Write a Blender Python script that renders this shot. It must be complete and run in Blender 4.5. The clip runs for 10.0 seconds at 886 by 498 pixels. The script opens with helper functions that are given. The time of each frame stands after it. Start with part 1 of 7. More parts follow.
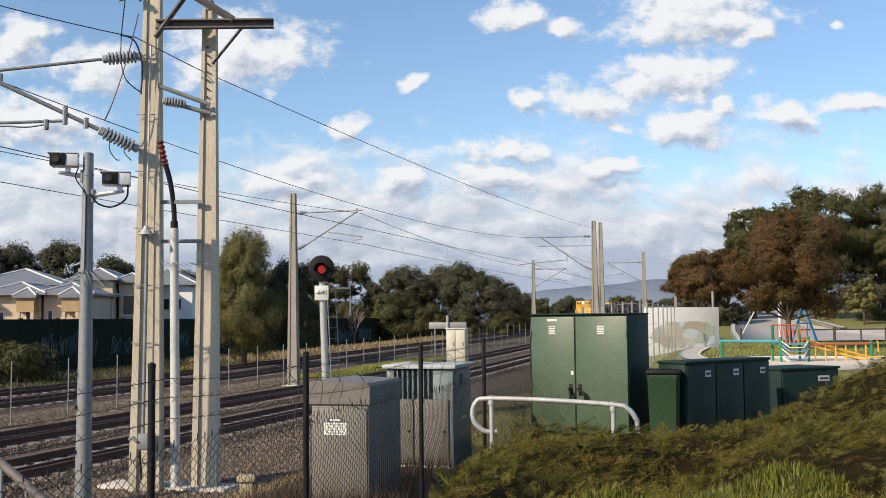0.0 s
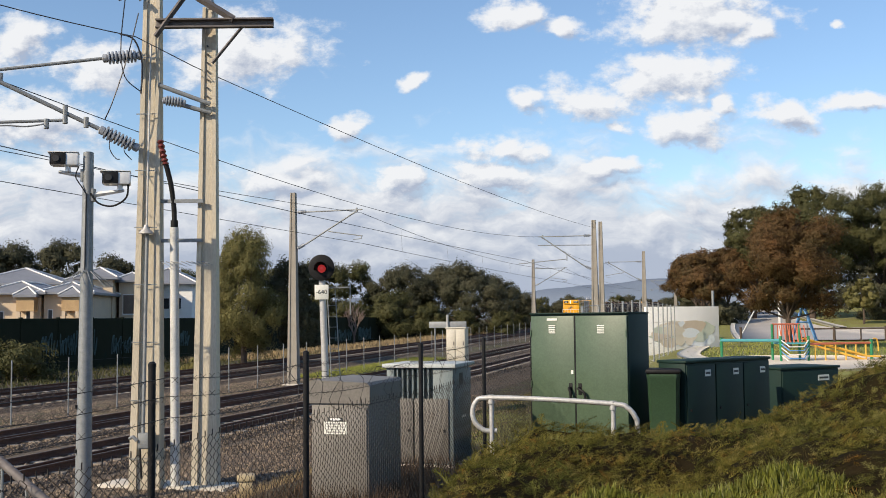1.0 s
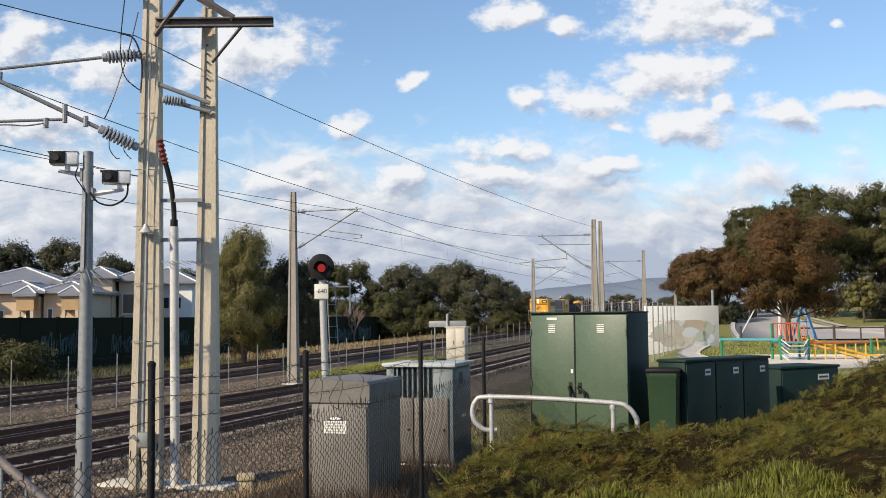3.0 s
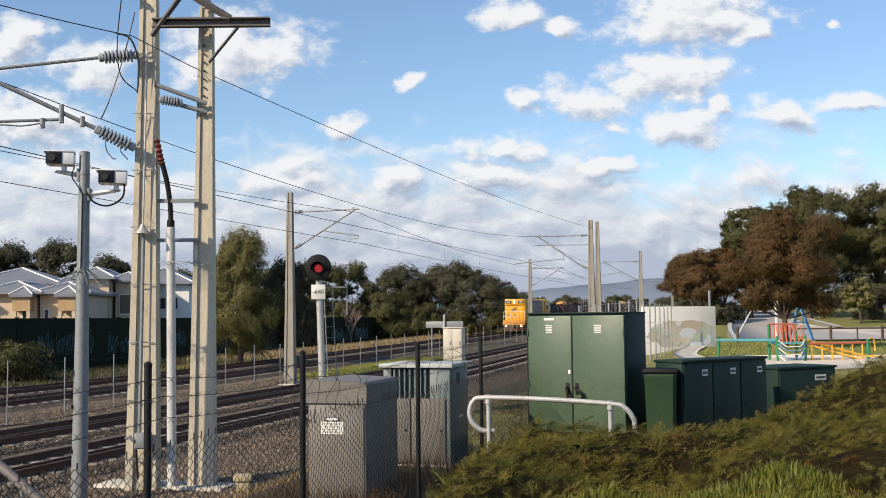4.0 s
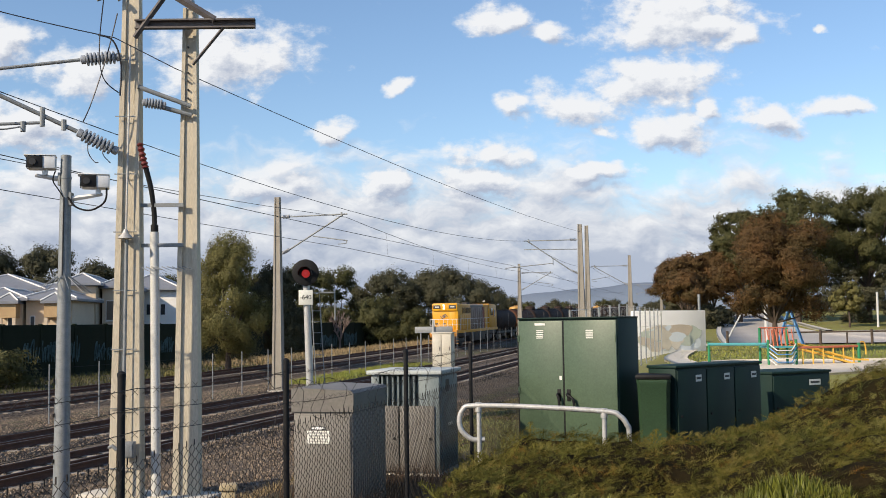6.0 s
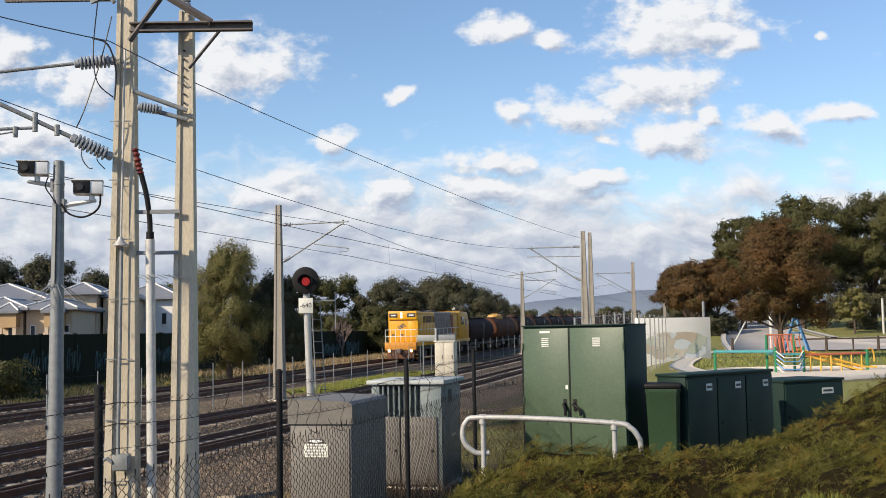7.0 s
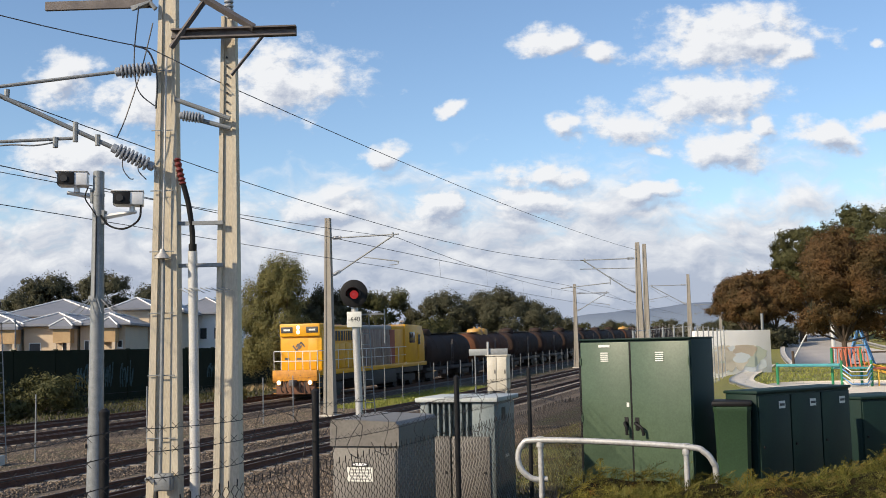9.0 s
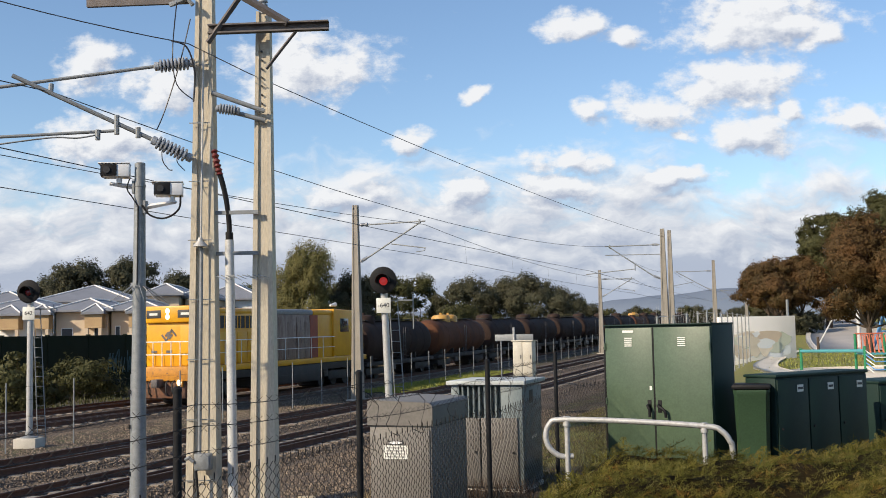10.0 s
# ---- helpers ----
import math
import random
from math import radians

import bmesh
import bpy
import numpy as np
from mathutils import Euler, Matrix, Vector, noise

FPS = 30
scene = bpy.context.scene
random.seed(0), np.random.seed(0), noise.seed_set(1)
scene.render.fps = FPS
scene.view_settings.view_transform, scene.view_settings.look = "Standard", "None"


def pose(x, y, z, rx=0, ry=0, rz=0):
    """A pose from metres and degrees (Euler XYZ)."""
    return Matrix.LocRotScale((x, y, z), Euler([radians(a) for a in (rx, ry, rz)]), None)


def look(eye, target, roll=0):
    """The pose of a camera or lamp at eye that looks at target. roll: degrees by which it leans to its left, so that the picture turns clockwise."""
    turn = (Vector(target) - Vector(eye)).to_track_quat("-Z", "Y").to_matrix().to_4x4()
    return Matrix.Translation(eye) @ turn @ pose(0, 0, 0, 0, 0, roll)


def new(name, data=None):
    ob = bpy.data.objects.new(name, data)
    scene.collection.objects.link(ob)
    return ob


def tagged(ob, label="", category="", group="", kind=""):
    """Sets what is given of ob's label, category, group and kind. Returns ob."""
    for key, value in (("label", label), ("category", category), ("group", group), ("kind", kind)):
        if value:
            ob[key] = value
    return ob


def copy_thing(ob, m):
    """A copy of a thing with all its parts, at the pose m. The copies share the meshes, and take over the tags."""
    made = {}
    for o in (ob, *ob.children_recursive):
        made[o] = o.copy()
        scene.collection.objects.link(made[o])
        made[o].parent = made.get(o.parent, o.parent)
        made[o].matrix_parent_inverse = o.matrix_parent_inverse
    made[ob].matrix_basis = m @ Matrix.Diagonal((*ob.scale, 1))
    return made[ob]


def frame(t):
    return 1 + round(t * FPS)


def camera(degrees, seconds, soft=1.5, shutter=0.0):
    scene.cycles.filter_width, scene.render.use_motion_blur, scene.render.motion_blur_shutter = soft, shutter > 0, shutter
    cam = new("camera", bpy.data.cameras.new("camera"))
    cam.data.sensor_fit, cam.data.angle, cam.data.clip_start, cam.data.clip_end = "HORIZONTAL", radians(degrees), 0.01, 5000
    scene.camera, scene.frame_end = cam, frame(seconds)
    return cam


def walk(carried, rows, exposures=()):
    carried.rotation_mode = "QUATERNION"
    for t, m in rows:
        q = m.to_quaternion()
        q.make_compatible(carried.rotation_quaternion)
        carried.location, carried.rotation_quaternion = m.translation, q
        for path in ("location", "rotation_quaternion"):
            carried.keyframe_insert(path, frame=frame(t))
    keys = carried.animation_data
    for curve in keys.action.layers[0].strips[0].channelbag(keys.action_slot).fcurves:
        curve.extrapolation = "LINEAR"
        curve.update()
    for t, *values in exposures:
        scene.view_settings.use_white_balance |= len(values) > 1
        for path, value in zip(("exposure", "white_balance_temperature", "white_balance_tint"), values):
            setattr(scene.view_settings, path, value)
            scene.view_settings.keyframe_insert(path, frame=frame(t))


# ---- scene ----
cam = camera(44.65, 10.0, soft=0.9)
PATH = [
    (0.0, -0.011, -0.640, 3.244, -0.03, 3.75, 0.58),
    (0.5, -0.011, -0.642, 3.253, -0.03, 3.71, 0.56),
    (1.0, -0.011, -0.646, 3.244, -0.03, 3.71, 0.58),
    (1.5, -0.012, -0.639, 3.253, -0.03, 3.66, 0.54),
    (2.0, -0.011, -0.645, 3.245, -0.03, 3.66, 0.56),
    (2.5, -0.011, -0.646, 3.244, -0.03, 3.66, 0.58),
    (4.0, -0.013, -0.625, 3.243, -0.20, 3.70, 0.58),
    (4.5, -0.018, -0.641, 3.246, -0.45, 3.70, 0.63),
    (5.0, -0.016, -0.598, 3.244, -0.63, 3.75, 0.69),
    (5.5, -0.010, -0.479, 3.251, -0.73, 3.82, 0.75),
    (7.0, 0.006, 0.163, 3.251, -0.63, 4.39, 1.03),
    (7.5, 0.018, 0.438, 3.251, -0.25, 4.63, 1.08),
    (8.0, 0.007, 0.676, 3.256, 0.36, 4.84, 1.05),
    (8.5, 0.008, 0.880, 3.257, 1.22, 5.04, 1.17),
    (9.0, 0.007, 1.008, 3.260, 2.12, 5.17, 1.21),
    (9.5, -0.023, 0.753, 3.260, 2.56, 4.89, 1.16),
    (10.0, -0.040, 0.404, 3.255, 3.43, 4.44, 1.15),
]
walk(cam, [(t, pose(x, y, z, 90 + pitch, roll, yaw)) for t, x, y, z, yaw, pitch, roll in PATH])

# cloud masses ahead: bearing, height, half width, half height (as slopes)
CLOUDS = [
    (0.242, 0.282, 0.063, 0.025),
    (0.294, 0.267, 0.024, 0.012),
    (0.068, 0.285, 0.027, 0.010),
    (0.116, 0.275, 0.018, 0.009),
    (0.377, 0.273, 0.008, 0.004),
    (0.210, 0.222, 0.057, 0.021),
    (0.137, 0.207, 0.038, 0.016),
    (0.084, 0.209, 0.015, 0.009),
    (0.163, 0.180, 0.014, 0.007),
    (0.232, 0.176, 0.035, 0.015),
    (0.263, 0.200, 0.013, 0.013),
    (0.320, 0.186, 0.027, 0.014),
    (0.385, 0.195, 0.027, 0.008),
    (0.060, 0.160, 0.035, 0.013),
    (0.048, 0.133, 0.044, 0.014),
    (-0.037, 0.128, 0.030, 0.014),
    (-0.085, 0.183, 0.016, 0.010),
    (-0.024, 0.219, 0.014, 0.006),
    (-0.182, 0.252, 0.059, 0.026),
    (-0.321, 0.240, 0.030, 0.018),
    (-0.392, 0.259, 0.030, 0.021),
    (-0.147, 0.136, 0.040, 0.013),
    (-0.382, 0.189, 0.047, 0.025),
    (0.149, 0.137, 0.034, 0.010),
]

# ---- sky and sun ----
TO_SUN = Vector((-0.72, -0.56, 0.55)).normalized()


def make_world():
    world = bpy.data.worlds.new("sky")
    scene.world = world
    world.use_nodes = True
    nt = world.node_tree
    nt.nodes.clear()
    N, K = nt.nodes, nt.links

    def math_node(op, a, b=None, c=None, clamp=False):
        n = N.new("ShaderNodeMath")
        n.operation, n.use_clamp = op, clamp
        for i, v in enumerate((a, b, c)):
            if v is None:
                continue
            if isinstance(v, (int, float)):
                n.inputs[i].default_value = v
            else:
                K.new(v, n.inputs[i])
        return n.outputs[0]

    def vec_node(op, a, b):
        n = N.new("ShaderNodeVectorMath")
        n.operation = op
        K.new(a, n.inputs[0])
        if b is not None:
            n.inputs[1].default_value = b
        return n

    co = N.new("ShaderNodeTexCoord").outputs["Generated"]
    sep = N.new("ShaderNodeSeparateXYZ")
    K.new(co, sep.inputs[0])
    ay = math_node("MAXIMUM", math_node("ABSOLUTE", sep.outputs[1]), 0.12)
    u = math_node("DIVIDE", sep.outputs[0], ay)
    v = math_node("DIVIDE", sep.outputs[2], ay)
    comb = N.new("ShaderNodeCombineXYZ")
    K.new(u, comb.inputs[0])
    K.new(v, comb.inputs[1])
    uv = comb.outputs[0]
    def fbm(vec, scale, detail, rough):
        n = N.new("ShaderNodeTexNoise")
        n.inputs["Scale"].default_value = scale
        n.inputs["Detail"].default_value = detail
        n.inputs["Roughness"].default_value = rough
        K.new(vec, n.inputs["Vector"])
        return n

    def cloud_density(at):
        """How thick the cloud is: scattered cumulus above, a bank of cloud low down."""
        shift = vec_node("SUBTRACT", fbm(at, 17.0, 5.0, 0.5).outputs["Color"], (0.5, 0.5, 0.5)).outputs[0]
        shift = vec_node("MULTIPLY", shift, (0.075, 0.045, 0.0)).outputs[0]
        moved = N.new("ShaderNodeVectorMath")
        K.new(at, moved.inputs[0])
        K.new(shift, moved.inputs[1])
        bent = moved.outputs[0]
        top = None
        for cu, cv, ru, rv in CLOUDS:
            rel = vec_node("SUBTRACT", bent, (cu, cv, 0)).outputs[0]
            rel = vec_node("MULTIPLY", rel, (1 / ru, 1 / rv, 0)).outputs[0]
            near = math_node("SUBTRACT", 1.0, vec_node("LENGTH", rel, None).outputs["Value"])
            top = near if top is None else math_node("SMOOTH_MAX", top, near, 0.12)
        puff = math_node("MAXIMUM", top, -1.0)
        lumps = fbm(vec_node("MULTIPLY", at, (1.0, 1.5, 1.0)).outputs[0], 27.0, 9.0, 0.62).outputs[0]
        puff = math_node("ADD", puff, math_node("MULTIPLY_ADD", lumps, 3.0, -1.24))
        s = N.new("ShaderNodeSeparateXYZ")
        K.new(at, s.inputs[0])
        low = math_node("MULTIPLY_ADD", s.outputs[0], -0.35, math_node("MULTIPLY_ADD", s.outputs[1], -13.0, 1.92))
        streaks = fbm(vec_node("MULTIPLY", bent, (12.0, 24.0, 1.0)).outputs[0], 1.0, 8.0, 0.55).outputs[0]
        bank = math_node("ADD", low, math_node("MULTIPLY_ADD", streaks, 3.4, -1.66))
        bank = math_node("MINIMUM", bank, 1.3)
        return math_node("SMOOTH_MAX", puff, math_node("MULTIPLY", bank, 0.9), 0.25)

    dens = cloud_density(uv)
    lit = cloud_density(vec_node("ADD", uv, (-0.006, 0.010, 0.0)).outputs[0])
    ramp = N.new("ShaderNodeMapRange")
    ramp.interpolation_type = "SMOOTHSTEP"
    ramp.inputs["From Min"].default_value = -0.30
    ramp.inputs["From Max"].default_value = 0.60
    K.new(dens, ramp.inputs["Value"])
    cover = math_node("MULTIPLY", ramp.outputs[0], 0.98)
    # sides towards the light are white, undersides grey-blue; the bank greys towards the horizon
    tone = math_node("MULTIPLY_ADD", math_node("SUBTRACT", dens, lit), 0.90, 0.58)
    tone = math_node("MULTIPLY_ADD", math_node("MAXIMUM", math_node("SUBTRACT", dens, 0.7), 0.0), -0.30, tone)
    tone = math_node("ADD", tone, math_node("MINIMUM", math_node("MULTIPLY_ADD", v, 3.8, -0.60), 0.14))
    col = N.new("ShaderNodeValToRGB")
    col.color_ramp.elements[0].position, col.color_ramp.elements[0].color = 0.05, (0.47, 0.53, 0.66, 1)
    col.color_ramp.elements[1].position, col.color_ramp.elements[1].color = 0.85, (0.96, 0.97, 0.99, 1)
    K.new(tone, col.inputs[0])
    sky = N.new("ShaderNodeTexSky")
    sky.sky_type, sky.sun_disc = "NISHITA", False
    sky.sun_elevation = math.asin(TO_SUN.z)
    sky.sun_rotation = math.atan2(TO_SUN.x, TO_SUN.y)
    sky.air_density, sky.dust_density, sky.ozone_density = 1.0, 0.4, 3.2
    bg = N.new("ShaderNodeBackground")
    bg.inputs[1].default_value = 0.15
    K.new(sky.outputs[0], bg.inputs[0])
    bc = N.new("ShaderNodeBackground")
    bc.inputs[1].default_value = 0.88
    K.new(col.outputs[0], bc.inputs[0])
    mix = N.new("ShaderNodeMixShader")
    K.new(cover, mix.inputs[0])
    K.new(bg.outputs[0], mix.inputs[1])
    K.new(bc.outputs[0], mix.inputs[2])
    out = N.new("ShaderNodeOutputWorld")
    K.new(mix.outputs[0], out.inputs[0])


make_world()
sun = new("sun", bpy.data.lights.new("sun", "SUN"))
sun.data.energy, sun.data.angle, sun.data.color = 5.0, radians(0.6), (1.0, 0.84, 0.63)
sun.matrix_world = look(TO_SUN * 50, (0, 0, 0))
scene.view_settings.exposure = 0.08


# ---- materials ----
def mat(name, c1, c2=None, scale=3.0, rough=0.7, metal=0.0, bump=0.0, fine=40.0, stretch=(1, 1, 1), stain=None, stain_at=0.62, vary=0.0, spec=0.5, emit=None, island=0.0, through_light=0.0):
    m = bpy.data.materials.new(name)
    m.use_nodes = True
    nt = m.node_tree
    N, K = nt.nodes, nt.links
    b = N["Principled BSDF"]
    b.inputs["Roughness"].default_value, b.inputs["Metallic"].default_value = rough, metal
    b.inputs["Specular IOR Level"].default_value = spec
    c2 = c2 or tuple(0.8 * c for c in c1)
    co = N.new("ShaderNodeTexCoord")
    mp = N.new("ShaderNodeMapping")
    mp.inputs["Scale"].default_value = stretch
    K.new(co.outputs["Object"], mp.inputs[0])
    big = N.new("ShaderNodeTexNoise")
    big.inputs["Scale"].default_value, big.inputs["Detail"].default_value, big.inputs["Roughness"].default_value = scale, 6.0, 0.6
    K.new(mp.outputs[0], big.inputs["Vector"])
    small = N.new("ShaderNodeTexNoise")
    small.inputs["Scale"].default_value, small.inputs["Detail"].default_value = fine, 4.0
    K.new(mp.outputs[0], small.inputs["Vector"])
    r1 = N.new("ShaderNodeMapRange")
    r1.inputs["From Min"].default_value, r1.inputs["From Max"].default_value = 0.32, 0.68
    K.new(big.outputs[0], r1.inputs[0])
    mx = N.new("ShaderNodeMixRGB")
    mx.inputs[1].default_value, mx.inputs[2].default_value = (*c1, 1), (*c2, 1)
    K.new(r1.outputs[0], mx.inputs[0])
    last = mx.outputs[0]
    if stain:
        r2 = N.new("ShaderNodeMapRange")
        r2.inputs["From Min"].default_value, r2.inputs["From Max"].default_value = stain_at, stain_at + 0.1
        big2 = N.new("ShaderNodeTexNoise")
        big2.inputs["Scale"].default_value, big2.inputs["Detail"].default_value, big2.inputs["Roughness"].default_value = scale * 2.3, 9.0, 0.7
        K.new(mp.outputs[0], big2.inputs["Vector"])
        K.new(big2.outputs[0], r2.inputs[0])
        m2 = N.new("ShaderNodeMixRGB")
        m2.inputs[2].default_value = (*stain, 1)
        K.new(r2.outputs[0], m2.inputs[0])
        K.new(last, m2.inputs[1])
        last = m2.outputs[0]
    grain = N.new("ShaderNodeMixRGB")
    grain.blend_type, grain.inputs[0].default_value = "OVERLAY", 0.35
    K.new(last, grain.inputs[1])
    K.new(small.outputs[0], grain.inputs[2])
    last = grain.outputs[0]
    if vary or island:
        hs = N.new("ShaderNodeHueSaturation")
        src = N.new("ShaderNodeNewGeometry").outputs["Random Per Island"] if island else N.new("ShaderNodeObjectInfo").outputs["Random"]
        mr = N.new("ShaderNodeMapRange")
        amt = island or vary
        mr.inputs["To Min"].default_value, mr.inputs["To Max"].default_value = 1 - amt, 1 + amt
        K.new(src, mr.inputs[0])
        K.new(mr.outputs[0], hs.inputs["Value"])
        K.new(last, hs.inputs["Color"])
        last = hs.outputs[0]
    K.new(last, b.inputs["Base Color"])
    if emit:
        b.inputs["Emission Color"].default_value = (*emit[0], 1)
        b.inputs["Emission Strength"].default_value = emit[1]
    if bump:
        bp = N.new("ShaderNodeBump")
        bp.inputs["Strength"].default_value, bp.inputs["Distance"].default_value = bump, 0.02
        K.new(small.outputs[0], bp.inputs["Height"])
        K.new(bp.outputs[0], b.inputs["Normal"])
    if through_light:
        tr = N.new("ShaderNodeBsdfTranslucent")
        K.new(last, tr.inputs[0])
        ms = N.new("ShaderNodeMixShader")
        ms.inputs[0].default_value = through_light
        K.new(b.outputs[0], ms.inputs[1])
        K.new(tr.outputs[0], ms.inputs[2])
        K.new(ms.outputs[0], N["Material Output"].inputs[0])
    return m


M_CONC_POLE = mat("pole_concrete", (0.56, 0.50, 0.39), (0.46, 0.41, 0.32), 2.0, 0.85, bump=0.25, stretch=(1, 1, 0.25), stain=(0.30, 0.25, 0.18), stain_at=0.66)
M_CONC_FAR = mat("weathered_mast_concrete", (0.30, 0.275, 0.235), (0.24, 0.22, 0.19), 2.0, 0.9, bump=0.2)
M_GALV = mat("galvanised_steel", (0.27, 0.285, 0.29), (0.20, 0.215, 0.225), 9.0, 0.6, 0.3, bump=0.08, fine=60)
M_PIPE = mat("galvanised_pipe", (0.50, 0.49, 0.47), (0.40, 0.40, 0.39), 8.0, 0.5, 0.3, bump=0.05)
M_WHITE_POST = mat("white_paint", (0.60, 0.60, 0.58), (0.50, 0.50, 0.48), 3.0, 0.5, bump=0.05, stain=(0.45, 0.42, 0.38), stain_at=0.7)
M_STEEL_BROWN = mat("weathered_steel", (0.17, 0.15, 0.14), (0.10, 0.09, 0.09), 4.0, 0.7, 0.3, bump=0.2)
M_BLACK = mat("black_paint", (0.010, 0.010, 0.011), (0.016, 0.016, 0.017), 6.0, 0.6, bump=0.1, spec=0.2)
M_DARK = mat("dark_rubber", (0.03, 0.03, 0.033), (0.02, 0.02, 0.02), 6.0, 0.6)
M_INS = mat("grey_porcelain", (0.36, 0.38, 0.41), (0.28, 0.30, 0.33), 5.0, 0.28)
M_RED_INS = mat("red_brown_porcelain", (0.16, 0.03, 0.025), (0.10, 0.02, 0.02), 5.0, 0.35)
M_WHITE = mat("white_enamel", (0.80, 0.80, 0.79), (0.72, 0.72, 0.71), 3.0, 0.35, bump=0.02)
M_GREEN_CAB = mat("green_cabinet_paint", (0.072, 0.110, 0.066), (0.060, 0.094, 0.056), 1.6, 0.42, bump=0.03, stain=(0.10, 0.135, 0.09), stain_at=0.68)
# own colour of the low cabinets; painted shade on the tall one
M_DKGREEN = mat("dark_and_shaded_cabinet_green", (0.009, 0.028, 0.022), (0.007, 0.022, 0.018), 1.8, 0.6, spec=0.25, bump=0.03, stain=(0.018, 0.035, 0.028), stain_at=0.72)
M_GREY_CAB = mat("grey_cabinet_paint", (0.170, 0.157, 0.138), (0.135, 0.123, 0.108), 1.6, 0.55, bump=0.04, stain=(0.105, 0.088, 0.07), stain_at=0.58)
M_TRANSF = mat("grey_green_enamel", (0.155, 0.19, 0.195), (0.125, 0.155, 0.16), 1.8, 0.5, bump=0.04, stain=(0.20, 0.23, 0.22), stain_at=0.64)
M_TRANSF_TOP = mat("weathered_lid", (0.47, 0.50, 0.49), (0.40, 0.43, 0.42), 2.0, 0.6, bump=0.06, stain=(0.36, 0.36, 0.33), stain_at=0.62)
M_CREAM = mat("cream_cabinet_paint", (0.55, 0.52, 0.44), (0.46, 0.42, 0.34), 2.5, 0.6, bump=0.05, stain=(0.35, 0.22, 0.12), stain_at=0.68)
M_YELLOW = mat("yellow_loco_paint", (0.74, 0.375, 0.008), (0.64, 0.30, 0.008), 1.3, 0.42, bump=0.04, stain=(0.42, 0.22, 0.03), stain_at=0.64)
M_ORANGE = mat("orange_dirty_paint", (0.62, 0.27, 0.02), (0.42, 0.17, 0.02), 3.0, 0.55, bump=0.1, stain=(0.16, 0.08, 0.04), stain_at=0.58)
M_GRIME = mat("rusty_grime", (0.17, 0.075, 0.04), (0.08, 0.045, 0.03), 3.0, 0.75, bump=0.2, stain=(0.30, 0.12, 0.03), stain_at=0.6)
M_LOCO_GREY = mat("sooty_grey_panels", (0.17, 0.105, 0.075), (0.30, 0.235, 0.19), 2.2, 0.6, bump=0.1, stretch=(1, 2.2, 0.5), stain=(0.07, 0.05, 0.045), stain_at=0.56)
M_RUST = mat("brick_red_stripe", (0.32, 0.07, 0.03), (0.22, 0.05, 0.03), 3.0, 0.6, stain=(0.10, 0.05, 0.04), stain_at=0.6)
M_UNDER = mat("oily_black_steel", (0.022, 0.020, 0.019), (0.035, 0.03, 0.027), 2.5, 0.65, bump=0.2)
M_TANK = mat("sooty_brown_tank", (0.050, 0.030, 0.023), (0.030, 0.021, 0.018), 1.0, 0.85, spec=0.2, bump=0.15, stretch=(1, 1, 0.5), stain=(0.11, 0.065, 0.045), stain_at=0.62)
M_TANK_RED = mat("rust_red_tank", (0.135, 0.056, 0.028), (0.08, 0.036, 0.022), 1.0, 0.8, spec=0.2, bump=0.15, stretch=(1, 1, 0.5), stain=(0.07, 0.04, 0.035), stain_at=0.6)
M_DOME = mat("ochre_dome", (0.60, 0.34, 0.08), (0.42, 0.22, 0.05), 3.0, 0.5)
M_RAIL = mat("rusty_rail", (0.13, 0.058, 0.033), (0.075, 0.036, 0.023), 3.0, 0.85, 0.0, bump=0.2)
M_RAILTOP = mat("worn_rail_head", (0.15, 0.115, 0.095), (0.10, 0.075, 0.06), 3.0, 0.55, 0.4)
M_SLEEPER = mat("grey_sleeper", (0.30, 0.27, 0.23), (0.20, 0.17, 0.14), 3.0, 0.9, bump=0.3, vary=0.25)
M_STONE = mat("ballast_stone", (0.255, 0.20, 0.145), (0.088, 0.064, 0.045), 8.0, 0.9, bump=0.3, island=0.7)
M_SLAB = mat("pale_concrete", (0.58, 0.54, 0.47), (0.46, 0.43, 0.37), 2.0, 0.9, bump=0.2, stain=(0.34, 0.30, 0.24), stain_at=0.64)
M_ROAD = mat("pale_asphalt", (0.42, 0.39, 0.36), (0.36, 0.335, 0.31), 0.3, 0.9, bump=0.2)
M_KERB = mat("kerb_concrete", (0.50, 0.47, 0.43), (0.42, 0.40, 0.36), 2.0, 0.9, bump=0.2)
M_SAND = mat("pale_play_sand", (0.72, 0.64, 0.52), (0.62, 0.54, 0.43), 2.0, 0.95, bump=0.2)
M_NOISEWALL = mat("dark_green_wall_paint", (0.020, 0.026, 0.015), (0.028, 0.032, 0.020), 0.4, 0.9, spec=0.1, bump=0.1, stain=(0.012, 0.03, 0.026), stain_at=0.6)
M_GRAF = mat("faded_spray_paint", (0.085, 0.14, 0.135), (0.045, 0.08, 0.08), 1.5, 0.8, stain=(0.02, 0.045, 0.038), stain_at=0.5)
M_HOUSE = mat("cream_render", (0.62, 0.50, 0.36), (0.56, 0.45, 0.33), 0.8, 0.9, bump=0.05)
M_HOUSE_W = mat("white_render", (0.84, 0.83, 0.80), (0.79, 0.78, 0.75), 0.8, 0.9, bump=0.05)
M_BRICK = mat("honey_limestone_brick", (0.52, 0.36, 0.19), (0.42, 0.28, 0.15), 2.5, 0.9, bump=0.2, fine=14)
M_ROOF = mat("grey_steel_roof", (0.24, 0.25, 0.275), (0.20, 0.21, 0.235), 0.8, 0.55, 0.2, bump=0.05)
M_TRIM = mat("white_trim", (0.80, 0.79, 0.77), (0.72, 0.71, 0.69), 2.0, 0.6)
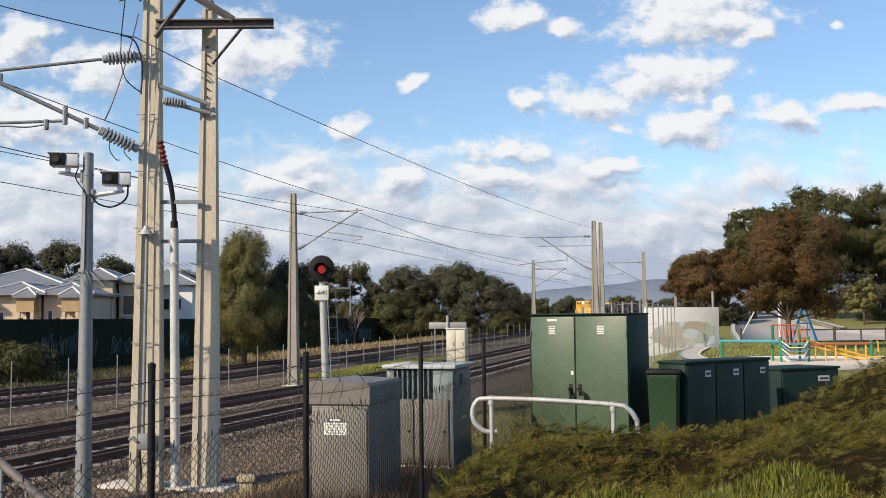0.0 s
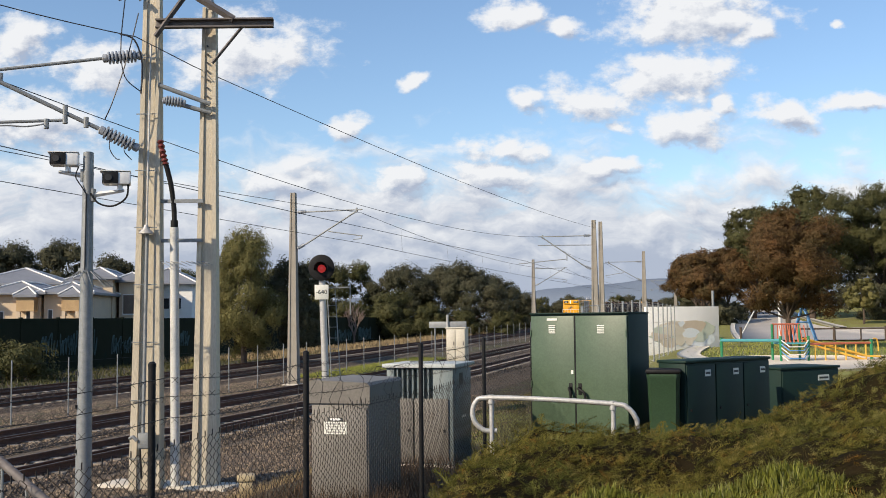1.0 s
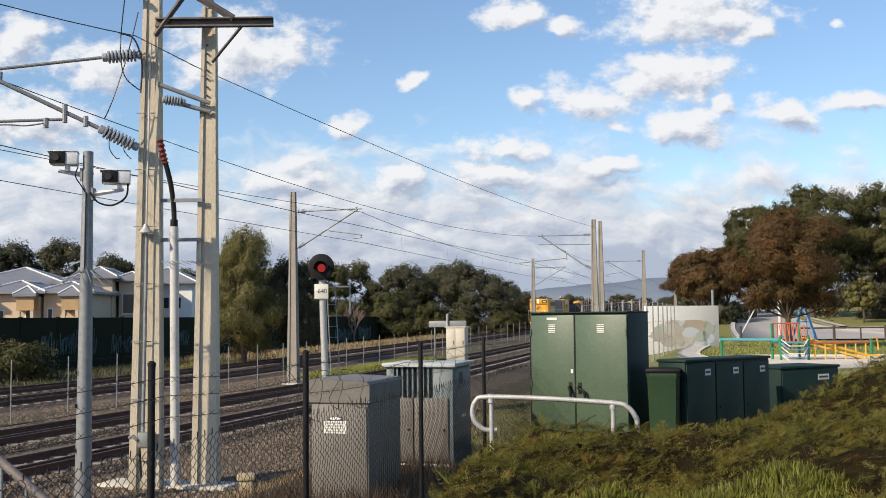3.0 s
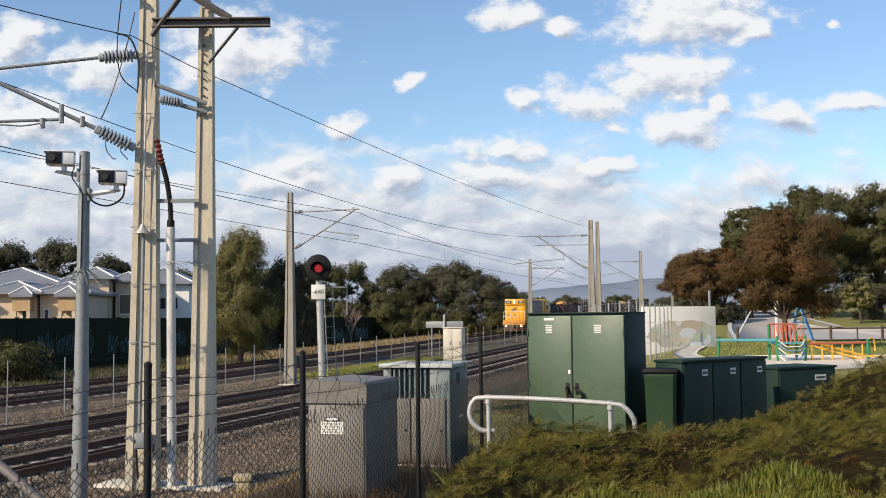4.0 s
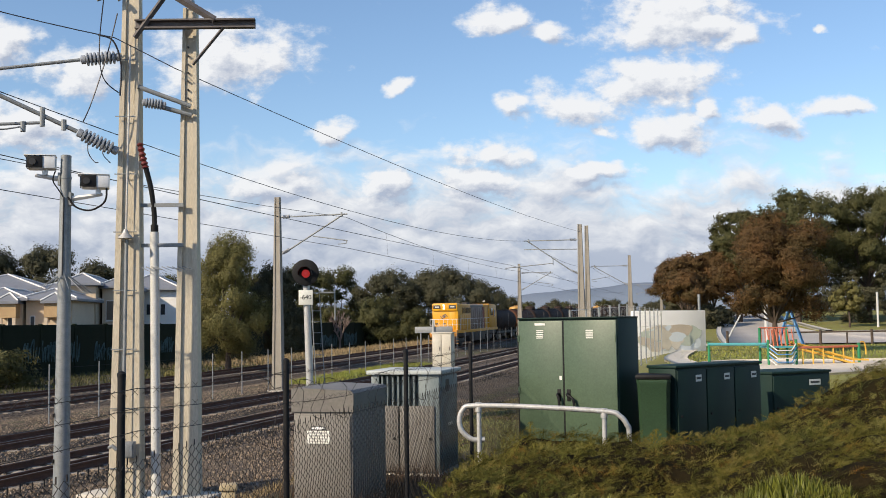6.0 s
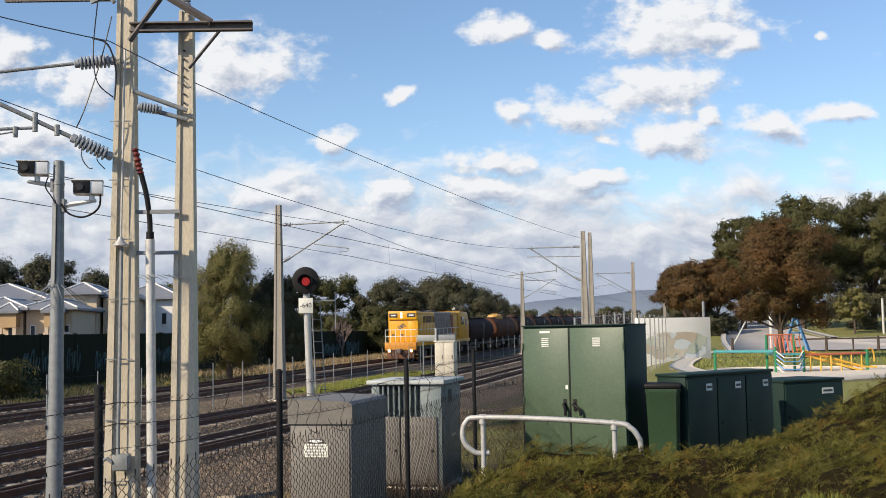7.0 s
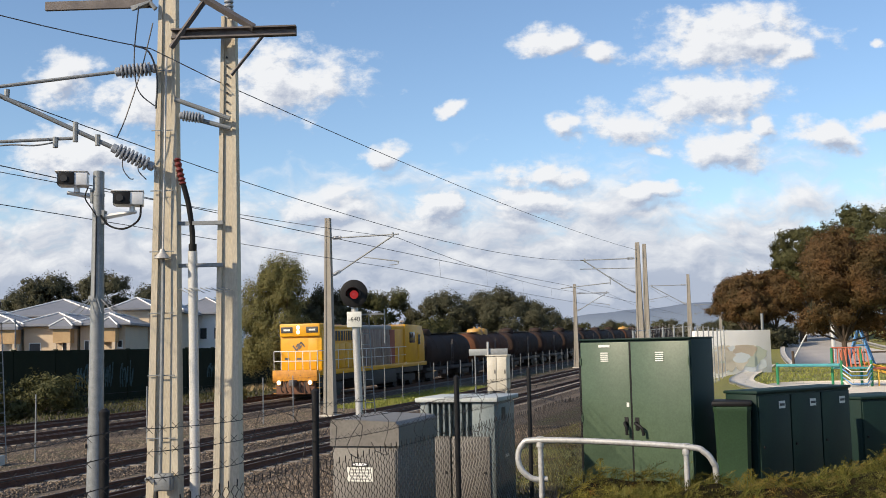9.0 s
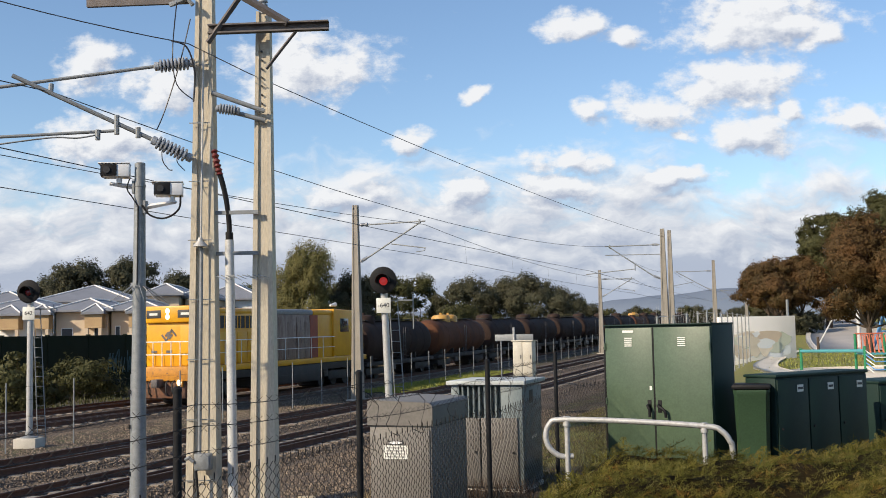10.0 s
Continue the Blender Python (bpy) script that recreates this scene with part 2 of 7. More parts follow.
M_GLASS = mat("dark_window_glass", (0.03, 0.035, 0.045), (0.02, 0.025, 0.03), 1.0, 0.08)
M_SHUT = mat("brown_blind", (0.20, 0.15, 0.11), (0.16, 0.12, 0.09), 2.0, 0.7)
M_BARK = mat("grey_brown_bark", (0.095, 0.068, 0.050), (0.058, 0.043, 0.034), 5.0, 0.95, bump=0.6, fine=18)
M_LEAF_EUC = mat("eucalypt_leaf", (0.110, 0.105, 0.042), (0.070, 0.074, 0.032), 0.6, 0.55, island=0.22, spec=0.12, through_light=0.25)
M_LEAF_OLIVE = mat("olive_leaf", (0.21, 0.185, 0.070), (0.14, 0.135, 0.052), 0.6, 0.55, island=0.22, spec=0.12, through_light=0.25)
M_LEAF_DARK = mat("dark_leaf", (0.105, 0.098, 0.058), (0.062, 0.066, 0.040), 0.3, 0.6, island=0.25, spec=0.12, through_light=0.2)
M_LEAF_BROWN = mat("autumn_leaf", (0.160, 0.084, 0.034), (0.080, 0.062, 0.028), 0.6, 0.6, island=0.28, spec=0.12, through_light=0.25)
M_HEDGE = mat("juniper_leaf", (0.052, 0.060, 0.015), (0.115, 0.098, 0.020), 1.3, 0.8, island=0.6, stain=(0.145, 0.072, 0.016), stain_at=0.55, spec=0.06, through_light=0.15)
# paler leaf colour, painting sunlit highlights onto the hedge tips
M_HEDGE_TIP = mat("juniper_lit_tips", (0.125, 0.128, 0.040), (0.155, 0.118, 0.034), 1.1, 0.75, island=0.45, spec=0.06, through_light=0.15)
# near-black colour for the shade between the hedge sprigs
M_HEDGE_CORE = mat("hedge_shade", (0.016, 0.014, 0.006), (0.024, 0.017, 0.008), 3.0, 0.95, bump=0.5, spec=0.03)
M_GRASSBLADE = mat("grass_blade", (0.21, 0.25, 0.042), (0.29, 0.28, 0.06), 0.5, 0.6, island=0.4, through_light=0.3)
M_BANKGRASS = mat("tired_bank_grass", (0.125, 0.118, 0.034), (0.17, 0.135, 0.055), 0.5, 0.7, island=0.4, through_light=0.25)
M_WEED = mat("lime_weed", (0.20, 0.205, 0.026), (0.12, 0.13, 0.020), 0.8, 0.55, island=0.35, through_light=0.3)
M_FADED_YELLOW = mat("sun_faded_yellow", (0.48, 0.40, 0.25), (0.40, 0.32, 0.19), 4.0, 0.6, bump=0.05)
M_BIN = mat("green_bin_plastic", (0.030, 0.065, 0.030), (0.024, 0.052, 0.026), 3.0, 0.5, bump=0.03)
M_TWIG = mat("dead_vine", (0.085, 0.050, 0.028), (0.050, 0.034, 0.022), 2.0, 0.9, island=0.5)
M_DRY = mat("dry_grass", (0.36, 0.27, 0.14), (0.26, 0.19, 0.10), 0.8, 0.8, island=0.35, through_light=0.2)
M_HILL = mat("hazy_blue_hill", (0.20, 0.24, 0.30), (0.165, 0.205, 0.265), 0.004, 1.0, spec=0.0)
M_BLUE = mat("blue_play_paint", (0.12, 0.32, 0.62), (0.10, 0.26, 0.52), 2.0, 0.45)
M_PLAYGREEN = mat("green_play_paint", (0.02, 0.22, 0.09), (0.02, 0.17, 0.07), 2.0, 0.45)
M_PLAYRED = mat("faded_red_paint", (0.55, 0.16, 0.08), (0.46, 0.12, 0.06), 2.0, 0.5)
M_PLAYYEL = mat("yellow_play_paint", (0.75, 0.45, 0.06), (0.65, 0.36, 0.05), 2.0, 0.5)
M_TEAL = mat("teal_play_paint", (0.08, 0.32, 0.34), (0.07, 0.27, 0.29), 2.0, 0.5)
M_LENS_RED = mat("glowing_red_lens", (0.45, 0.03, 0.03), (0.35, 0.02, 0.02), 4.0, 0.3, emit=((1.0, 0.07, 0.07), 0.28))
M_LENS_DIM = mat("dim_red_lens", (0.20, 0.02, 0.025), (0.12, 0.015, 0.02), 4.0, 0.2)
M_HEADLIGHT = mat("glowing_headlight", (0.9, 0.85, 0.7), (0.9, 0.85, 0.7), 4.0, 0.3, emit=((1.0, 0.82, 0.50), 1.8))
M_PLATE = mat("pale_sign_face", (0.72, 0.72, 0.66), (0.66, 0.66, 0.60), 4.0, 0.5)
M_INK = mat("dark_lettering", (0.04, 0.04, 0.04), (0.05, 0.05, 0.05), 4.0, 0.6)
M_FAINT = mat("sun_faded_lettering", (0.42, 0.41, 0.38), (0.36, 0.35, 0.33), 4.0, 0.6)
M_WIRE = mat("dark_wire", (0.05, 0.05, 0.055), (0.035, 0.035, 0.04), 5.0, 0.5, 0.5)
M_MESHWIRE = mat("black_mesh_wire", (0.020, 0.019, 0.019), (0.035, 0.03, 0.028), 5.0, 0.55, 0.3)


def ground_material():
    m = bpy.data.materials.new("ground_cover")
    m.use_nodes = True
    N, K = m.node_tree.nodes, m.node_tree.links
    b = N["Principled BSDF"]
    b.inputs["Roughness"].default_value = 0.95
    co = N.new("ShaderNodeTexCoord")
    at = N.new("ShaderNodeVertexColor")
    at.layer_name = "cover"
    n1 = N.new("ShaderNodeTexNoise")
    n1.inputs["Scale"].default_value, n1.inputs["Detail"].default_value = 0.9, 8.0
    n2 = N.new("ShaderNodeTexNoise")
    n2.inputs["Scale"].default_value, n2.inputs["Detail"].default_value = 16.0, 5.0
    vor = N.new("ShaderNodeTexVoronoi")
    vor.inputs["Scale"].default_value = 17.0
    for n in (n1, n2, vor):
        K.new(co.outputs["Object"], n.inputs["Vector"])
    sp = N.new("ShaderNodeSeparateColor")
    K.new(at.outputs[0], sp.inputs[0])

    def blend(f, a, c):
        x = N.new("ShaderNodeMixRGB")
        if isinstance(f, float):
            x.inputs[0].default_value = f
        else:
            K.new(f, x.inputs[0])
        for i, k in ((1, a), (2, c)):
            if isinstance(k, tuple):
                x.inputs[i].default_value = (*k, 1)
            else:
                K.new(k, x.inputs[i])
        return x.outputs[0]

    def edge(v, lo, hi):
        r = N.new("ShaderNodeMapRange")
        r.inputs["From Min"].default_value, r.inputs["From Max"].default_value = lo, hi
        K.new(v, r.inputs[0])
        return r.outputs[0]

    gravel = blend(vor.outputs["Color"], (0.045, 0.035, 0.026), (0.17, 0.135, 0.10))
    gravel = blend(edge(n1.outputs[0], 0.42, 0.62), gravel, (0.125, 0.09, 0.062))
    grass = blend(edge(n2.outputs[0], 0.35, 0.65), (0.165, 0.180, 0.038), (0.245, 0.225, 0.06))
    grass = blend(edge(n1.outputs[0], 0.5, 0.72), grass, (0.20, 0.17, 0.065))
    # dirt tones lowered to carry the shade below the far wall
    dirt = blend(edge(n2.outputs[0], 0.35, 0.65), (0.090, 0.064, 0.040), (0.052, 0.038, 0.026))
    dirt = blend(edge(n1.outputs[0], 0.45, 0.6), dirt, (0.062, 0.064, 0.026))

    def mask(ch):
        a = N.new("ShaderNodeMath")
        a.operation = "ADD"
        K.new(sp.outputs[ch], a.inputs[0])
        s = N.new("ShaderNodeMath")
        s.operation = "MULTIPLY_ADD"
        s.inputs[1].default_value, s.inputs[2].default_value = 0.8, -0.4
        K.new(n1.outputs[0], s.inputs[0])
        K.new(s.outputs[0], a.inputs[1])
        return edge(a.outputs[0], 0.42, 0.58)

    c = blend(mask(1), dirt, grass)
    c = blend(mask(0), c, gravel)
    K.new(c, b.inputs["Base Color"])
    bp = N.new("ShaderNodeBump")
    bp.inputs["Strength"].default_value, bp.inputs["Distance"].default_value = 0.8, 0.04
    K.new(vor.outputs["Distance"], bp.inputs["Height"])
    K.new(bp.outputs[0], b.inputs["Normal"])
    return m


M_GROUND = ground_material()

# ---- building helpers ----
ANGLE = radians(15.5)
UX, UY = math.sin(ANGLE), math.cos(ANGLE)


def along(p, s, z=0.0):
    """A place p metres left of and s metres along the line of the railway."""
    return Vector((-UY * p + UX * s, UX * p + UY * s, z))


def along_pose(p, s, z=0.0, turn=0.0):
    v = along(p, s, z)
    return pose(v.x, v.y, v.z, 0, 0, -15.5 + turn)


def rail_coords(x, y):
    return -UY * x + UX * y, UX * x + UY * y


def smooth(v, lo, hi):
    k = min(1.0, max(0.0, (v - lo) / (hi - lo)))
    return k * k * (3 - 2 * k)


def grade(s):
    """The railway climbs gently away."""
    d = max(0.0, s - 45.0)
    return 0.0128 * d * d / (d + 18.0)


def ground_height(x, y):
    p, s = rail_coords(x, y)
    bank = 1.05 * (1 - smooth(p, 5.4, 9.0))
    park = 0.45 * smooth(s, 22, 40) * (1 - smooth(p, 2.5, 5.5))
    rise = 2.7 * smooth(s, 66, 150) * (1 - smooth(p, 1.5, 6.0))
    hedge = 0.25 * (1 - smooth(p, 0.8, 2.6)) * (1 - smooth(s, 8, 15))
    return bank + park + rise + hedge + grade(s) * smooth(p, 3.0, 9.0) * (1 - smooth(p, 36, 44))


def finish(bm, material, smooth_angle=None):
    me = bpy.data.meshes.new("mesh")
    bmesh.ops.recalc_face_normals(bm, faces=bm.faces)
    if smooth_angle:
        for f in bm.faces:
            f.smooth = True
        for e in bm.edges:
            if len(e.link_faces) == 2 and e.calc_face_angle(0) > smooth_angle:
                e.smooth = False
    bm.to_mesh(me)
    bm.free()
    me.materials.append(material)
    return me


def part(name, bm, material, parent, label="", smooth_angle=0.6, at=None):
    ob = new(name, finish(bm, material, smooth_angle))
    ob.parent = parent
    if at is not None:
        ob.matrix_basis = at
    return tagged(ob, label) if label else ob


def thing(name, m, label, category, group="", kind=""):
    ob = new(name)
    ob.empty_display_size = 0.2
    ob.matrix_world = m
    return tagged(ob, label, category, group, kind)


def mesh_thing(name, bm, material, label, category, m=None, group="", kind="", smooth_angle=0.6):
    ob = new(name, finish(bm, material, smooth_angle))
    if m is not None:
        ob.matrix_world = m
    return tagged(ob, label, category, group, kind)


def box(bm, x0, x1, y0, y1, z0, z1, bevel=0.0, m=None):
    vs = [bm.verts.new((x, y, z)) for z in (z0, z1) for x, y in ((x0, y0), (x1, y0), (x1, y1), (x0, y1))]
    fs = [bm.faces.new([vs[i] for i in q]) for q in ((3, 2, 1, 0), (4, 5, 6, 7), (0, 1, 5, 4), (1, 2, 6, 5), (2, 3, 7, 6), (3, 0, 4, 7))]
    if bevel:
        es = list({e for f in fs for e in f.edges})
        r = bmesh.ops.bevel(bm, geom=es, offset=bevel, segments=2, profile=0.5, affect="EDGES")
        vs = list({v for f in r["faces"] for v in f.verts} | {v for v in vs if v.is_valid})
    if m is not None:
        for v in vs:
            v.co = m @ v.co
    return bm


def tube(bm, a, b, r0, r1=None, n=10, caps=True):
    a, b = Vector(a), Vector(b)
    r1 = r0 if r1 is None else r1
    d = (b - a).normalized()
    q = d.to_track_quat("Z", "Y")
    rings = []
    for c, r in ((a, r0), (b, r1)):
        rings.append([bm.verts.new(c + q @ Vector((r * math.cos(2 * math.pi * i / n), r * math.sin(2 * math.pi * i / n), 0))) for i in range(n)])
    for i in range(n):
        bm.faces.new((rings[0][i], rings[0][(i + 1) % n], rings[1][(i + 1) % n], rings[1][i]))
    if caps:
        bm.faces.new(rings[0][::-1])
        bm.faces.new(rings[1])
    return bm


def hose(bm, pts, r, n=8):
    pts = [Vector(p) for p in pts]
    rings = []
    for i, p in enumerate(pts):
        d = (pts[min(i + 1, len(pts) - 1)] - pts[max(i - 1, 0)]).normalized()
        q = d.to_track_quat("Z", "Y")
        rr = r[i] if isinstance(r, (list, tuple)) else r
        rings.append([bm.verts.new(p + q @ Vector((rr * math.cos(2 * math.pi * k / n), rr * math.sin(2 * math.pi * k / n), 0))) for k in range(n)])
    for a, b in zip(rings, rings[1:]):
        shift = min(range(n), key=lambda j: (a[0].co - b[j].co).length)
        for i in range(n):
            bm.faces.new((a[i], a[(i + 1) % n], b[(i + 1 + shift) % n], b[(i + shift) % n]))
    bm.faces.new(rings[0][::-1])
    bm.faces.new(rings[-1])
    return bm


def bend(pts, steps=6):
    """A smooth line through the points."""
    pts = [Vector(p) for p in pts]
    out = []
    for i in range(len(pts) - 1):
        p0, p1, p2, p3 = pts[max(i - 1, 0)], pts[i], pts[i + 1], pts[min(i + 2, len(pts) - 1)]
        for k in range(steps):
            t = k / steps
            out.append(0.5 * ((2 * p1) + (p2 - p0) * t + (2 * p0 - 5 * p1 + 4 * p2 - p3) * t * t + (3 * p1 - p0 - 3 * p2 + p3) * t ** 3))
    out.append(pts[-1])
    return out


def sag(a, b, drop, n=14):
    a, b = Vector(a), Vector(b)
    return [a.lerp(b, i / n) - Vector((0, 0, 4 * drop * (i / n) * (1 - i / n))) for i in range(n + 1)]


def lathe(bm, profile, n=14, m=None):
    rings = []
    for r, z in profile:
        rings.append([bm.verts.new((r * math.cos(2 * math.pi * i / n), r * math.sin(2 * math.pi * i / n), z)) for i in range(n)])
    for a, b in zip(rings, rings[1:]):
        for i in range(n):
            bm.faces.new((a[i], a[(i + 1) % n], b[(i + 1) % n], b[i]))
    bm.faces.new(rings[0][::-1])
    bm.faces.new(rings[-1])
    if m is not None:
        for ring in rings:
            for v in ring:
                v.co = m @ v.co
    return bm


def prism(bm, outline, y0, y1):
    """An outline in x and z, drawn out along y."""
    a = [bm.verts.new((x, y0, z)) for x, z in outline]
    b = [bm.verts.new((x, y1, z)) for x, z in outline]
    n = len(outline)
    for i in range(n):
        bm.faces.new((a[i], a[(i + 1) % n], b[(i + 1) % n], b[i]))
    bm.faces.new(a[::-1])
    bm.faces.new(b)
    return bm


def raw(name, verts, faces, material, smooth_faces=False):
    me = bpy.data.meshes.new(name)
    verts = np.asarray(verts, dtype=np.float32)
    faces = np.asarray(faces, dtype=np.int32)
    k = faces.shape[1]
    me.vertices.add(len(verts))
    me.vertices.foreach_set("co", verts.ravel())
    me.loops.add(faces.size)
    me.loops.foreach_set("vertex_index", faces.ravel())
    me.polygons.add(len(faces))
    me.polygons.foreach_set("loop_start", np.arange(0, faces.size, k, dtype=np.int32))
    me.polygons.foreach_set("loop_total", np.full(len(faces), k, dtype=np.int32))
    if smooth_faces:
        me.polygons.foreach_set("use_smooth", np.ones(len(faces), dtype=bool))
    me.update()
    me.validate()
    me.materials.append(material)
    return me


def ballast_material():
    m = bpy.data.materials.new("ballast")
    m.use_nodes = True
    N, K = m.node_tree.nodes, m.node_tree.links
    b = N["Principled BSDF"]
    b.inputs["Roughness"].default_value = 0.95
    co = N.new("ShaderNodeTexCoord")
    vor = N.new("ShaderNodeTexVoronoi")
    vor.inputs["Scale"].default_value = 17.0
    big = N.new("ShaderNodeTexNoise")
    big.inputs["Scale"].default_value = 0.7
    for n in (vor, big):
        K.new(co.outputs["Object"], n.inputs["Vector"])
    ramp = N.new("ShaderNodeValToRGB")
    ramp.color_ramp.elements[0].color = (0.036, 0.027, 0.021, 1)
    ramp.color_ramp.elements[1].color = (0.19, 0.155, 0.12, 1)
    sp = N.new("ShaderNodeSeparateColor")
    K.new(vor.outputs["Color"], sp.inputs[0])
    K.new(sp.outputs[0], ramp.inputs[0])
    mx = N.new("ShaderNodeMixRGB")
    mx.blend_type = "MULTIPLY"
    mx.inputs[0].default_value = 0.6
    mx.inputs[2].default_value = (0.75, 0.62, 0.50, 1)
    K.new(big.outputs[0], mx.inputs[0])
    K.new(ramp.outputs[0], mx.inputs[1])
    K.new(mx.outputs[0], b.inputs["Base Color"])
    bp = N.new("ShaderNodeBump")
    bp.inputs["Strength"].default_value, bp.inputs["Distance"].default_value = 1.0, 0.05
    bp.invert = True
    K.new(vor.outputs["Distance"], bp.inputs["Height"])
    K.new(bp.outputs[0], b.inputs["Normal"])
    return m


M_BALLAST = ballast_material()


# ---- ground and tracks ----
TRACKS = (14.7, 18.9, 27.2, 31.4)


def build_ground():
    ps = np.unique(np.concatenate([np.arange(-60, -6, 3.0), np.arange(-6, 12, 0.4), np.arange(12, 60, 1.5), np.array([-4000, -2000, -1000, -500, -250, -120, -85, 75, 100, 150, 300, 600, 1200, 2500, 4500])]))
    ss = np.unique(np.concatenate([np.arange(-20, 30, 0.6), np.arange(30, 100, 1.5), np.arange(100, 220, 4.0), np.array([-3000, -1000, -300, -100, -50, 240, 300, 400, 600, 900, 1500, 2500, 4500])]))
    verts, cols = [], []
    for s in ss:
        for p in ps:
            v = along(p, s)
            z = ground_height(v.x, v.y)
            if abs(p) < 70 and -20 < s < 220:
                z += 0.05 * noise.noise((v.x * 0.5, v.y * 0.5, 0.0)) * (0.4 if p > 9 else 1.0)
            verts.append((v.x, v.y, z))
            gravel = max(smooth(p, 6.6, 8.6) * (1 - smooth(p, 21.0, 22.2)), smooth(p, 23.8, 24.8) * (1 - smooth(p, 33.6, 34.6)))
            if 8 < p < 13 and s > 26:
                gravel *= smooth(p, 10.0, 11.5)
            if s > 150:
                gravel *= 0.5
            grass = 1.0 if p < 2.8 and s > 18 else (0.75 if 2.8 <= p < 7.5 and s > 18 else 0.35)
            grass = max(grass, smooth(p, 20.8, 21.4) * (1 - smooth(p, 23.8, 24.4)) * smooth(s, 53, 58) * (1 - smooth(s, 74, 82)) * 1.0)
            # little grass here: the dark dirt stands in for the wall's shade
            if p > 33.6:
                grass = 0.12 + 0.3 * smooth(s, 85, 110)
            cols.append((gravel, grass, 0.0, 1.0))
    n = len(ps)
    faces = [(j * n + i, j * n + i + 1, (j + 1) * n + i + 1, (j + 1) * n + i) for j in range(len(ss) - 1) for i in range(n - 1)]
    faces = [f[::-1] for f in faces]
    me = raw("ground", verts, faces, M_GROUND, True)
    layer = me.color_attributes.new("cover", "FLOAT_COLOR", "POINT")
    layer.data.foreach_set("color", np.array(cols, dtype=np.float32).ravel())
    tagged(new("ground", me), "gravel, dirt and patchy grass ground beside the railway", "ground", kind="structure")


build_ground()


def graded(bm, outline):
    """An outline drawn out along the line, following its climb."""
    rows = [-30, 0, 45] + [45 + 12 * k for k in range(1, 16)] + [260, 300, 360, 420]
    rings = [[bm.verts.new((x, s, z + grade(s))) for x, z in outline] for s in rows]
    n = len(outline)
    for a, b in zip(rings, rings[1:]):
        for i in range(n):
            bm.faces.new((a[i], a[(i + 1) % n], b[(i + 1) % n], b[i]))
    bm.faces.new(rings[0][::-1])
    bm.faces.new(rings[-1])
    return bm


def rail_profile():
    return ((-0.065, 0.0), (0.065, 0.0), (0.065, 0.012), (0.012, 0.03), (0.010, 0.115), (0.034, 0.125), (0.034, 0.152), (0.026, 0.158), (-0.026, 0.158), (-0.034, 0.152), (-0.034, 0.125), (-0.010, 0.115), (-0.012, 0.03), (-0.065, 0.012))


sleeper_mesh = finish(box(bmesh.new(), -1.2, 1.2, -0.12, 0.12, 0.0, 0.16, 0.015), M_SLEEPER)
TRACK_OBJECTS = []
for number, tp in enumerate(TRACKS):
    track = thing("railway_track", along_pose(tp, 0, 0), "rusty steel rails on concrete sleepers in grey ballast", "railway track", "parallel railway tracks", "structure")
    bm = bmesh.new()
    graded(bm, ((-2.0, -0.15), (2.0, -0.15), (1.45, 0.135), (-1.45, 0.135)))
    part("ballast_bed", bm, M_BALLAST, track)
    for x in (-0.55, 0.55, 0.90):
        bm = bmesh.new()
        graded(bm, [(x + a, 0.155 + b) for a, b in rail_profile()])
        part("rail", bm, M_RAIL, track)
        bm = bmesh.new()
        graded(bm, ((x - 0.024, 0.3135), (x + 0.024, 0.3135), (x + 0.024, 0.3165), (x - 0.024, 0.3165)))
        part("rail_head", bm, M_RAILTOP, track, "worn shiny running surface")
    TRACK_OBJECTS.append(track)

# ---- tapered I-section concrete masts ----


def mast_mesh(bm, height, w0, w1, d0, d1, cx=0.0, cy=0.0, lean=0.0):
    """A tapered I-section: flanges left and right, web between."""
    def outline(w, d):
        f = 0.24 * w
        k = 0.36 * d
        return ((-w / 2, -d / 2), (-w / 2 + f, -d / 2), (-w / 2 + f, -k), (w / 2 - f, -k), (w / 2 - f, -d / 2), (w / 2, -d / 2), (w / 2, d / 2), (w / 2 - f, d / 2), (w / 2 - f, k), (-w / 2 + f, k), (-w / 2 + f, d / 2), (-w / 2, d / 2))
    rings = []
    for i in range(9):
        t = i / 8
        rings.append([bm.verts.new((cx + x + lean * t, cy + y, height * t)) for x, y in outline(w0 + (w1 - w0) * t, d0 + (d1 - d0) * t)])
    n = 12
    for a, b in zip(rings, rings[1:]):
        for i in range(n):
            bm.faces.new((a[i], a[(i + 1) % n], b[(i + 1) % n], b[i]))
    bm.faces.new(rings[0][::-1])
    bm.faces.new(rings[-1])
    return bm


def insulator(bm, a, b, sheds=7, r=0.085, core=0.035):
    a, b = Vector(a), Vector(b)
    q = (b - a).to_track_quat("Z", "Y").to_matrix().to_4x4()
    ln = (b - a).length
    prof = [(core * 0.8, 0), (core * 1.4, 0.02), (core * 1.4, ln * 0.12)]
    for i in range(sheds):
        z = ln * (0.14 + 0.72 * i / sheds)
        st = ln * 0.72 / sheds
        prof += [(core, z), (r, z + st * 0.2), (r, z + st * 0.62), (core, z + st * 0.92)]
    prof += [(core * 1.4, ln * 0.88), (core * 1.4, ln - 0.02), (core * 0.8, ln)]
    return lathe(bm, prof, 14, Matrix.Translation(a) @ q)


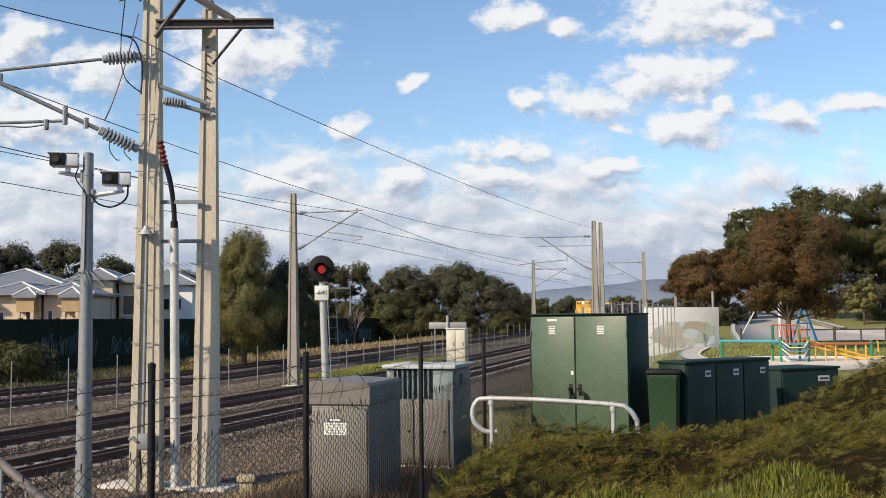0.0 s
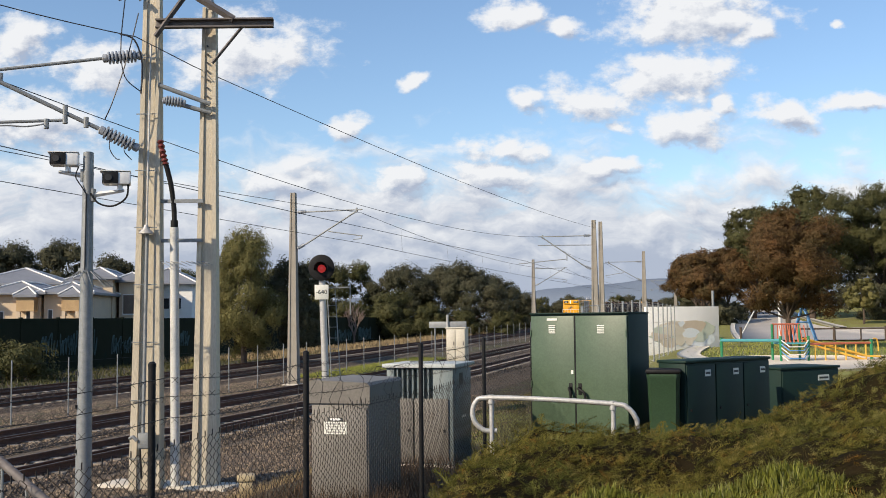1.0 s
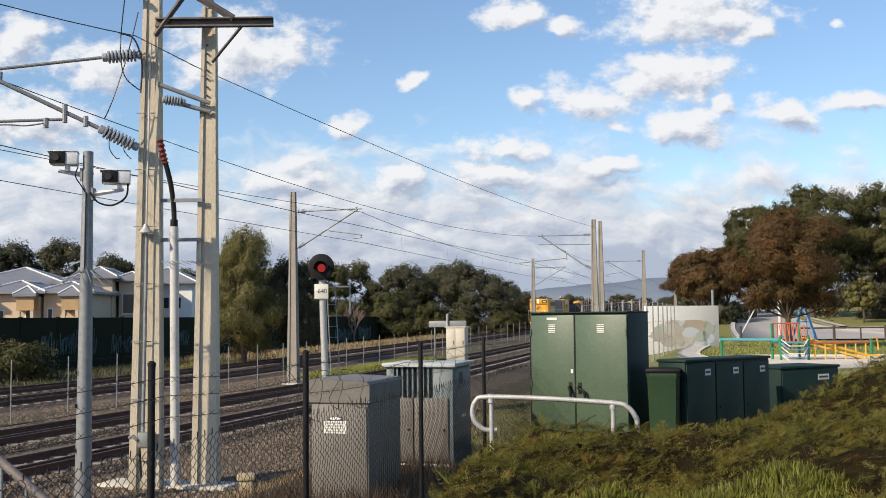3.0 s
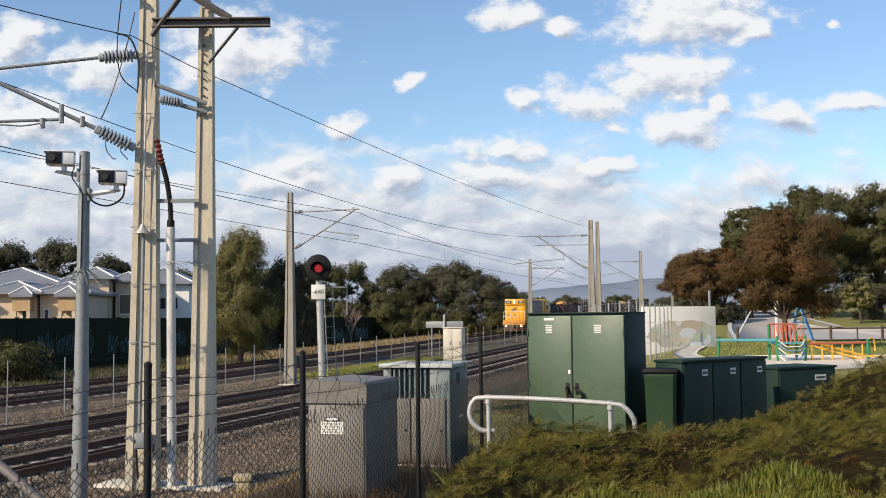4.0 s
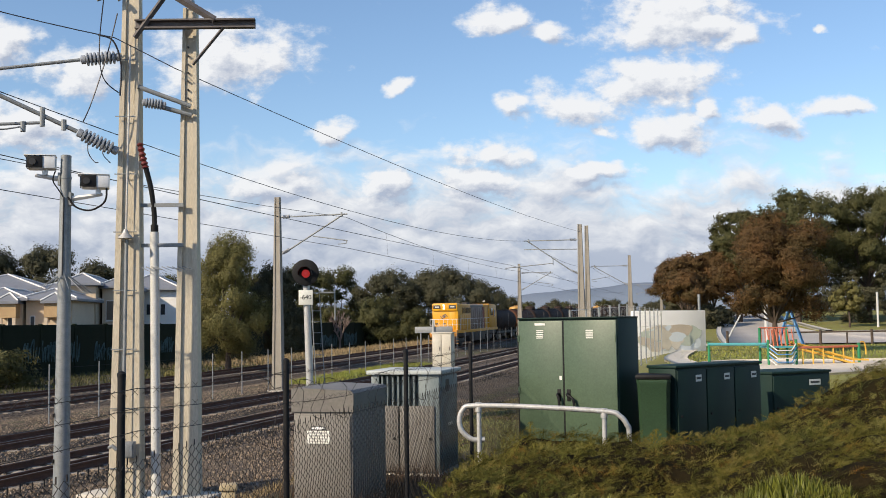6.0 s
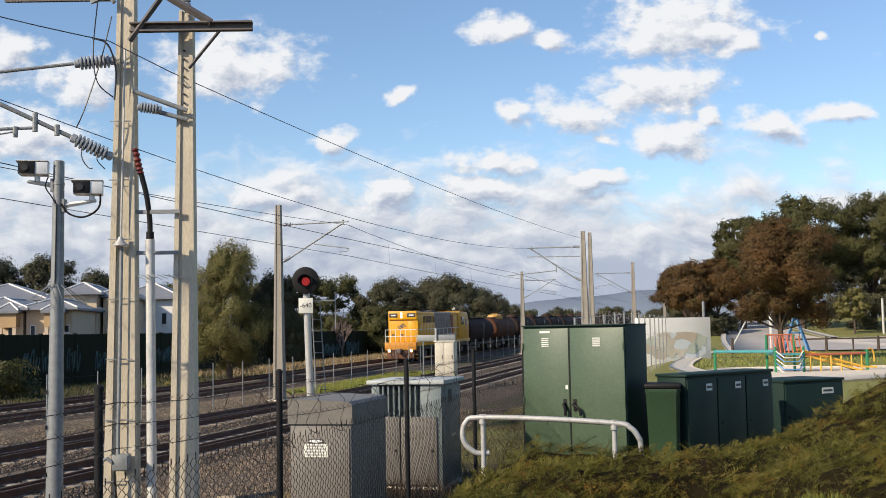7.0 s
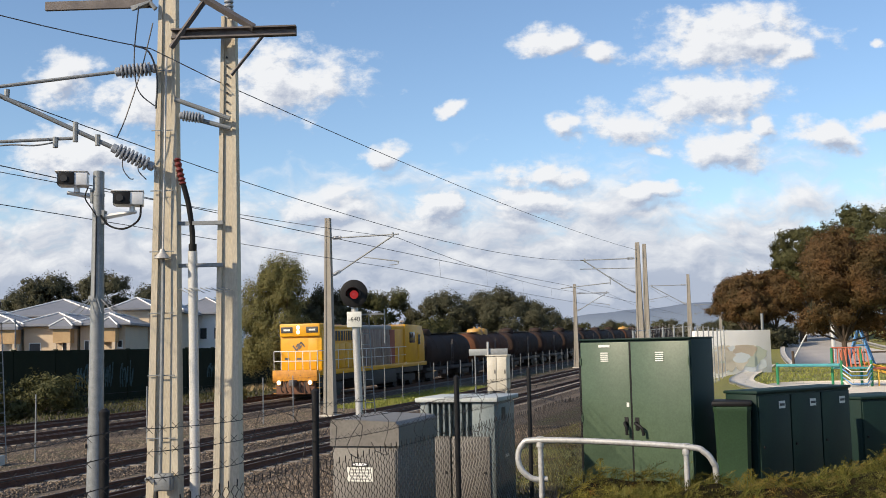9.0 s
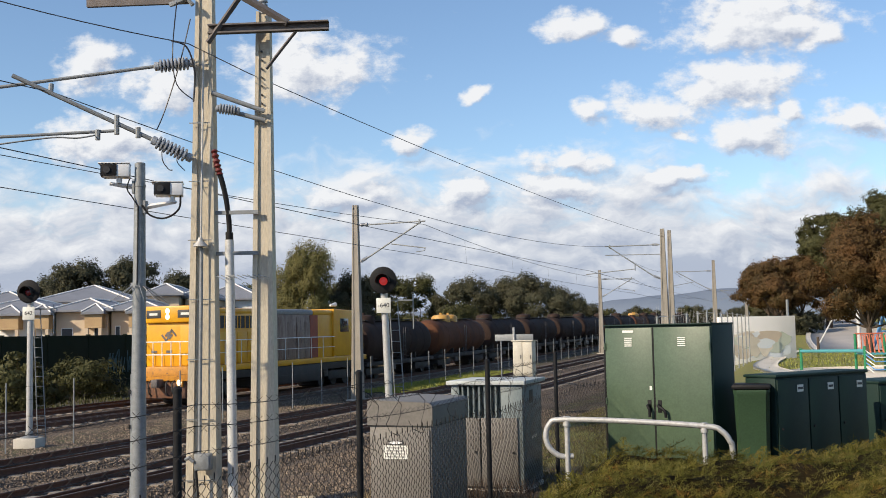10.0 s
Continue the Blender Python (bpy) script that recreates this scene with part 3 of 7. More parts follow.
def near_mast():
    t = thing("railway_mast", pose(0, 0, 0), "twin cream concrete overhead-line mast with steel crossarm", "railway mast")
    part("column", mast_mesh(bmesh.new(), 11.2, 0.60, 0.28, 0.40, 0.22, -5.80, 20.6, 0.07), M_CONC_POLE, t, "tapered I-section column with cable duct")
    part("column", mast_mesh(bmesh.new(), 9.55, 0.50, 0.26, 0.40, 0.22, -4.69, 20.8, 0.05), M_CONC_POLE, t)
    # rungs between the columns
    for z in (4.84, 5.62):
        part("brace", box(bmesh.new(), -5.66, -4.72, 20.55, 20.61, z - 0.035, z + 0.035), M_GALV, t)
    part("brace", tube(bmesh.new(), (-5.58, 20.45, 7.92), (-4.58, 20.55, 7.55), 0.045), M_GALV, t)
    part("brace", tube(bmesh.new(), (-5.45, 20.5, 7.62), (-4.58, 20.6, 7.38), 0.045), M_GALV, t)
    # crossarm
    bm = bmesh.new()
    box(bm, -5.62, -3.30, 20.40, 20.44, 9.04, 9.22)
    box(bm, -5.62, -3.30, 20.30, 20.44, 9.19, 9.22)
    box(bm, -5.62, -3.30, 20.30, 20.44, 9.04, 9.07)
    part("crossarm", bm, M_STEEL_BROWN, t, "dark weathered steel channel")
    bm = bmesh.new()
    hose(bm, [(-5.62, 20.33, 8.86), (-4.98, 20.33, 9.75)], 0.055, 4)
    part("strut", bm, M_STEEL_BROWN, t)
    part("strut", hose(bmesh.new(), [(-5.05, 20.3, 9.80), (-4.08, 20.35, 9.20)], 0.075, 4), M_STEEL_BROWN, t)
    part("strut", hose(bmesh.new(), [(-4.50, 20.35, 8.32), (-3.90, 20.35, 9.06)], 0.032, 4), M_STEEL_BROWN, t)
    part("crossarm", box(bmesh.new(), -8.0, -6.0, 20.35, 20.43, 9.66, 9.82), M_STEEL_BROWN, t)
    part("bracket", hose(bmesh.new(), [(-6.35, 20.3, 9.62), (-6.0, 20.3, 9.72), (-5.9, 20.3, 9.60)], 0.05, 6), M_GALV, t)
    part("pin_insulator", insulator(bmesh.new(), (-4.64, 20.75, 9.50), (-4.64, 20.75, 9.95), 4, 0.09, 0.04), M_INS, t)
    # cantilever
    part("insulator", insulator(bmesh.new(), (-6.62, 20.2, 8.40), (-5.86, 20.3, 8.48), 8, 0.125, 0.06), M_INS, t, "ribbed grey insulator")
    part("cantilever_tube", tube(bmesh.new(), (-9.4, 19.55, 7.94), (-6.55, 20.2, 8.41), 0.032), M_GALV, t)
    part("insulator", insulator(bmesh.new(), (-6.62, 20.05, 6.98), (-5.90, 20.25, 6.62), 8, 0.13, 0.06), M_INS, t, "ribbed grey insulator")
    part("cantilever_tube", tube(bmesh.new(), (-9.0, 19.4, 8.12), (-6.55, 20.08, 6.95), 0.042), M_GALV, t)
    part("registration_tube", tube(bmesh.new(), (-9.9, 19.3, 6.95), (-7.22, 19.88, 7.13), 0.030), M_GALV, t)
    part("registration_arm", hose(bmesh.new(), bend([(-7.5, 19.8, 7.06), (-7.9, 19.7, 6.98), (-8.4, 19.6, 6.98), (-9.6, 19.35, 6.80)]), 0.016, 6), M_GALV, t)
    for a, b in (((-8.42, 19.75, 8.02), (-8.42, 19.72, 7.82)), ((-7.22, 19.88, 7.42), (-7.22, 19.88, 7.06)), ((-7.55, 19.8, 7.14), (-7.55, 19.8, 6.95)), ((-6.85, 19.98, 7.2), (-6.85, 19.98, 7.0))):
        part("clamp", tube(bmesh.new(), a, b, 0.05, n=8), M_GALV, t)
    part("insulator", insulator(bmesh.new(), (-5.5, 20.45, 7.62), (-5.05, 20.5, 7.56), 6, 0.10, 0.05), M_INS, t)
    # duct, bell and switch box on the first column
    part("cable_duct", tube(bmesh.new(), (-5.80, 20.32, 0.9), (-5.76, 20.36, 4.95), 0.035), M_GALV, t)
    part("bell_cover", lathe(bmesh.new(), ((0.145, 0), (0.13, 0.03), (0.05, 0.12), (0.04, 0.17)), 14, Matrix.Translation((-5.77, 20.32, 4.96))), M_PIPE, t, "small conical metal cover")
    part("cable_duct", tube(bmesh.new(), (-5.77, 20.36, 5.1), (-5.70, 20.32, 8.7), 0.018), M_PIPE, t)
    bx = part("switch_box", box(bmesh.new(), -5.86, -5.56, 20.16, 20.36, 0.82, 1.12, 0.012), M_GALV, t, "small galvanised switch box")
    part("lid", box(bmesh.new(), -5.84, -5.58, 20.145, 20.157, 0.84, 1.10, 0.004), M_GALV, bx)
    part("lever", hose(bmesh.new(), [(-6.02, 20.2, 1.02), (-5.94, 20.14, 1.06), (-5.86, 20.14, 0.98)], 0.035, 6), M_GALV, t)
    part("lever", tube(bmesh.new(), (-5.83, 20.22, 0.82), (-5.80, 20.25, 0.25), 0.02), M_BLACK, t)
    for k in range(8):
        z = 0.6 + 1.12 * k
        part("strap", box(bmesh.new(), -6.08 + 0.014 * k, -5.53 - 0.012 * k, 20.375, 20.385, z, z + 0.02), M_GALV, t)
    # spikes against climbing
    for k in range(9):
        x = -5.52 + 0.1 * k
        part("spike", tube(bmesh.new(), (x, 20.5, 4.42), (x + 0.28, 20.15, 4.30 + 0.02 * (k % 3)), 0.010, 0.004, 6), M_GALV, t)
    for k in range(7):
        part("bolt", tube(bmesh.new(), (-4.665, 20.66, 8.75 - 0.17 * k), (-4.665, 20.70, 8.75 - 0.17 * k), 0.02, n=8), M_DARK, t)
    return t


near_mast()

# cable riser beside the mast
riser = thing("cable_riser", pose(-5.27, 20.6, 0), "white pipe with red-brown cable end and black cable", "cable riser")
part("pipe", tube(bmesh.new(), (0.03, 0, -0.1), (-0.02, 0, 5.1), 0.095, 0.085, 14), M_WHITE_POST, riser)
part("collar", tube(bmesh.new(), (-0.02, 0, 5.08), (-0.02, 0, 5.24), 0.075, n=12), M_BLACK, riser)
part("cable", hose(bmesh.new(), bend([(-0.02, 0, 5.2), (-0.03, 0, 5.5), (-0.08, -0.05, 5.95), (-0.17, -0.1, 6.35)]), 0.05, 10), M_BLACK, riser)
part("cable_end", hose(bmesh.new(), bend([(-0.17, -0.1, 6.33), (-0.22, -0.12, 6.55), (-0.28, -0.12, 6.82)]), [0.045 + 0.028 * (i % 2) for i in range(13)], 10), M_RED_INS, riser)


def cctv_pole():
    t = thing("camera_pole", pose(-6.52, 19.05, 0), "galvanised steel pole with two security camera housings", "camera pole")
    part("pole", tube(bmesh.new(), (0, 0, -0.1), (0.03, 0, 6.32), 0.150, 0.092, 20), M_GALV, t)
    part("cap", lathe(bmesh.new(), ((0.093, 6.318), (0.093, 6.36), (0.07, 6.375)), 16, Matrix.Translation((0.03, 0, 0))), M_GALV, t)
    for dx, dy, z, dirx in ((-0.36, -0.1, 6.10, -1), (0.60, -0.12, 5.74, 1)):
        m = pose(dx, dy, z, -4, 0, 12 if dirx < 0 else 14)
        housing = part("camera_housing", box(bmesh.new(), -0.235, 0.235, -0.13, 0.10, 0.0, 0.23, 0.02), M_WHITE, t, "white weatherproof camera housing", at=m)
        part("sunshield", box(bmesh.new(), -0.30, 0.24, -0.145, 0.115, 0.235, 0.25, 0.004), M_WHITE, housing)
        part("window", box(bmesh.new(), -0.262, -0.240, -0.12, 0.09, 0.02, 0.21, 0.006), M_GLASS, housing, "black glass window")
        part("front_side", box(bmesh.new(), -0.235, 0.02, -0.145, -0.133, 0.01, 0.22, 0.003), M_BLACK, housing, "black shaded front")
        part("lens", tube(bmesh.new(), (-0.15, -0.149, 0.115), (-0.15, -0.165, 0.115), 0.06, n=14), M_DARK, housing)
        part("swivel", tube(bmesh.new(), (dx + 0.05, dy, z - 0.10), (dx + 0.05, dy, z + 0.01), 0.05, n=10), M_WHITE, t)
        bm = bmesh.new()
        hose(bm, [(dx + 0.12 * -dirx * -1, dy, z - 0.10), (0.03 + 0.10 * dirx, 0, z - 0.16), ], [0.03, 0.05], 4)
        part("arm", bm, M_WHITE, t)
        part("arm_plate", box(bmesh.new(), 0.03 + dirx * 0.10 - 0.02, 0.03 + dirx * 0.10 + 0.02, -0.08, 0.08, z - 0.28, z - 0.05), M_GALV, t)
        part("band", tube(bmesh.new(), (0.03, 0, z - 0.16), (0.03, 0, z - 0.12), 0.103, n=18), M_GALV, t)
    part("cable", hose(bmesh.new(), bend([(-0.12, -0.1, 6.08), (-0.16, -0.12, 5.9), (-0.05, -0.12, 5.72), (0.02, -0.1, 5.6)]), 0.012, 6), M_BLACK, t)
    part("cable", hose(bmesh.new(), bend([(0.80, -0.15, 5.85), (0.78, -0.15, 5.52), (0.52, -0.12, 5.36), (0.25, -0.1, 5.42), (0.10, -0.08, 5.6)]), 0.018, 6), M_BLACK, t)
    for k in range(12):
        a = 2 * math.pi * k / 12
        part("spike", tube(bmesh.new(), (0.1 * math.cos(a), 0.1 * math.sin(a), 4.20), (0.50 * math.cos(a), 0.50 * math.sin(a), 3.93 - 0.04 * (k % 2)), 0.009, 0.004, 6), M_GALV, t)
    part("band", tube(bmesh.new(), (0, 0, 4.15), (0, 0, 4.24), 0.128, n=18), M_GALV, t)
    for z in (0.9, 1.7, 2.3):
        part("clip", tube(bmesh.new(), (-0.11, -0.11, z), (-0.11, -0.11, z + 0.07), 0.02, n=6), M_BLACK, t)
    part("conduit", tube(bmesh.new(), (0.02, -0.12, 4.2), (0.03, -0.105, 5.6), 0.012), M_DARK, t)


cctv_pole()


def far_mast(p, s, height, arm_left=True, twin=False, reach=3.7):
    v = along(p, s)
    z = ground_height(v.x, v.y)
    height -= z
    t = thing("overhead_mast", along_pose(p, s, z), "slim cream concrete mast carrying railway overhead line", "railway mast", "overhead line masts")
    part("column", mast_mesh(bmesh.new(), height, 0.55, 0.26, 0.42, 0.22), M_CONC_FAR, t)
    if twin:
        part("column", mast_mesh(bmesh.new(), height - 0.1, 0.45, 0.22, 0.4, 0.2, 0.42, 0.1), M_CONC_FAR, t)
    d = -1 if arm_left else 1
    h = height - 1.0
    low = 2.2 if twin else 1.85
    part("insulator", insulator(bmesh.new(), (d * 0.2, 0, h), (d * 0.75, 0, h + 0.02), 6, 0.09), M_INS, t)
    part("top_tube", tube(bmesh.new(), (d * 0.7, 0, h), (d * reach, 0, h + 0.02), 0.035), M_GALV, t)
    part("insulator", insulator(bmesh.new(), (d * 0.2, 0, h - low), (d * 0.7, 0, h - low + 0.25), 6, 0.09), M_INS, t)
    part("strut_tube", tube(bmesh.new(), (d * 0.65, 0, h - low + 0.21), (d * (reach - 0.25), 0, h - 0.02), 0.04), M_GALV, t)
    if twin:
        part("registration_tube", tube(bmesh.new(), (d * 1.8, 0, h - 1.50), (d * 5.0, 0, h - 1.75), 0.03), M_GALV, t)
        part("drop_tube", tube(bmesh.new(), (d * 1.8, 0, h - 1.2), (d * 1.8, 0, h - 1.62), 0.03), M_GALV, t)
        part("stay_tube", tube(bmesh.new(), (d * 0.2, 0, h - 0.62), (d * reach, 0, h - 0.55), 0.028), M_GALV, t)
    else:
        part("registration_tube", tube(bmesh.new(), (d * 1.9, 0, h - 1.02), (d * 3.7, 0, h - 1.30), 0.028), M_GALV, t)
        part("registration_arm", hose(bmesh.new(), bend([(d * 3.6, 0, h - 1.28), (d * 3.65, 0, h - 1.42), (d * 3.2, 0, h - 1.46)], 4), 0.02, 5), M_GALV, t)
    part("clamp", tube(bmesh.new(), (d * (reach - 0.3), 0, h - 0.12), (d * (reach - 0.3), 0, h + 0.12), 0.05, n=6), M_GALV, t)
    part("base", box(bmesh.new(), -0.45, 0.45, -0.45, 0.45, -0.2, 0.06, 0.02), M_SLAB, t)
    return t


far_mast(21.6, 49.8, 9.7, arm_left=False)
far_mast(9.05, 69.9, 9.6, twin=True)
far_mast(8.9, 105.2, 9.6)
far_mast(9.3, 163.0, 9.6)
far_mast(21.6, 115.0, 9.6, arm_left=False)

# ---- overhead wires ----


def wire(pts, r=0.008, label="thin dark overhead wire", name="overhead_wire"):
    bm = bmesh.new()
    hose(bm, pts, r, 5)
    return mesh_thing(name, bm, M_WIRE, label, "overhead wire", group="overhead wires", smooth_angle=1.0)


def build_wires():
    wire(sag((-4.86, 20.42, 8.27), along(9.0, 69.9, 9.10), 0.30, 24), 0.009)
    wire([(-5.98, 20.25, 8.84), (-4.86, 20.42, 8.27)], 0.010)
    wire(sag((-14, 17.0, 10.9), (-5.98, 20.25, 8.84), 0.25), 0.011)
    a0, a1, a2, a3, a4 = along(14.9, -25, 7.9), along(13.35, 16.8, 7.86), along(12.4, 69.0, 8.55), along(12.5, 105, 8.5), along(12.7, 163, 8.5)
    wire(sag(a0, a1, 0.5), 0.010)
    wire(sag(a1, a2, 0.8, 24), 0.010)
    wire(sag(a2, a3, 0.5), 0.012)
    wire(sag(a3, a4, 0.6), 0.012)
    b1, b2, b3, b4 = along(14.3, 16.6, 6.85), along(13.5, 68.8, 7.0), along(13.6, 105, 7.0), along(13.9, 163, 7.0)
    wire(sag(along(14.9, -25, 6.9), b1, 0.05), 0.011)
    wire(sag(b1, b2, 0.08, 12), 0.011)
    wire(sag(b2, b3, 0.08), 0.013)
    wire(sag(b3, b4, 0.08), 0.013)
    c0, c1, c2, c3 = along(19.0, -25, 8.3), along(18.1, 50.2, 8.6), along(18.0, 115, 8.5), along(18.3, 200, 8.5)
    wire(sag(c0, c1, 0.8, 24), 0.011)
    wire(sag(c1, c2, 0.8, 20), 0.013)
    wire(sag(c2, c3, 0.8), 0.015)
    d0, d1, d2, d3 = along(19.0, -25, 7.0), along(18.0, 50.2, 7.05), along(18.0, 115, 7.0), along(18.3, 200, 7.0)
    wire(sag(d0, d1, 0.1, 12), 0.011)
    wire(sag(d1, d2, 0.1, 12), 0.013)
    wire(sag(d2, d3, 0.1), 0.015)
    for k in range(1, 7):
        a, b = sag(c1, c2, 0.8, 20)[k * 3 - 1], sag(d1, d2, 0.1, 20)[k * 3 - 1]
        wire([a, b], 0.005, "thin vertical dropper wire", "dropper_wire")
    # loose jumper cables at the mast
    wire(bend([(-6.15, 20.1, 9.6), (-6.2, 20.0, 8.6), (-6.12, 20.0, 8.0), (-5.88, 20.2, 7.75)]), 0.012, "loose black jumper cable")
    wire(bend([(-5.92, 20.2, 9.3), (-6.1, 20.1, 8.4), (-6.35, 20.0, 7.5), (-6.5, 20.0, 7.15)]), 0.012, "loose black jumper cable")
    wire(bend([(-6.25, 20.1, 8.86), (-5.98, 20.15, 8.75), (-5.84, 20.2, 8.3), (-5.86, 20.2, 7.7)]), 0.018, "loose black jumper cable")
    wire(bend([(-6.38, 20.0, 6.95), (-6.4, 20.0, 6.6), (-6.28, 20.0, 6.4), (-6.2, 20.0, 6.38)]), 0.010, "loose black jumper cable")
    wire(bend([(-6.1, 20.1, 6.8), (-6.12, 20.0, 6.55), (-6.0, 20.1, 6.38)]), 0.010, "loose black jumper cable")


build_wires()

# ---- signals ----


def text_mesh(body, size, material, parent, m, name="number"):
    cu = bpy.data.curves.new(name, "FONT")
    cu.body, cu.size, cu.align_x, cu.align_y, cu.extrude = body, size, "CENTER", "CENTER", 0.002
    tmp = bpy.data.objects.new("tmp", cu)
    scene.collection.objects.link(tmp)
    me = bpy.data.meshes.new_from_object(tmp.evaluated_get(bpy.context.evaluated_depsgraph_get()))
    bpy.data.objects.remove(tmp)
    me.materials.clear()
    me.materials.append(material)
    ob = new(name, me)
    ob.parent, ob.matrix_basis = parent, m
    return ob


def signal(m, height, words, lean=0.0, lens=M_LENS_RED, lens_r=0.11):
    t = thing("railway_signal", m, "railway signal with round black target showing red", "railway signal", "railway signals")
    part("footing", box(bmesh.new(), -0.35, 0.35, -0.35, 0.35, -0.2, 0.30, 0.02), M_SLAB, t)
    part("base_plate", lathe(bmesh.new(), ((0.26, 0.30), (0.26, 0.33), (0.12, 0.36), (0.11, 0.50)), 16), M_GALV, t)
    part("post", tube(bmesh.new(), (0, 0, 0.3), (-lean, 0, height), 0.10, 0.09, 18), M_PIPE, t)
    hz = height + 0.30
    head = part("target", lathe(bmesh.new(), ((0.355, 0), (0.36, 0.01), (0.36, 0.03), (0.33, 0.04), (0.30, 0.05)), 32, pose(-lean, -0.12, hz, 90, 0, 0)), M_BLACK, t, "round black signal target")
    part("lens", lathe(bmesh.new(), ((lens_r, 0), (lens_r, 0.02), (0.07, 0.05), (0.02, 0.06)), 20, pose(-lean + 0.01, -0.17, hz - 0.03, 90, 0, 0)), lens, head, "round red lamp lens")
    bm = bmesh.new()
    n = 14
    rings = []
    for y in (-0.165, -0.42):
        rings.append([bm.verts.new((-lean + 0.19 * math.cos(math.pi * (1.12 * i / n - 0.06)), y, hz - 0.03 + 0.19 * math.sin(math.pi * (1.12 * i / n - 0.06)))) for i in range(n + 1)])
        rings.append([bm.verts.new((-lean + 0.18 * math.cos(math.pi * (1.12 * i / n - 0.06)), y, hz - 0.03 + 0.18 * math.sin(math.pi * (1.12 * i / n - 0.06)))) for i in range(n + 1)])
    for i in range(n):
        bm.faces.new((rings[0][i], rings[0][i + 1], rings[2][i + 1], rings[2][i]))
        bm.faces.new((rings[1][i], rings[1][i + 1], rings[3][i + 1], rings[3][i]))
        bm.faces.new((rings[2][i], rings[2][i + 1], rings[3][i + 1], rings[3][i]))
    part("hood", bm, M_BLACK, head)
    part("lamp_case", box(bmesh.new(), -lean - 0.2, -lean + 0.2, -0.11, 0.16, hz - 0.2, hz + 0.2, 0.02), M_BLACK, head)
    pz = height - 0.37
    plate = part("number_plate", box(bmesh.new(), -lean - 0.19, -lean + 0.19, -0.135, -0.12, pz - 0.2, pz + 0.2, 0.004), M_PLATE, t, "pale plate with a number")
    text_mesh(words, 0.17, M_INK, plate, pose(-lean, -0.139, pz, 90, 0, 0))
    ladder = part("ladder", tube(bmesh.new(), (0.42, 0.25, 0.1), (0.20, 0.25, height - 0.2), 0.016, n=6), M_GALV, t)
    part("stile", tube(bmesh.new(), (0.16, 0.25, 0.1), (-0.02, 0.25, height - 0.2), 0.016, n=6), M_GALV, ladder)
    for k in range(int((height - 0.5) / 0.3)):
        z = 0.35 + 0.3 * k
        f = z / height
        part("rung", tube(bmesh.new(), (0.42 - 0.22 * f, 0.25, z), (0.16 - 0.18 * f, 0.25, z), 0.011, n=6), M_GALV, ladder)
    part("platform", box(bmesh.new(), -0.1, 0.62, 0.05, 0.5, height - 0.25, height - 0.22), M_GALV, t)
    part("platform_rail", hose(bmesh.new(), [(0.62, 0.28, height - 1.0), (0.62, 0.28, height - 0.1)], 0.018, 6), M_GALV, t)
    return t


v = along(10.9, 27.1)
signal(pose(v.x + 0.08, v.y, 0), 4.38, "-640", 0.13)
v = along(23.2, 27.8)
signal(pose(v.x + 0.17, v.y, 0), 4.48, "642", 0.0, M_LENS_DIM, 0.10)

# ---- equipment cabinets ----


def label_plate(parent, x0, x1, y, z0, z1, bars=2, name="label_plate", ink=M_INK):
    pl = part(name, box(bmesh.new(), x0, x1, y - 0.004, y, z0, z1), M_PLATE, parent, "small pale label")
    h = (z1 - z0) / (2 * bars + 1)
    for k in range(bars):
        part("bar", box(bmesh.new(), x0 + 0.1 * (x1 - x0), x1 - 0.1 * (x1 - x0), y - 0.007, y - 0.005, z0 + h * (2 * k + 1), z0 + h * (2 * k + 2)), ink, pl)
    return pl


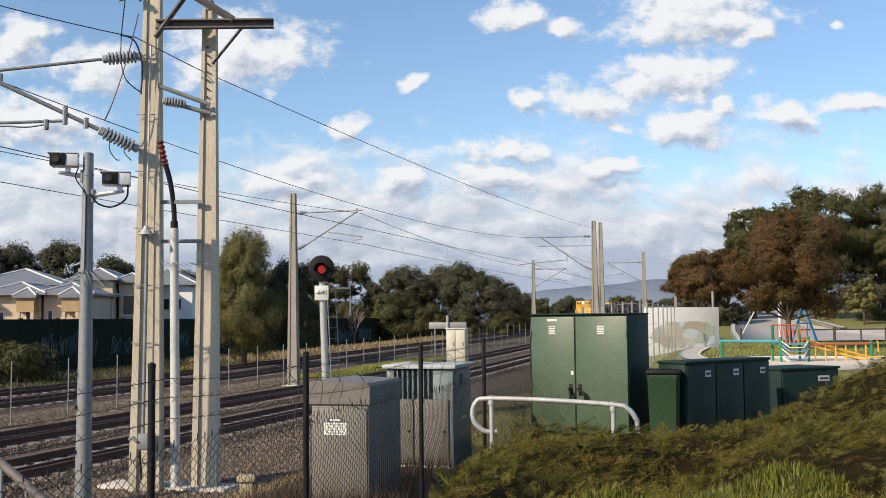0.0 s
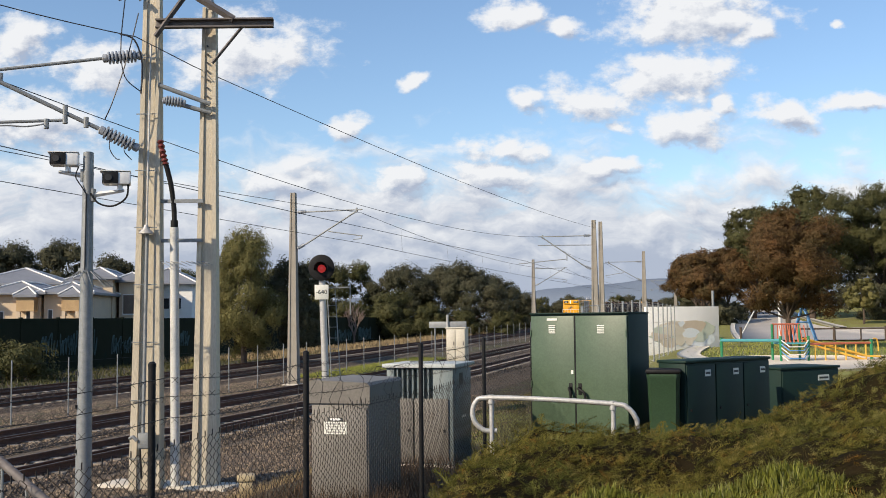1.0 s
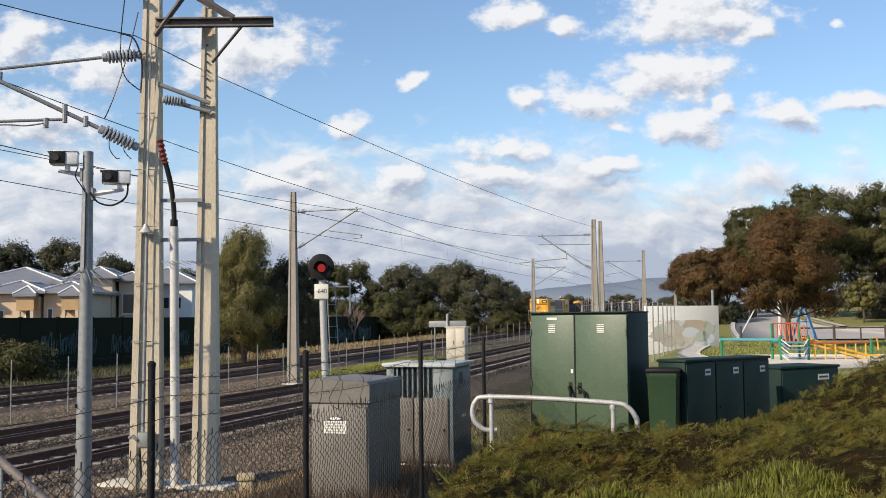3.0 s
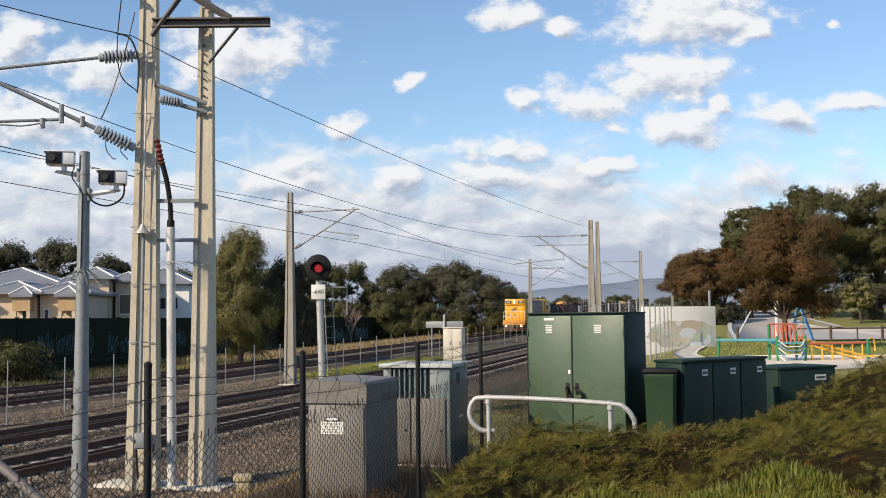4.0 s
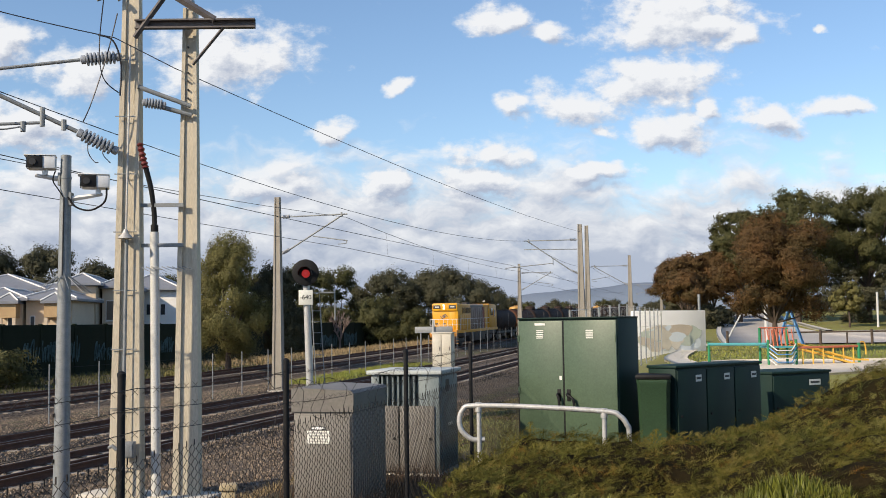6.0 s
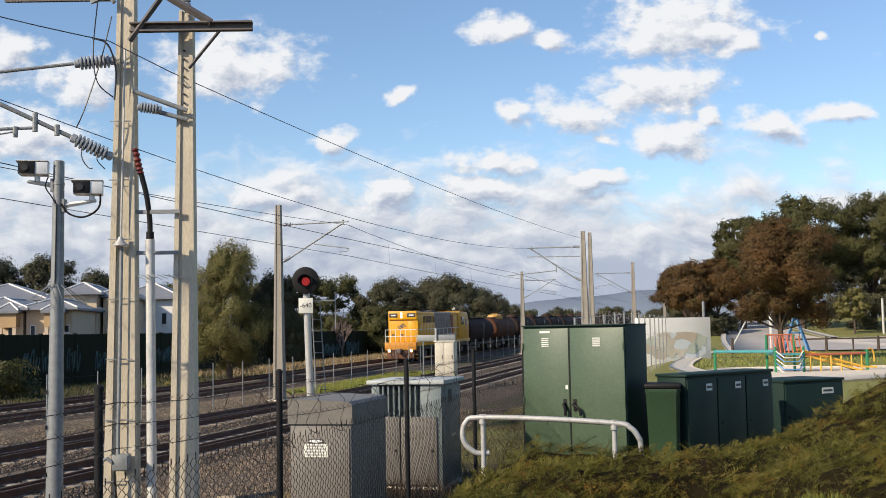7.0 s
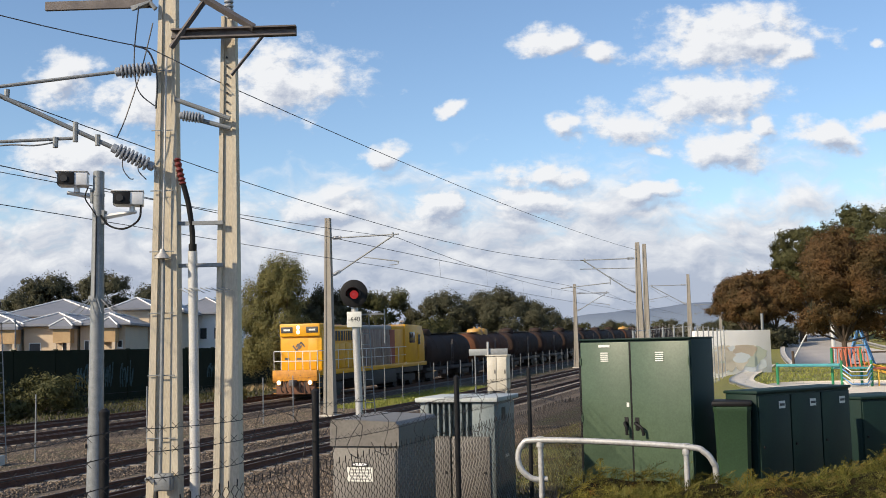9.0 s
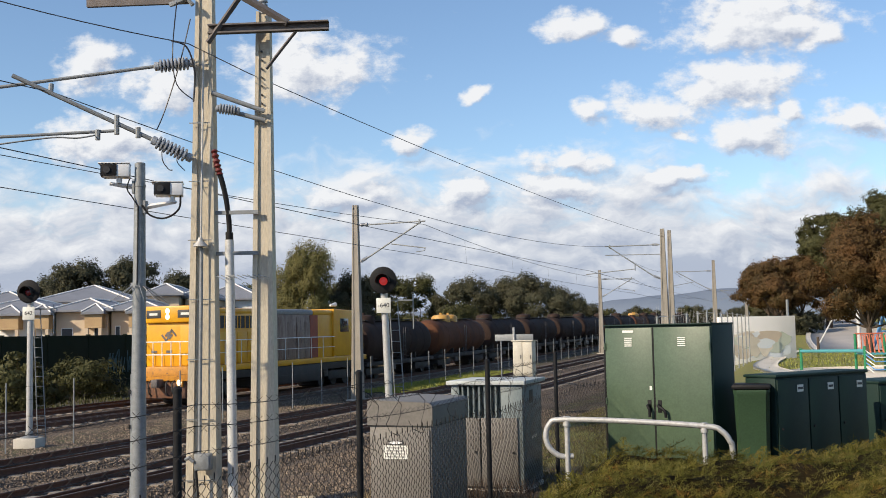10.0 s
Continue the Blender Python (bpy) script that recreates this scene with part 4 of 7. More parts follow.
def green_cabinet():
    g0 = 1.05
    t = thing("electrical_cabinet", along_pose(3.10, 16.45, g0, -19.5), "tall olive-green steel double-door electrical cabinet", "electrical cabinet")
    H = 3.30 - g0
    w, d = 1.70, 0.72
    part("plinth", box(bmesh.new(), -0.02, w + 0.02, -0.02, d + 0.02, -0.2, 0.09, 0.01), M_SLAB, t)
    # shaded side painted in: body and roof take a darker green than the doors
    part("body", box(bmesh.new(), 0.0, w, 0.0, d, 0.08, H, 0.012), M_DKGREEN, t, "green side panels, coloured darker as shade")
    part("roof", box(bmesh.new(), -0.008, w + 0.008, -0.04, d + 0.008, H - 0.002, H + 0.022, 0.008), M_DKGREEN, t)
    seam = 0.80
    for x0, x1 in ((0.015, seam - 0.012), (seam + 0.012, w - 0.015)):
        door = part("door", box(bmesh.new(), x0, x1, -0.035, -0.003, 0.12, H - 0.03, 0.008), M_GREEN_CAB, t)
        mid = (x0 + x1) / 2
        for k in range(5):
            z = H - 0.30 + 0.028 * k
            part("vent_slot", box(bmesh.new(), mid - 0.06, mid + 0.06, -0.042, -0.036, z, z + 0.015), M_PLATE, door, "pale louvre vent")
        left = x0 < 0.5
        hx = x1 - 0.07 if left else x0 + 0.07
        handle = part("handle", hose(bmesh.new(), bend([(hx, -0.04, 1.10), (hx, -0.10, 1.10), (hx + (0.10 if not left else 0.03), -0.11, 1.04), (hx + (0.12 if not left else 0.03), -0.10, 0.94)], 4), 0.022, 8), M_BLACK, door, "black swing handle")
        part("lock_plate", box(bmesh.new(), hx - 0.03, hx + 0.03, -0.045, -0.036, 1.0, 1.18, 0.003), M_BLACK, handle)
        for z in (0.35, 1.1, 1.9):
            ex = x0 + 0.005 if left else x1 - 0.005
            part("hinge", tube(bmesh.new(), (ex, -0.045, z), (ex, -0.045, z + 0.1), 0.014, n=8), M_GREEN_CAB, door)
        if left:
            part("label_plate", box(bmesh.new(), mid - 0.09, mid + 0.09, -0.041, -0.036, H - 0.10, H - 0.065), M_PLATE, door, "small white label")
            part("label_plate", box(bmesh.new(), x1 - 0.06, x1 - 0.02, -0.041, -0.036, 1.32, 1.38), M_PLATE, door)
    part("seam_strip", box(bmesh.new(), seam - 0.010, seam + 0.010, -0.03, -0.004, 0.12, H - 0.03), M_BLACK, t)
    return t


green_cabinet()


def grey_cabinet():
    g0 = 1.0
    t = thing("equipment_cabinet", along_pose(4.82, 11.42, g0), "pale grey steel equipment cabinet with sloping lid", "equipment cabinet")
    w, d, H = 0.74, 1.25, 1.25
    part("body", box(bmesh.new(), 0.01, w - 0.01, 0.01, d - 0.01, -0.2, H, 0.012), M_GREY_CAB, t)
    bm = bmesh.new()
    prism(bm, ((-0.01, H + 0.01), (w + 0.01, H + 0.01), (w + 0.01, H + 0.22), (w - 0.03, H + 0.255), (0.03, H + 0.285), (-0.01, H + 0.27)), -0.01, d + 0.01)
    part("lid", bm, M_GREY_CAB, t)
    part("door", box(bmesh.new(), 0.03, w - 0.03, -0.006, 0.008, 0.05, H - 0.03, 0.004), M_GREY_CAB, t)
    part("seam", box(bmesh.new(), 0.0, w, -0.002, d, H - 0.002, H + 0.012), M_DARK, t)
    lab = label_plate(t, 0.18, 0.46, -0.008, 0.90, 1.045, 4, "warning_plate", M_FAINT)
    part("header", box(bmesh.new(), 0.23, 0.41, -0.016, -0.012, 1.055, 1.095), M_INK, lab)
    part("oval", lathe(bmesh.new(), ((0.10, 0), (0.10, 0.002)), 20, pose(0.32, -0.017, 1.075, 90, 0, 0) @ Matrix.Diagonal((0.78, 0.15, 1, 1))), M_WHITE, lab)
    return t


grey_cabinet()


def transformer():
    g0 = 1.05
    t = thing("transformer_kiosk", along_pose(5.02, 14.82, g0), "grey-green pad-mounted transformer with cooling fins and flat lid", "transformer")
    w, d, H = 1.05, 1.10, 1.50
    part("plinth", box(bmesh.new(), 0.0, w, 0.0, d, -0.25, 0.05, 0.01), M_SLAB, t)
    part("tank", box(bmesh.new(), 0.10, w - 0.02, 0.12, d - 0.02, 0.05, H - 0.03, 0.01), M_TRANSF, t)
    part("lid", box(bmesh.new(), -0.04, w + 0.05, -0.05, d + 0.05, H - 0.03, H + 0.03, 0.012), M_TRANSF_TOP, t)
    part("corner_panel", box(bmesh.new(), 0.74, w, -0.0, 0.13, 0.05, H - 0.03, 0.008), M_TRANSF, t)
    part("corner_panel", box(bmesh.new(), 0.02, 0.14, -0.0, 0.13, 0.05, H - 0.03, 0.008), M_TRANSF, t)
    part("side_panel", box(bmesh.new(), w - 0.018, w + 0.004, 0.14, d - 0.04, 0.08, H - 0.06, 0.006), M_TRANSF, t, "blue-grey side door")
    for k in range(7):
        x = 0.19 + 0.08 * k
        part("fin", box(bmesh.new(), x - 0.012, x + 0.012, 0.0, 0.115, 0.95, H - 0.05), M_TRANSF, t)
    for x0, x1 in ((0.03, 0.44), (0.46, 0.98)):
        door = part("door", box(bmesh.new(), x0, x1, -0.03, -0.002, 0.08, 1.02, 0.006), M_GREY_CAB, t)
        part("lock", tube(bmesh.new(), (x1 - 0.06, -0.03, 0.55), (x1 - 0.06, -0.045, 0.55), 0.02, n=10), M_BLACK, door)
    part("red_label", box(bmesh.new(), 0.06, 0.12, -0.036, -0.031, 1.02 - 0.18, 1.02 - 0.06), M_PLAYRED, t)
    part("vent", box(bmesh.new(), w + 0.005, w + 0.008, 0.35, 0.55, H - 0.30, H - 0.12), M_DARK, t)
    part("label_plate", box(bmesh.new(), w + 0.005, w + 0.008, 0.48, 0.72, 0.70, 0.74), M_PLATE, t)
    return t


transformer()
v = along(10.8, 40.7)
t = thing("location_case", along_pose(11.15, 40.7, ground_height(v.x, v.y)), "rust-streaked cream signalling case on legs", "equipment cabinet")
part("body", box(bmesh.new(), 0, 0.78, 0, 0.5, 1.55, 2.86, 0.015), M_CREAM, t)
part("roof", box(bmesh.new(), -0.04, 0.82, -0.04, 0.54, 2.86, 2.91, 0.01), M_CREAM, t)
for x0, x1 in ((0.02, 0.37), (0.39, 0.76)):
    dr = part("door", box(bmesh.new(), x0, x1, -0.02, -0.001, 1.6, 2.82, 0.006), M_CREAM, t)
    part("handle", box(bmesh.new(), x1 - 0.08, x1 - 0.04, -0.035, -0.021, 2.2, 2.35), M_STEEL_BROWN, dr)
for x in (0.06, 0.72):
    for y in (0.06, 0.44):
        part("leg", box(bmesh.new(), x - 0.04, x + 0.04, y - 0.04, y + 0.04, -0.1, 1.56), M_GALV, t)
t = thing("board_sign", along_pose(12.9, 44.3, 0), "long narrow grey board on two steel posts", "sign")
part("board", box(bmesh.new(), 0, 1.66, 0, 0.04, 2.86, 3.13, 0.006), M_GALV, t)
part("post", tube(bmesh.new(), (0.25, 0.06, -0.1), (0.25, 0.06, 3.1), 0.03), M_GALV, t)
part("post", tube(bmesh.new(), (0.84, -0.05, -0.1), (0.84, -0.05, 3.42), 0.05), M_PIPE, t)


def low_cabinet(name, x, y, g0, yaw, w, d, H, label, sub=1, mats=M_DKGREEN):
    t = thing(name, pose(x, y, g0, 0, 0, yaw), label, "electrical cabinet", "dark green cabinets")
    part("body", box(bmesh.new(), 0, w, 0, d, -0.3, H - 0.03, 0.012), mats, t)
    part("lid", box(bmesh.new(), -0.02, w + 0.02, -0.03, d + 0.02, H - 0.03, H + 0.012, 0.012), mats, t)
    for k in range(sub):
        x0, x1 = 0.02 + (w - 0.02) * k / sub, (w - 0.02) * (k + 1) / sub
        dr = part("door", box(bmesh.new(), x0, x1 - 0.01, -0.022, -0.002, 0.05, H - 0.06, 0.006), mats, t)
        label_plate(dr, x0 + 0.62 * (x1 - x0), x0 + 0.82 * (x1 - x0), -0.023, H - 0.24, H - 0.14, 1)
        part("lock", tube(bmesh.new(), (x0 + 0.08, -0.022, H * 0.5), (x0 + 0.08, -0.04, H * 0.5), 0.02, n=8), M_BLACK, dr)
    return t


def wheelie_bin():
    t = thing("rubbish_bin", pose(3.33, 15.75, 1.12, 0, 0, -15), "dark green plastic wheelie bin with black lid", "rubbish bin")
    bm = bmesh.new()
    rings = []
    for z, w, d in ((0.0, 0.19, 0.2), (0.05, 0.2, 0.21), (1.2, 0.235, 0.26), (1.22, 0.245, 0.27), (1.27, 0.245, 0.27)):
        rings.append([bm.verts.new((w * a, d * b, z)) for a, b in ((-1, -0.8), (-0.8, -1), (0.8, -1), (1, -0.8), (1, 0.8), (0.8, 1), (-0.8, 1), (-1, 0.8))])
    for a, b in zip(rings, rings[1:]):
        for i in range(8):
            bm.faces.new((a[i], a[(i + 1) % 8], b[(i + 1) % 8], b[i]))
    bm.faces.new(rings[0][::-1])
    bm.faces.new(rings[-1])
    part("body", bm, M_BIN, t)
    part("lid", box(bmesh.new(), -0.26, 0.26, -0.29, 0.29, 1.275, 1.345, 0.03), M_BLACK, t)
    part("handle", tube(bmesh.new(), (-0.2, 0.32, 1.25), (0.2, 0.32, 1.25), 0.018), M_BLACK, t)
    for sx in (-0.2, 0.2):
        part("wheel", tube(bmesh.new(), (sx - 0.03, 0.24, 0.06), (sx + 0.03, 0.24, 0.06), 0.1, n=16), M_BLACK, t)


wheelie_bin()
low_cabinet("electrical_cabinet", 3.62, 15.62, 1.1, 40.5, 2.23, 0.5, 1.47, "long dark green steel cabinet behind the hedge with small labels", 3)
low_cabinet("electrical_cabinet", 5.78, 17.95, 1.15, 30, 1.45, 0.9, 1.19, "low dark green steel cabinet behind the hedge", 1)

# ---- pipe rail, chain-link fence ----
bm = bmesh.new()
rail = thing("pipe_barrier", pose(0, 0, 0), "low galvanised pipe barrier with rounded ends", "barrier")
zb = 2.42
pts = [along(2.33, 10.45, 2.08), along(2.45, 10.42, 2.08), along(2.55, 10.40, 2.16), along(2.58, 10.40, 2.27), along(2.54, 10.40, 2.38), along(2.42, 10.40, zb), along(1.8, 10.40, zb - 0.01), along(1.10, 10.40, zb - 0.05), along(0.97, 10.40, zb - 0.09), along(0.90, 10.41, zb - 0.18), along(0.88, 10.43, zb - 0.32), along(0.88, 10.43, 1.2)]
part("pipe", hose(bm, bend(pts, 5), 0.026, 12), M_PIPE, rail)
for p, zt in ((2.38, zb), (1.12, zb - 0.05)):
    part("upright", tube(bmesh.new(), along(p, 10.42, 1.1), along(p, 10.42, zt), 0.024, n=12), M_PIPE, rail)
    part("fitting", tube(bmesh.new(), along(p, 10.41, zt - 0.06), along(p, 10.41, zt + 0.03), 0.034, n=12), M_PIPE, rail)


def chain_fence():
    P = 3.40
    t = thing("chain_link_fence", pose(0, 0, 0), "black chain-link fence with barbed and razor wire on top", "fence")
    tops = 2.95
    for p, s in ((P + 0.16, 5.69), (P + 0.05, 8.01), (P - 0.12, 10.87), (P - 0.10, 13.98), (P - 0.08, 17.61), (P, 21.0), (P + 0.16, 2.6)):
        a = along(p, s)
        post = part("post", tube(bmesh.new(), (a.x, a.y, 0.7), (a.x, a.y, tops), 0.025, n=12), M_BLACK, t)
        part("cap", lathe(bmesh.new(), ((0.028, tops), (0.028, tops + 0.02), (0.012, tops + 0.035)), 12, Matrix.Translation((a.x, a.y, 0))), M_BLACK, post)
    # chain-link: interlocked zigzag wires
    pitch, rise = 0.052, 0.034
    verts, faces = [], []
    r = 0.0034
    levels = int(1.55 / rise)
    for k in range(int((19.5 - 2.6) / pitch)):
        s = 2.6 + k * pitch
        base = len(verts)
        for j in range(levels + 1):
            z = 2.44 - rise * j
            off = pitch * 0.52 * (1 if (j + k) % 2 else -1)
            dp = 0.14 * (1 - smooth(s, 5, 11)) - 0.08 * smooth(s, 8, 11)
            c = along(P + dp + 0.004 * (1 if (j + k) % 2 else -1) + 0.02 * math.sin(s * 1.3) * math.sin(j * 0.2), s + off, z + 0.012 * math.sin(s * 2.1) - 0.03 * (1 - smooth(s, 4.5, 7.5)))
            for i in range(3):
                an = 2.094 * i
                verts.append((c.x + r * math.cos(an), c.y + r * math.sin(an), c.z))
        for j in range(levels):
            for i in range(3):
                faces.append((base + 3 * j + i, base + 3 * j + (i + 1) % 3, base + 3 * j + 3 + (i + 1) % 3, base + 3 * j + 3 + i))
        # knuckle tip
        c = along(P + 0.14 * (1 - smooth(s, 5, 11)) - 0.08 * smooth(s, 8, 11), s, 2.452 + 0.012 * math.sin(s * 2.1) - 0.03 * (1 - smooth(s, 4.5, 7.5)))
        if k % 2 == 0:
            b2 = len(verts)
            for dz in (-0.02, 0.022):
                for i in range(3):
                    verts.append((c.x + 0.005 * math.cos(2.094 * i), c.y + 0.005 * math.sin(2.094 * i), c.z + dz))
            for i in range(3):
                faces.append((b2 + i, b2 + (i + 1) % 3, b2 + 3 + (i + 1) % 3, b2 + 3 + i))
    ob = new("wire_mesh", raw("wire_mesh", verts, faces, M_MESHWIRE))
    ob.parent = t
    tagged(ob, "diamond mesh of black wire", kind="stuff")
    for z in (2.62, 2.76, 2.88):
        pts = []
        for s0, s1 in ((2.6, 5.69), (5.69, 8.01), (8.01, 10.87), (10.87, 13.98), (13.98, 17.61)):
            q = sag(along(P + 0.05, s0, z), along(P + 0.05, s1, z), 0.04, 6)
            pts += q[:-1]
        part("barbed_wire", hose(bmesh.new(), pts, 0.0026, 4), M_MESHWIRE, t)
        bm = bmesh.new()
        for k in range(110):
            s = 2.8 + k * 0.13
            c = along(P + 0.05, s, z - 0.02)
            for q in ((0.02, 0.02), (-0.02, 0.02)):
                tube(bm, c - Vector((q[0], 0, q[1])), c + Vector((q[0], 0, q[1])), 0.0018, n=3, caps=False)
        tagged(part("barbed_strip", bm, M_MESHWIRE, t), kind="stuff")
    bm = bmesh.new()
    for s0, s1, turns, rad in ((7.3, 9.6, 4, 0.25), (10.0, 13.6, 6, 0.22), (14.3, 18.2, 6, 0.26)):
        pts = []
        for i in range(turns * 14):
            f = i / (turns * 14)
            an = 2 * math.pi * turns * f
            rr = rad * (1 + 0.25 * math.sin(5 * f + s0))
            pts.append(along(P + 0.10 + 0.5 * rr * math.cos(an), s0 + (s1 - s0) * f + 0.1 * math.sin(3 * an), 2.58 + rr * math.sin(an)))
        hose(bm, pts, 0.0030, 4)
    part("razor_coil", bm, M_MESHWIRE, t, "loose coils of razor wire")
    return t


chain_fence()
g = thing("stair_rail", pose(0, 0, 0), "grey sloping handrail with upright bars", "handrail")
part("top_rail", tube(bmesh.new(), (-3.0, 5.75, 2.78), (-1.5, 4.68, 1.98), 0.026, n=12), M_STEEL_BROWN, g)
for k in range(8):
    f = k / 8
    a = Vector((-3.0, 5.75, 2.78)).lerp(Vector((-1.5, 4.68, 1.98)), f)
    part("bar", tube(bmesh.new(), (a.x, a.y, 1.2), (a.x, a.y, a.z), 0.009, n=8), M_GALV, g)

# slab, small yellow box, kerb
mesh_thing("concrete_slab", box(bmesh.new(), -1.6, 1.15, -0.45, 0.35, -0.25, 0.06, 0.02), M_SLAB, "pale concrete footing slab in the ballast", "slab", along_pose(10.6, 18.75, 0))
t = thing("ground_box", pose(-3.79, 20.2, -0.10, 0, 0, 8), "small sun-faded yellow box on the ground", "junction box")
part("body", box(bmesh.new(), -0.13, 0.13, -0.12, 0.12, -0.1, 0.30, 0.02), M_FADED_YELLOW, t)
part("lid", box(bmesh.new(), -0.17, 0.17, -0.16, 0.16, 0.30, 0.42, 0.03), M_FADED_YELLOW, t)


def post_fence():
    t = thing("lineside_fence", pose(0, 0, 0), "thin galvanised post-and-wire fence between the tracks", "fence")
    post_me = finish(tube(bmesh.new(), (0, 0, -0.1), (0, 0, 2.0), 0.024, 0.024, 6), M_GALV)
    for k in range(40):
        v = along(22.5, 14 + 3.05 * k, 0.05 + grade(14 + 3.05 * k))
        ob = new("post", post_me)
        ob.parent, ob.matrix_basis = t, Matrix.Translation(v)
    for z in (0.5, 1.0, 1.5, 1.9):
        part("wire", hose(bmesh.new(), [along(22.5, q, z + grade(q)) for q in range(14, 135, 12)], 0.004, 3), M_WIRE, t)


post_fence()

# ---- train ----


def bogie(parent, y, wheels=(-1.0, 1.0)):
    b = part("bogie", box(bmesh.new(), -1.0, 1.0, y - 1.5, y + 1.5, 0.45, 0.75, 0.03), M_UNDER, parent)
    for sx in (-1, 1):
        part("side_frame", box(bmesh.new(), sx * 0.95 - 0.06, sx * 0.95 + 0.06, y - 1.45, y + 1.45, 0.32, 0.68, 0.03), M_UNDER, b)
    for wy in wheels:
        part("wheelset", tube(bmesh.new(), (-0.62, y + wy, 0.46), (0.62, y + wy, 0.46), 0.46, n=20), M_UNDER, b)


def locomotive():
    t = thing("locomotive", pose(0, 0, 0), "yellow diesel freight locomotive running long hood first", "locomotive")
    L = 19.6
    # underframe, deck and tank
    part("deck", box(bmesh.new(), -1.35, 1.35, 0.35, L - 0.3, 1.18, 1.42, 0.02), M_YELLOW, t, "yellow walkway edge")
    part("fuel_tank", box(bmesh.new(), -1.28, 1.28, 6.2, 13.2, 0.35, 1.17, 0.12), M_UNDER, t)
    part("side_sill", box(bmesh.new(), -1.22, 1.22, 0.9, L - 0.8, 0.85, 1.18, 0.02), M_UNDER, t)
    for y in (3.2, L - 3.4):
        bogie(t, y, (-1.6, 0.0, 1.6))
        part("sand_box", box(bmesh.new(), -1.2, 1.2, y - 2.4, y - 1.9, 0.5, 1.15, 0.04), M_UNDER, t)
    # front end
    part("buffer_beam", box(bmesh.new(), -1.36, 1.36, 0.12, 0.40, 0.92, 1.46, 0.03), M_ORANGE, t, "dirty orange buffer beam")
    part("pilot", box(bmesh.new(), -1.18, 1.18, 0.20, 0.40, 0.28, 0.92, 0.05), M_GRIME, t, "grimy rust-brown pilot plate")
    part("coupler", box(bmesh.new(), -0.16, 0.16, -0.35, 0.3, 0.70, 1.0, 0.05), M_STEEL_BROWN, t)
    for x in (-0.75, -0.45, 0.4, 0.7):
        part("air_hose", hose(bmesh.new(), bend([(x, 0.14, 0.95), (x, -0.06, 0.8), (x + 0.04, -0.08, 0.5), (x + 0.1, 0.05, 0.38)], 4), 0.03, 6), M_UNDER, t)
    for x in (-0.95, 0.95):
        part("ditch_light", lathe(bmesh.new(), ((0.11, 0), (0.11, 0.02), (0.05, 0.04)), 16, pose(x, 0.10, 0.86, 90, 0, 0)), M_HEADLIGHT, t, "glowing ditch light")
        part("light_case", box(bmesh.new(), x - 0.15, x + 0.15, 0.11, 0.24, 0.72, 1.0, 0.02), M_ORANGE, t)
    # long hood with raised headlight box at the front
    hood = part("hood_nose", box(bmesh.new(), -1.30, 1.30, 1.0, 6.4, 1.42, 3.46, 0.10), M_YELLOW, t)
    for y0, y1, mm in ((1.02, 6.4, M_YELLOW), (6.41, 12.4, M_GALV), (12.41, 14.9, M_YELLOW)):
        part("hood_roof", box(bmesh.new(), -1.28, 1.28, y0, y1, 3.40, 3.66, 0.10), mm, t)
    part("number_box", box(bmesh.new(), -1.24, 1.24, 0.84, 2.0, 3.10, 3.74, 0.06), M_YELLOW, hood)
    for x in (-0.78, 0.78):
        nb = part("number_panel", box(bmesh.new(), x - 0.36, x + 0.36, 0.822, 0.836, 3.28, 3.58, 0.004), M_INK, hood, "dark number panel")
        part("bar", box(bmesh.new(), x - 0.20, x + 0.20, 0.814, 0.820, 3.385, 3.475), M_PLATE, nb)
    for z in (3.32, 3.54):
        part("headlight", lathe(bmesh.new(), ((0.105, 0), (0.105, 0.02), (0.05, 0.04)), 16, pose(-0.08, 0.83, z, 90, 0, 0)), M_HEADLIGHT, hood, "glowing headlight")
    lm = pose(-0.12, 0.985, 2.62, 90, 0, 0)
    bm = bmesh.new()
    for dx, rot in ((-0.14, 0), (0.14, 180)):
        mm = lm @ pose(dx, 0, 0, 0, 0, 45 + rot)
        box(bm, -0.18, 0.18, -0.18, -0.10, 0, 0.006, 0, mm)
        box(bm, -0.18, -0.10, -0.18, 0.18, 0, 0.006, 0, mm)
        box(bm, -0.05, 0.18, -0.04, 0.04, 0, 0.006, 0, mm)
    part("emblem", bm, M_STEEL_BROWN, hood, "dark angular emblem")
    part("nose_door", box(bmesh.new(), 0.45, 1.05, 0.975, 0.995, 1.5, 3.0, 0.006), M_YELLOW, hood)
    for k in range(3):
        part("vent", box(bmesh.new(), -1.0 + 0.75 * k, -0.72 + 0.75 * k, 0.978, 0.994, 1.95, 2.05), M_STEEL_BROWN, hood)
    part("radiator_hood", box(bmesh.new(), -1.24, 1.24, 6.42, 12.4, 1.42, 3.44, 0.05), M_LOCO_GREY, t, "soot-streaked grey engine panels")
    part("rear_hood", box(bmesh.new(), -1.24, 1.24, 12.42, 14.8, 1.42, 3.44, 0.05), M_YELLOW, t)
    for side in (-1, 1):
        x = side * 1.305
        for k in range(2):
            y = 2.6 + 1.85 * k
            gr = part("grille", box(bmesh.new(), min(x, x + side * 0.02), max(x, x + side * 0.02), y, y + 1.7, 2.85, 3.35), M_DARK, hood, "dark louvred grille")
            for j in range(4):
                yy = y + 0.12 + 0.42 * j
                part("slat", box(bmesh.new(), min(x + side * 0.02, x + side * 0.04), max(x + side * 0.02, x + side * 0.04), yy, yy + 0.06, 2.85, 3.35), M_YELLOW, gr)
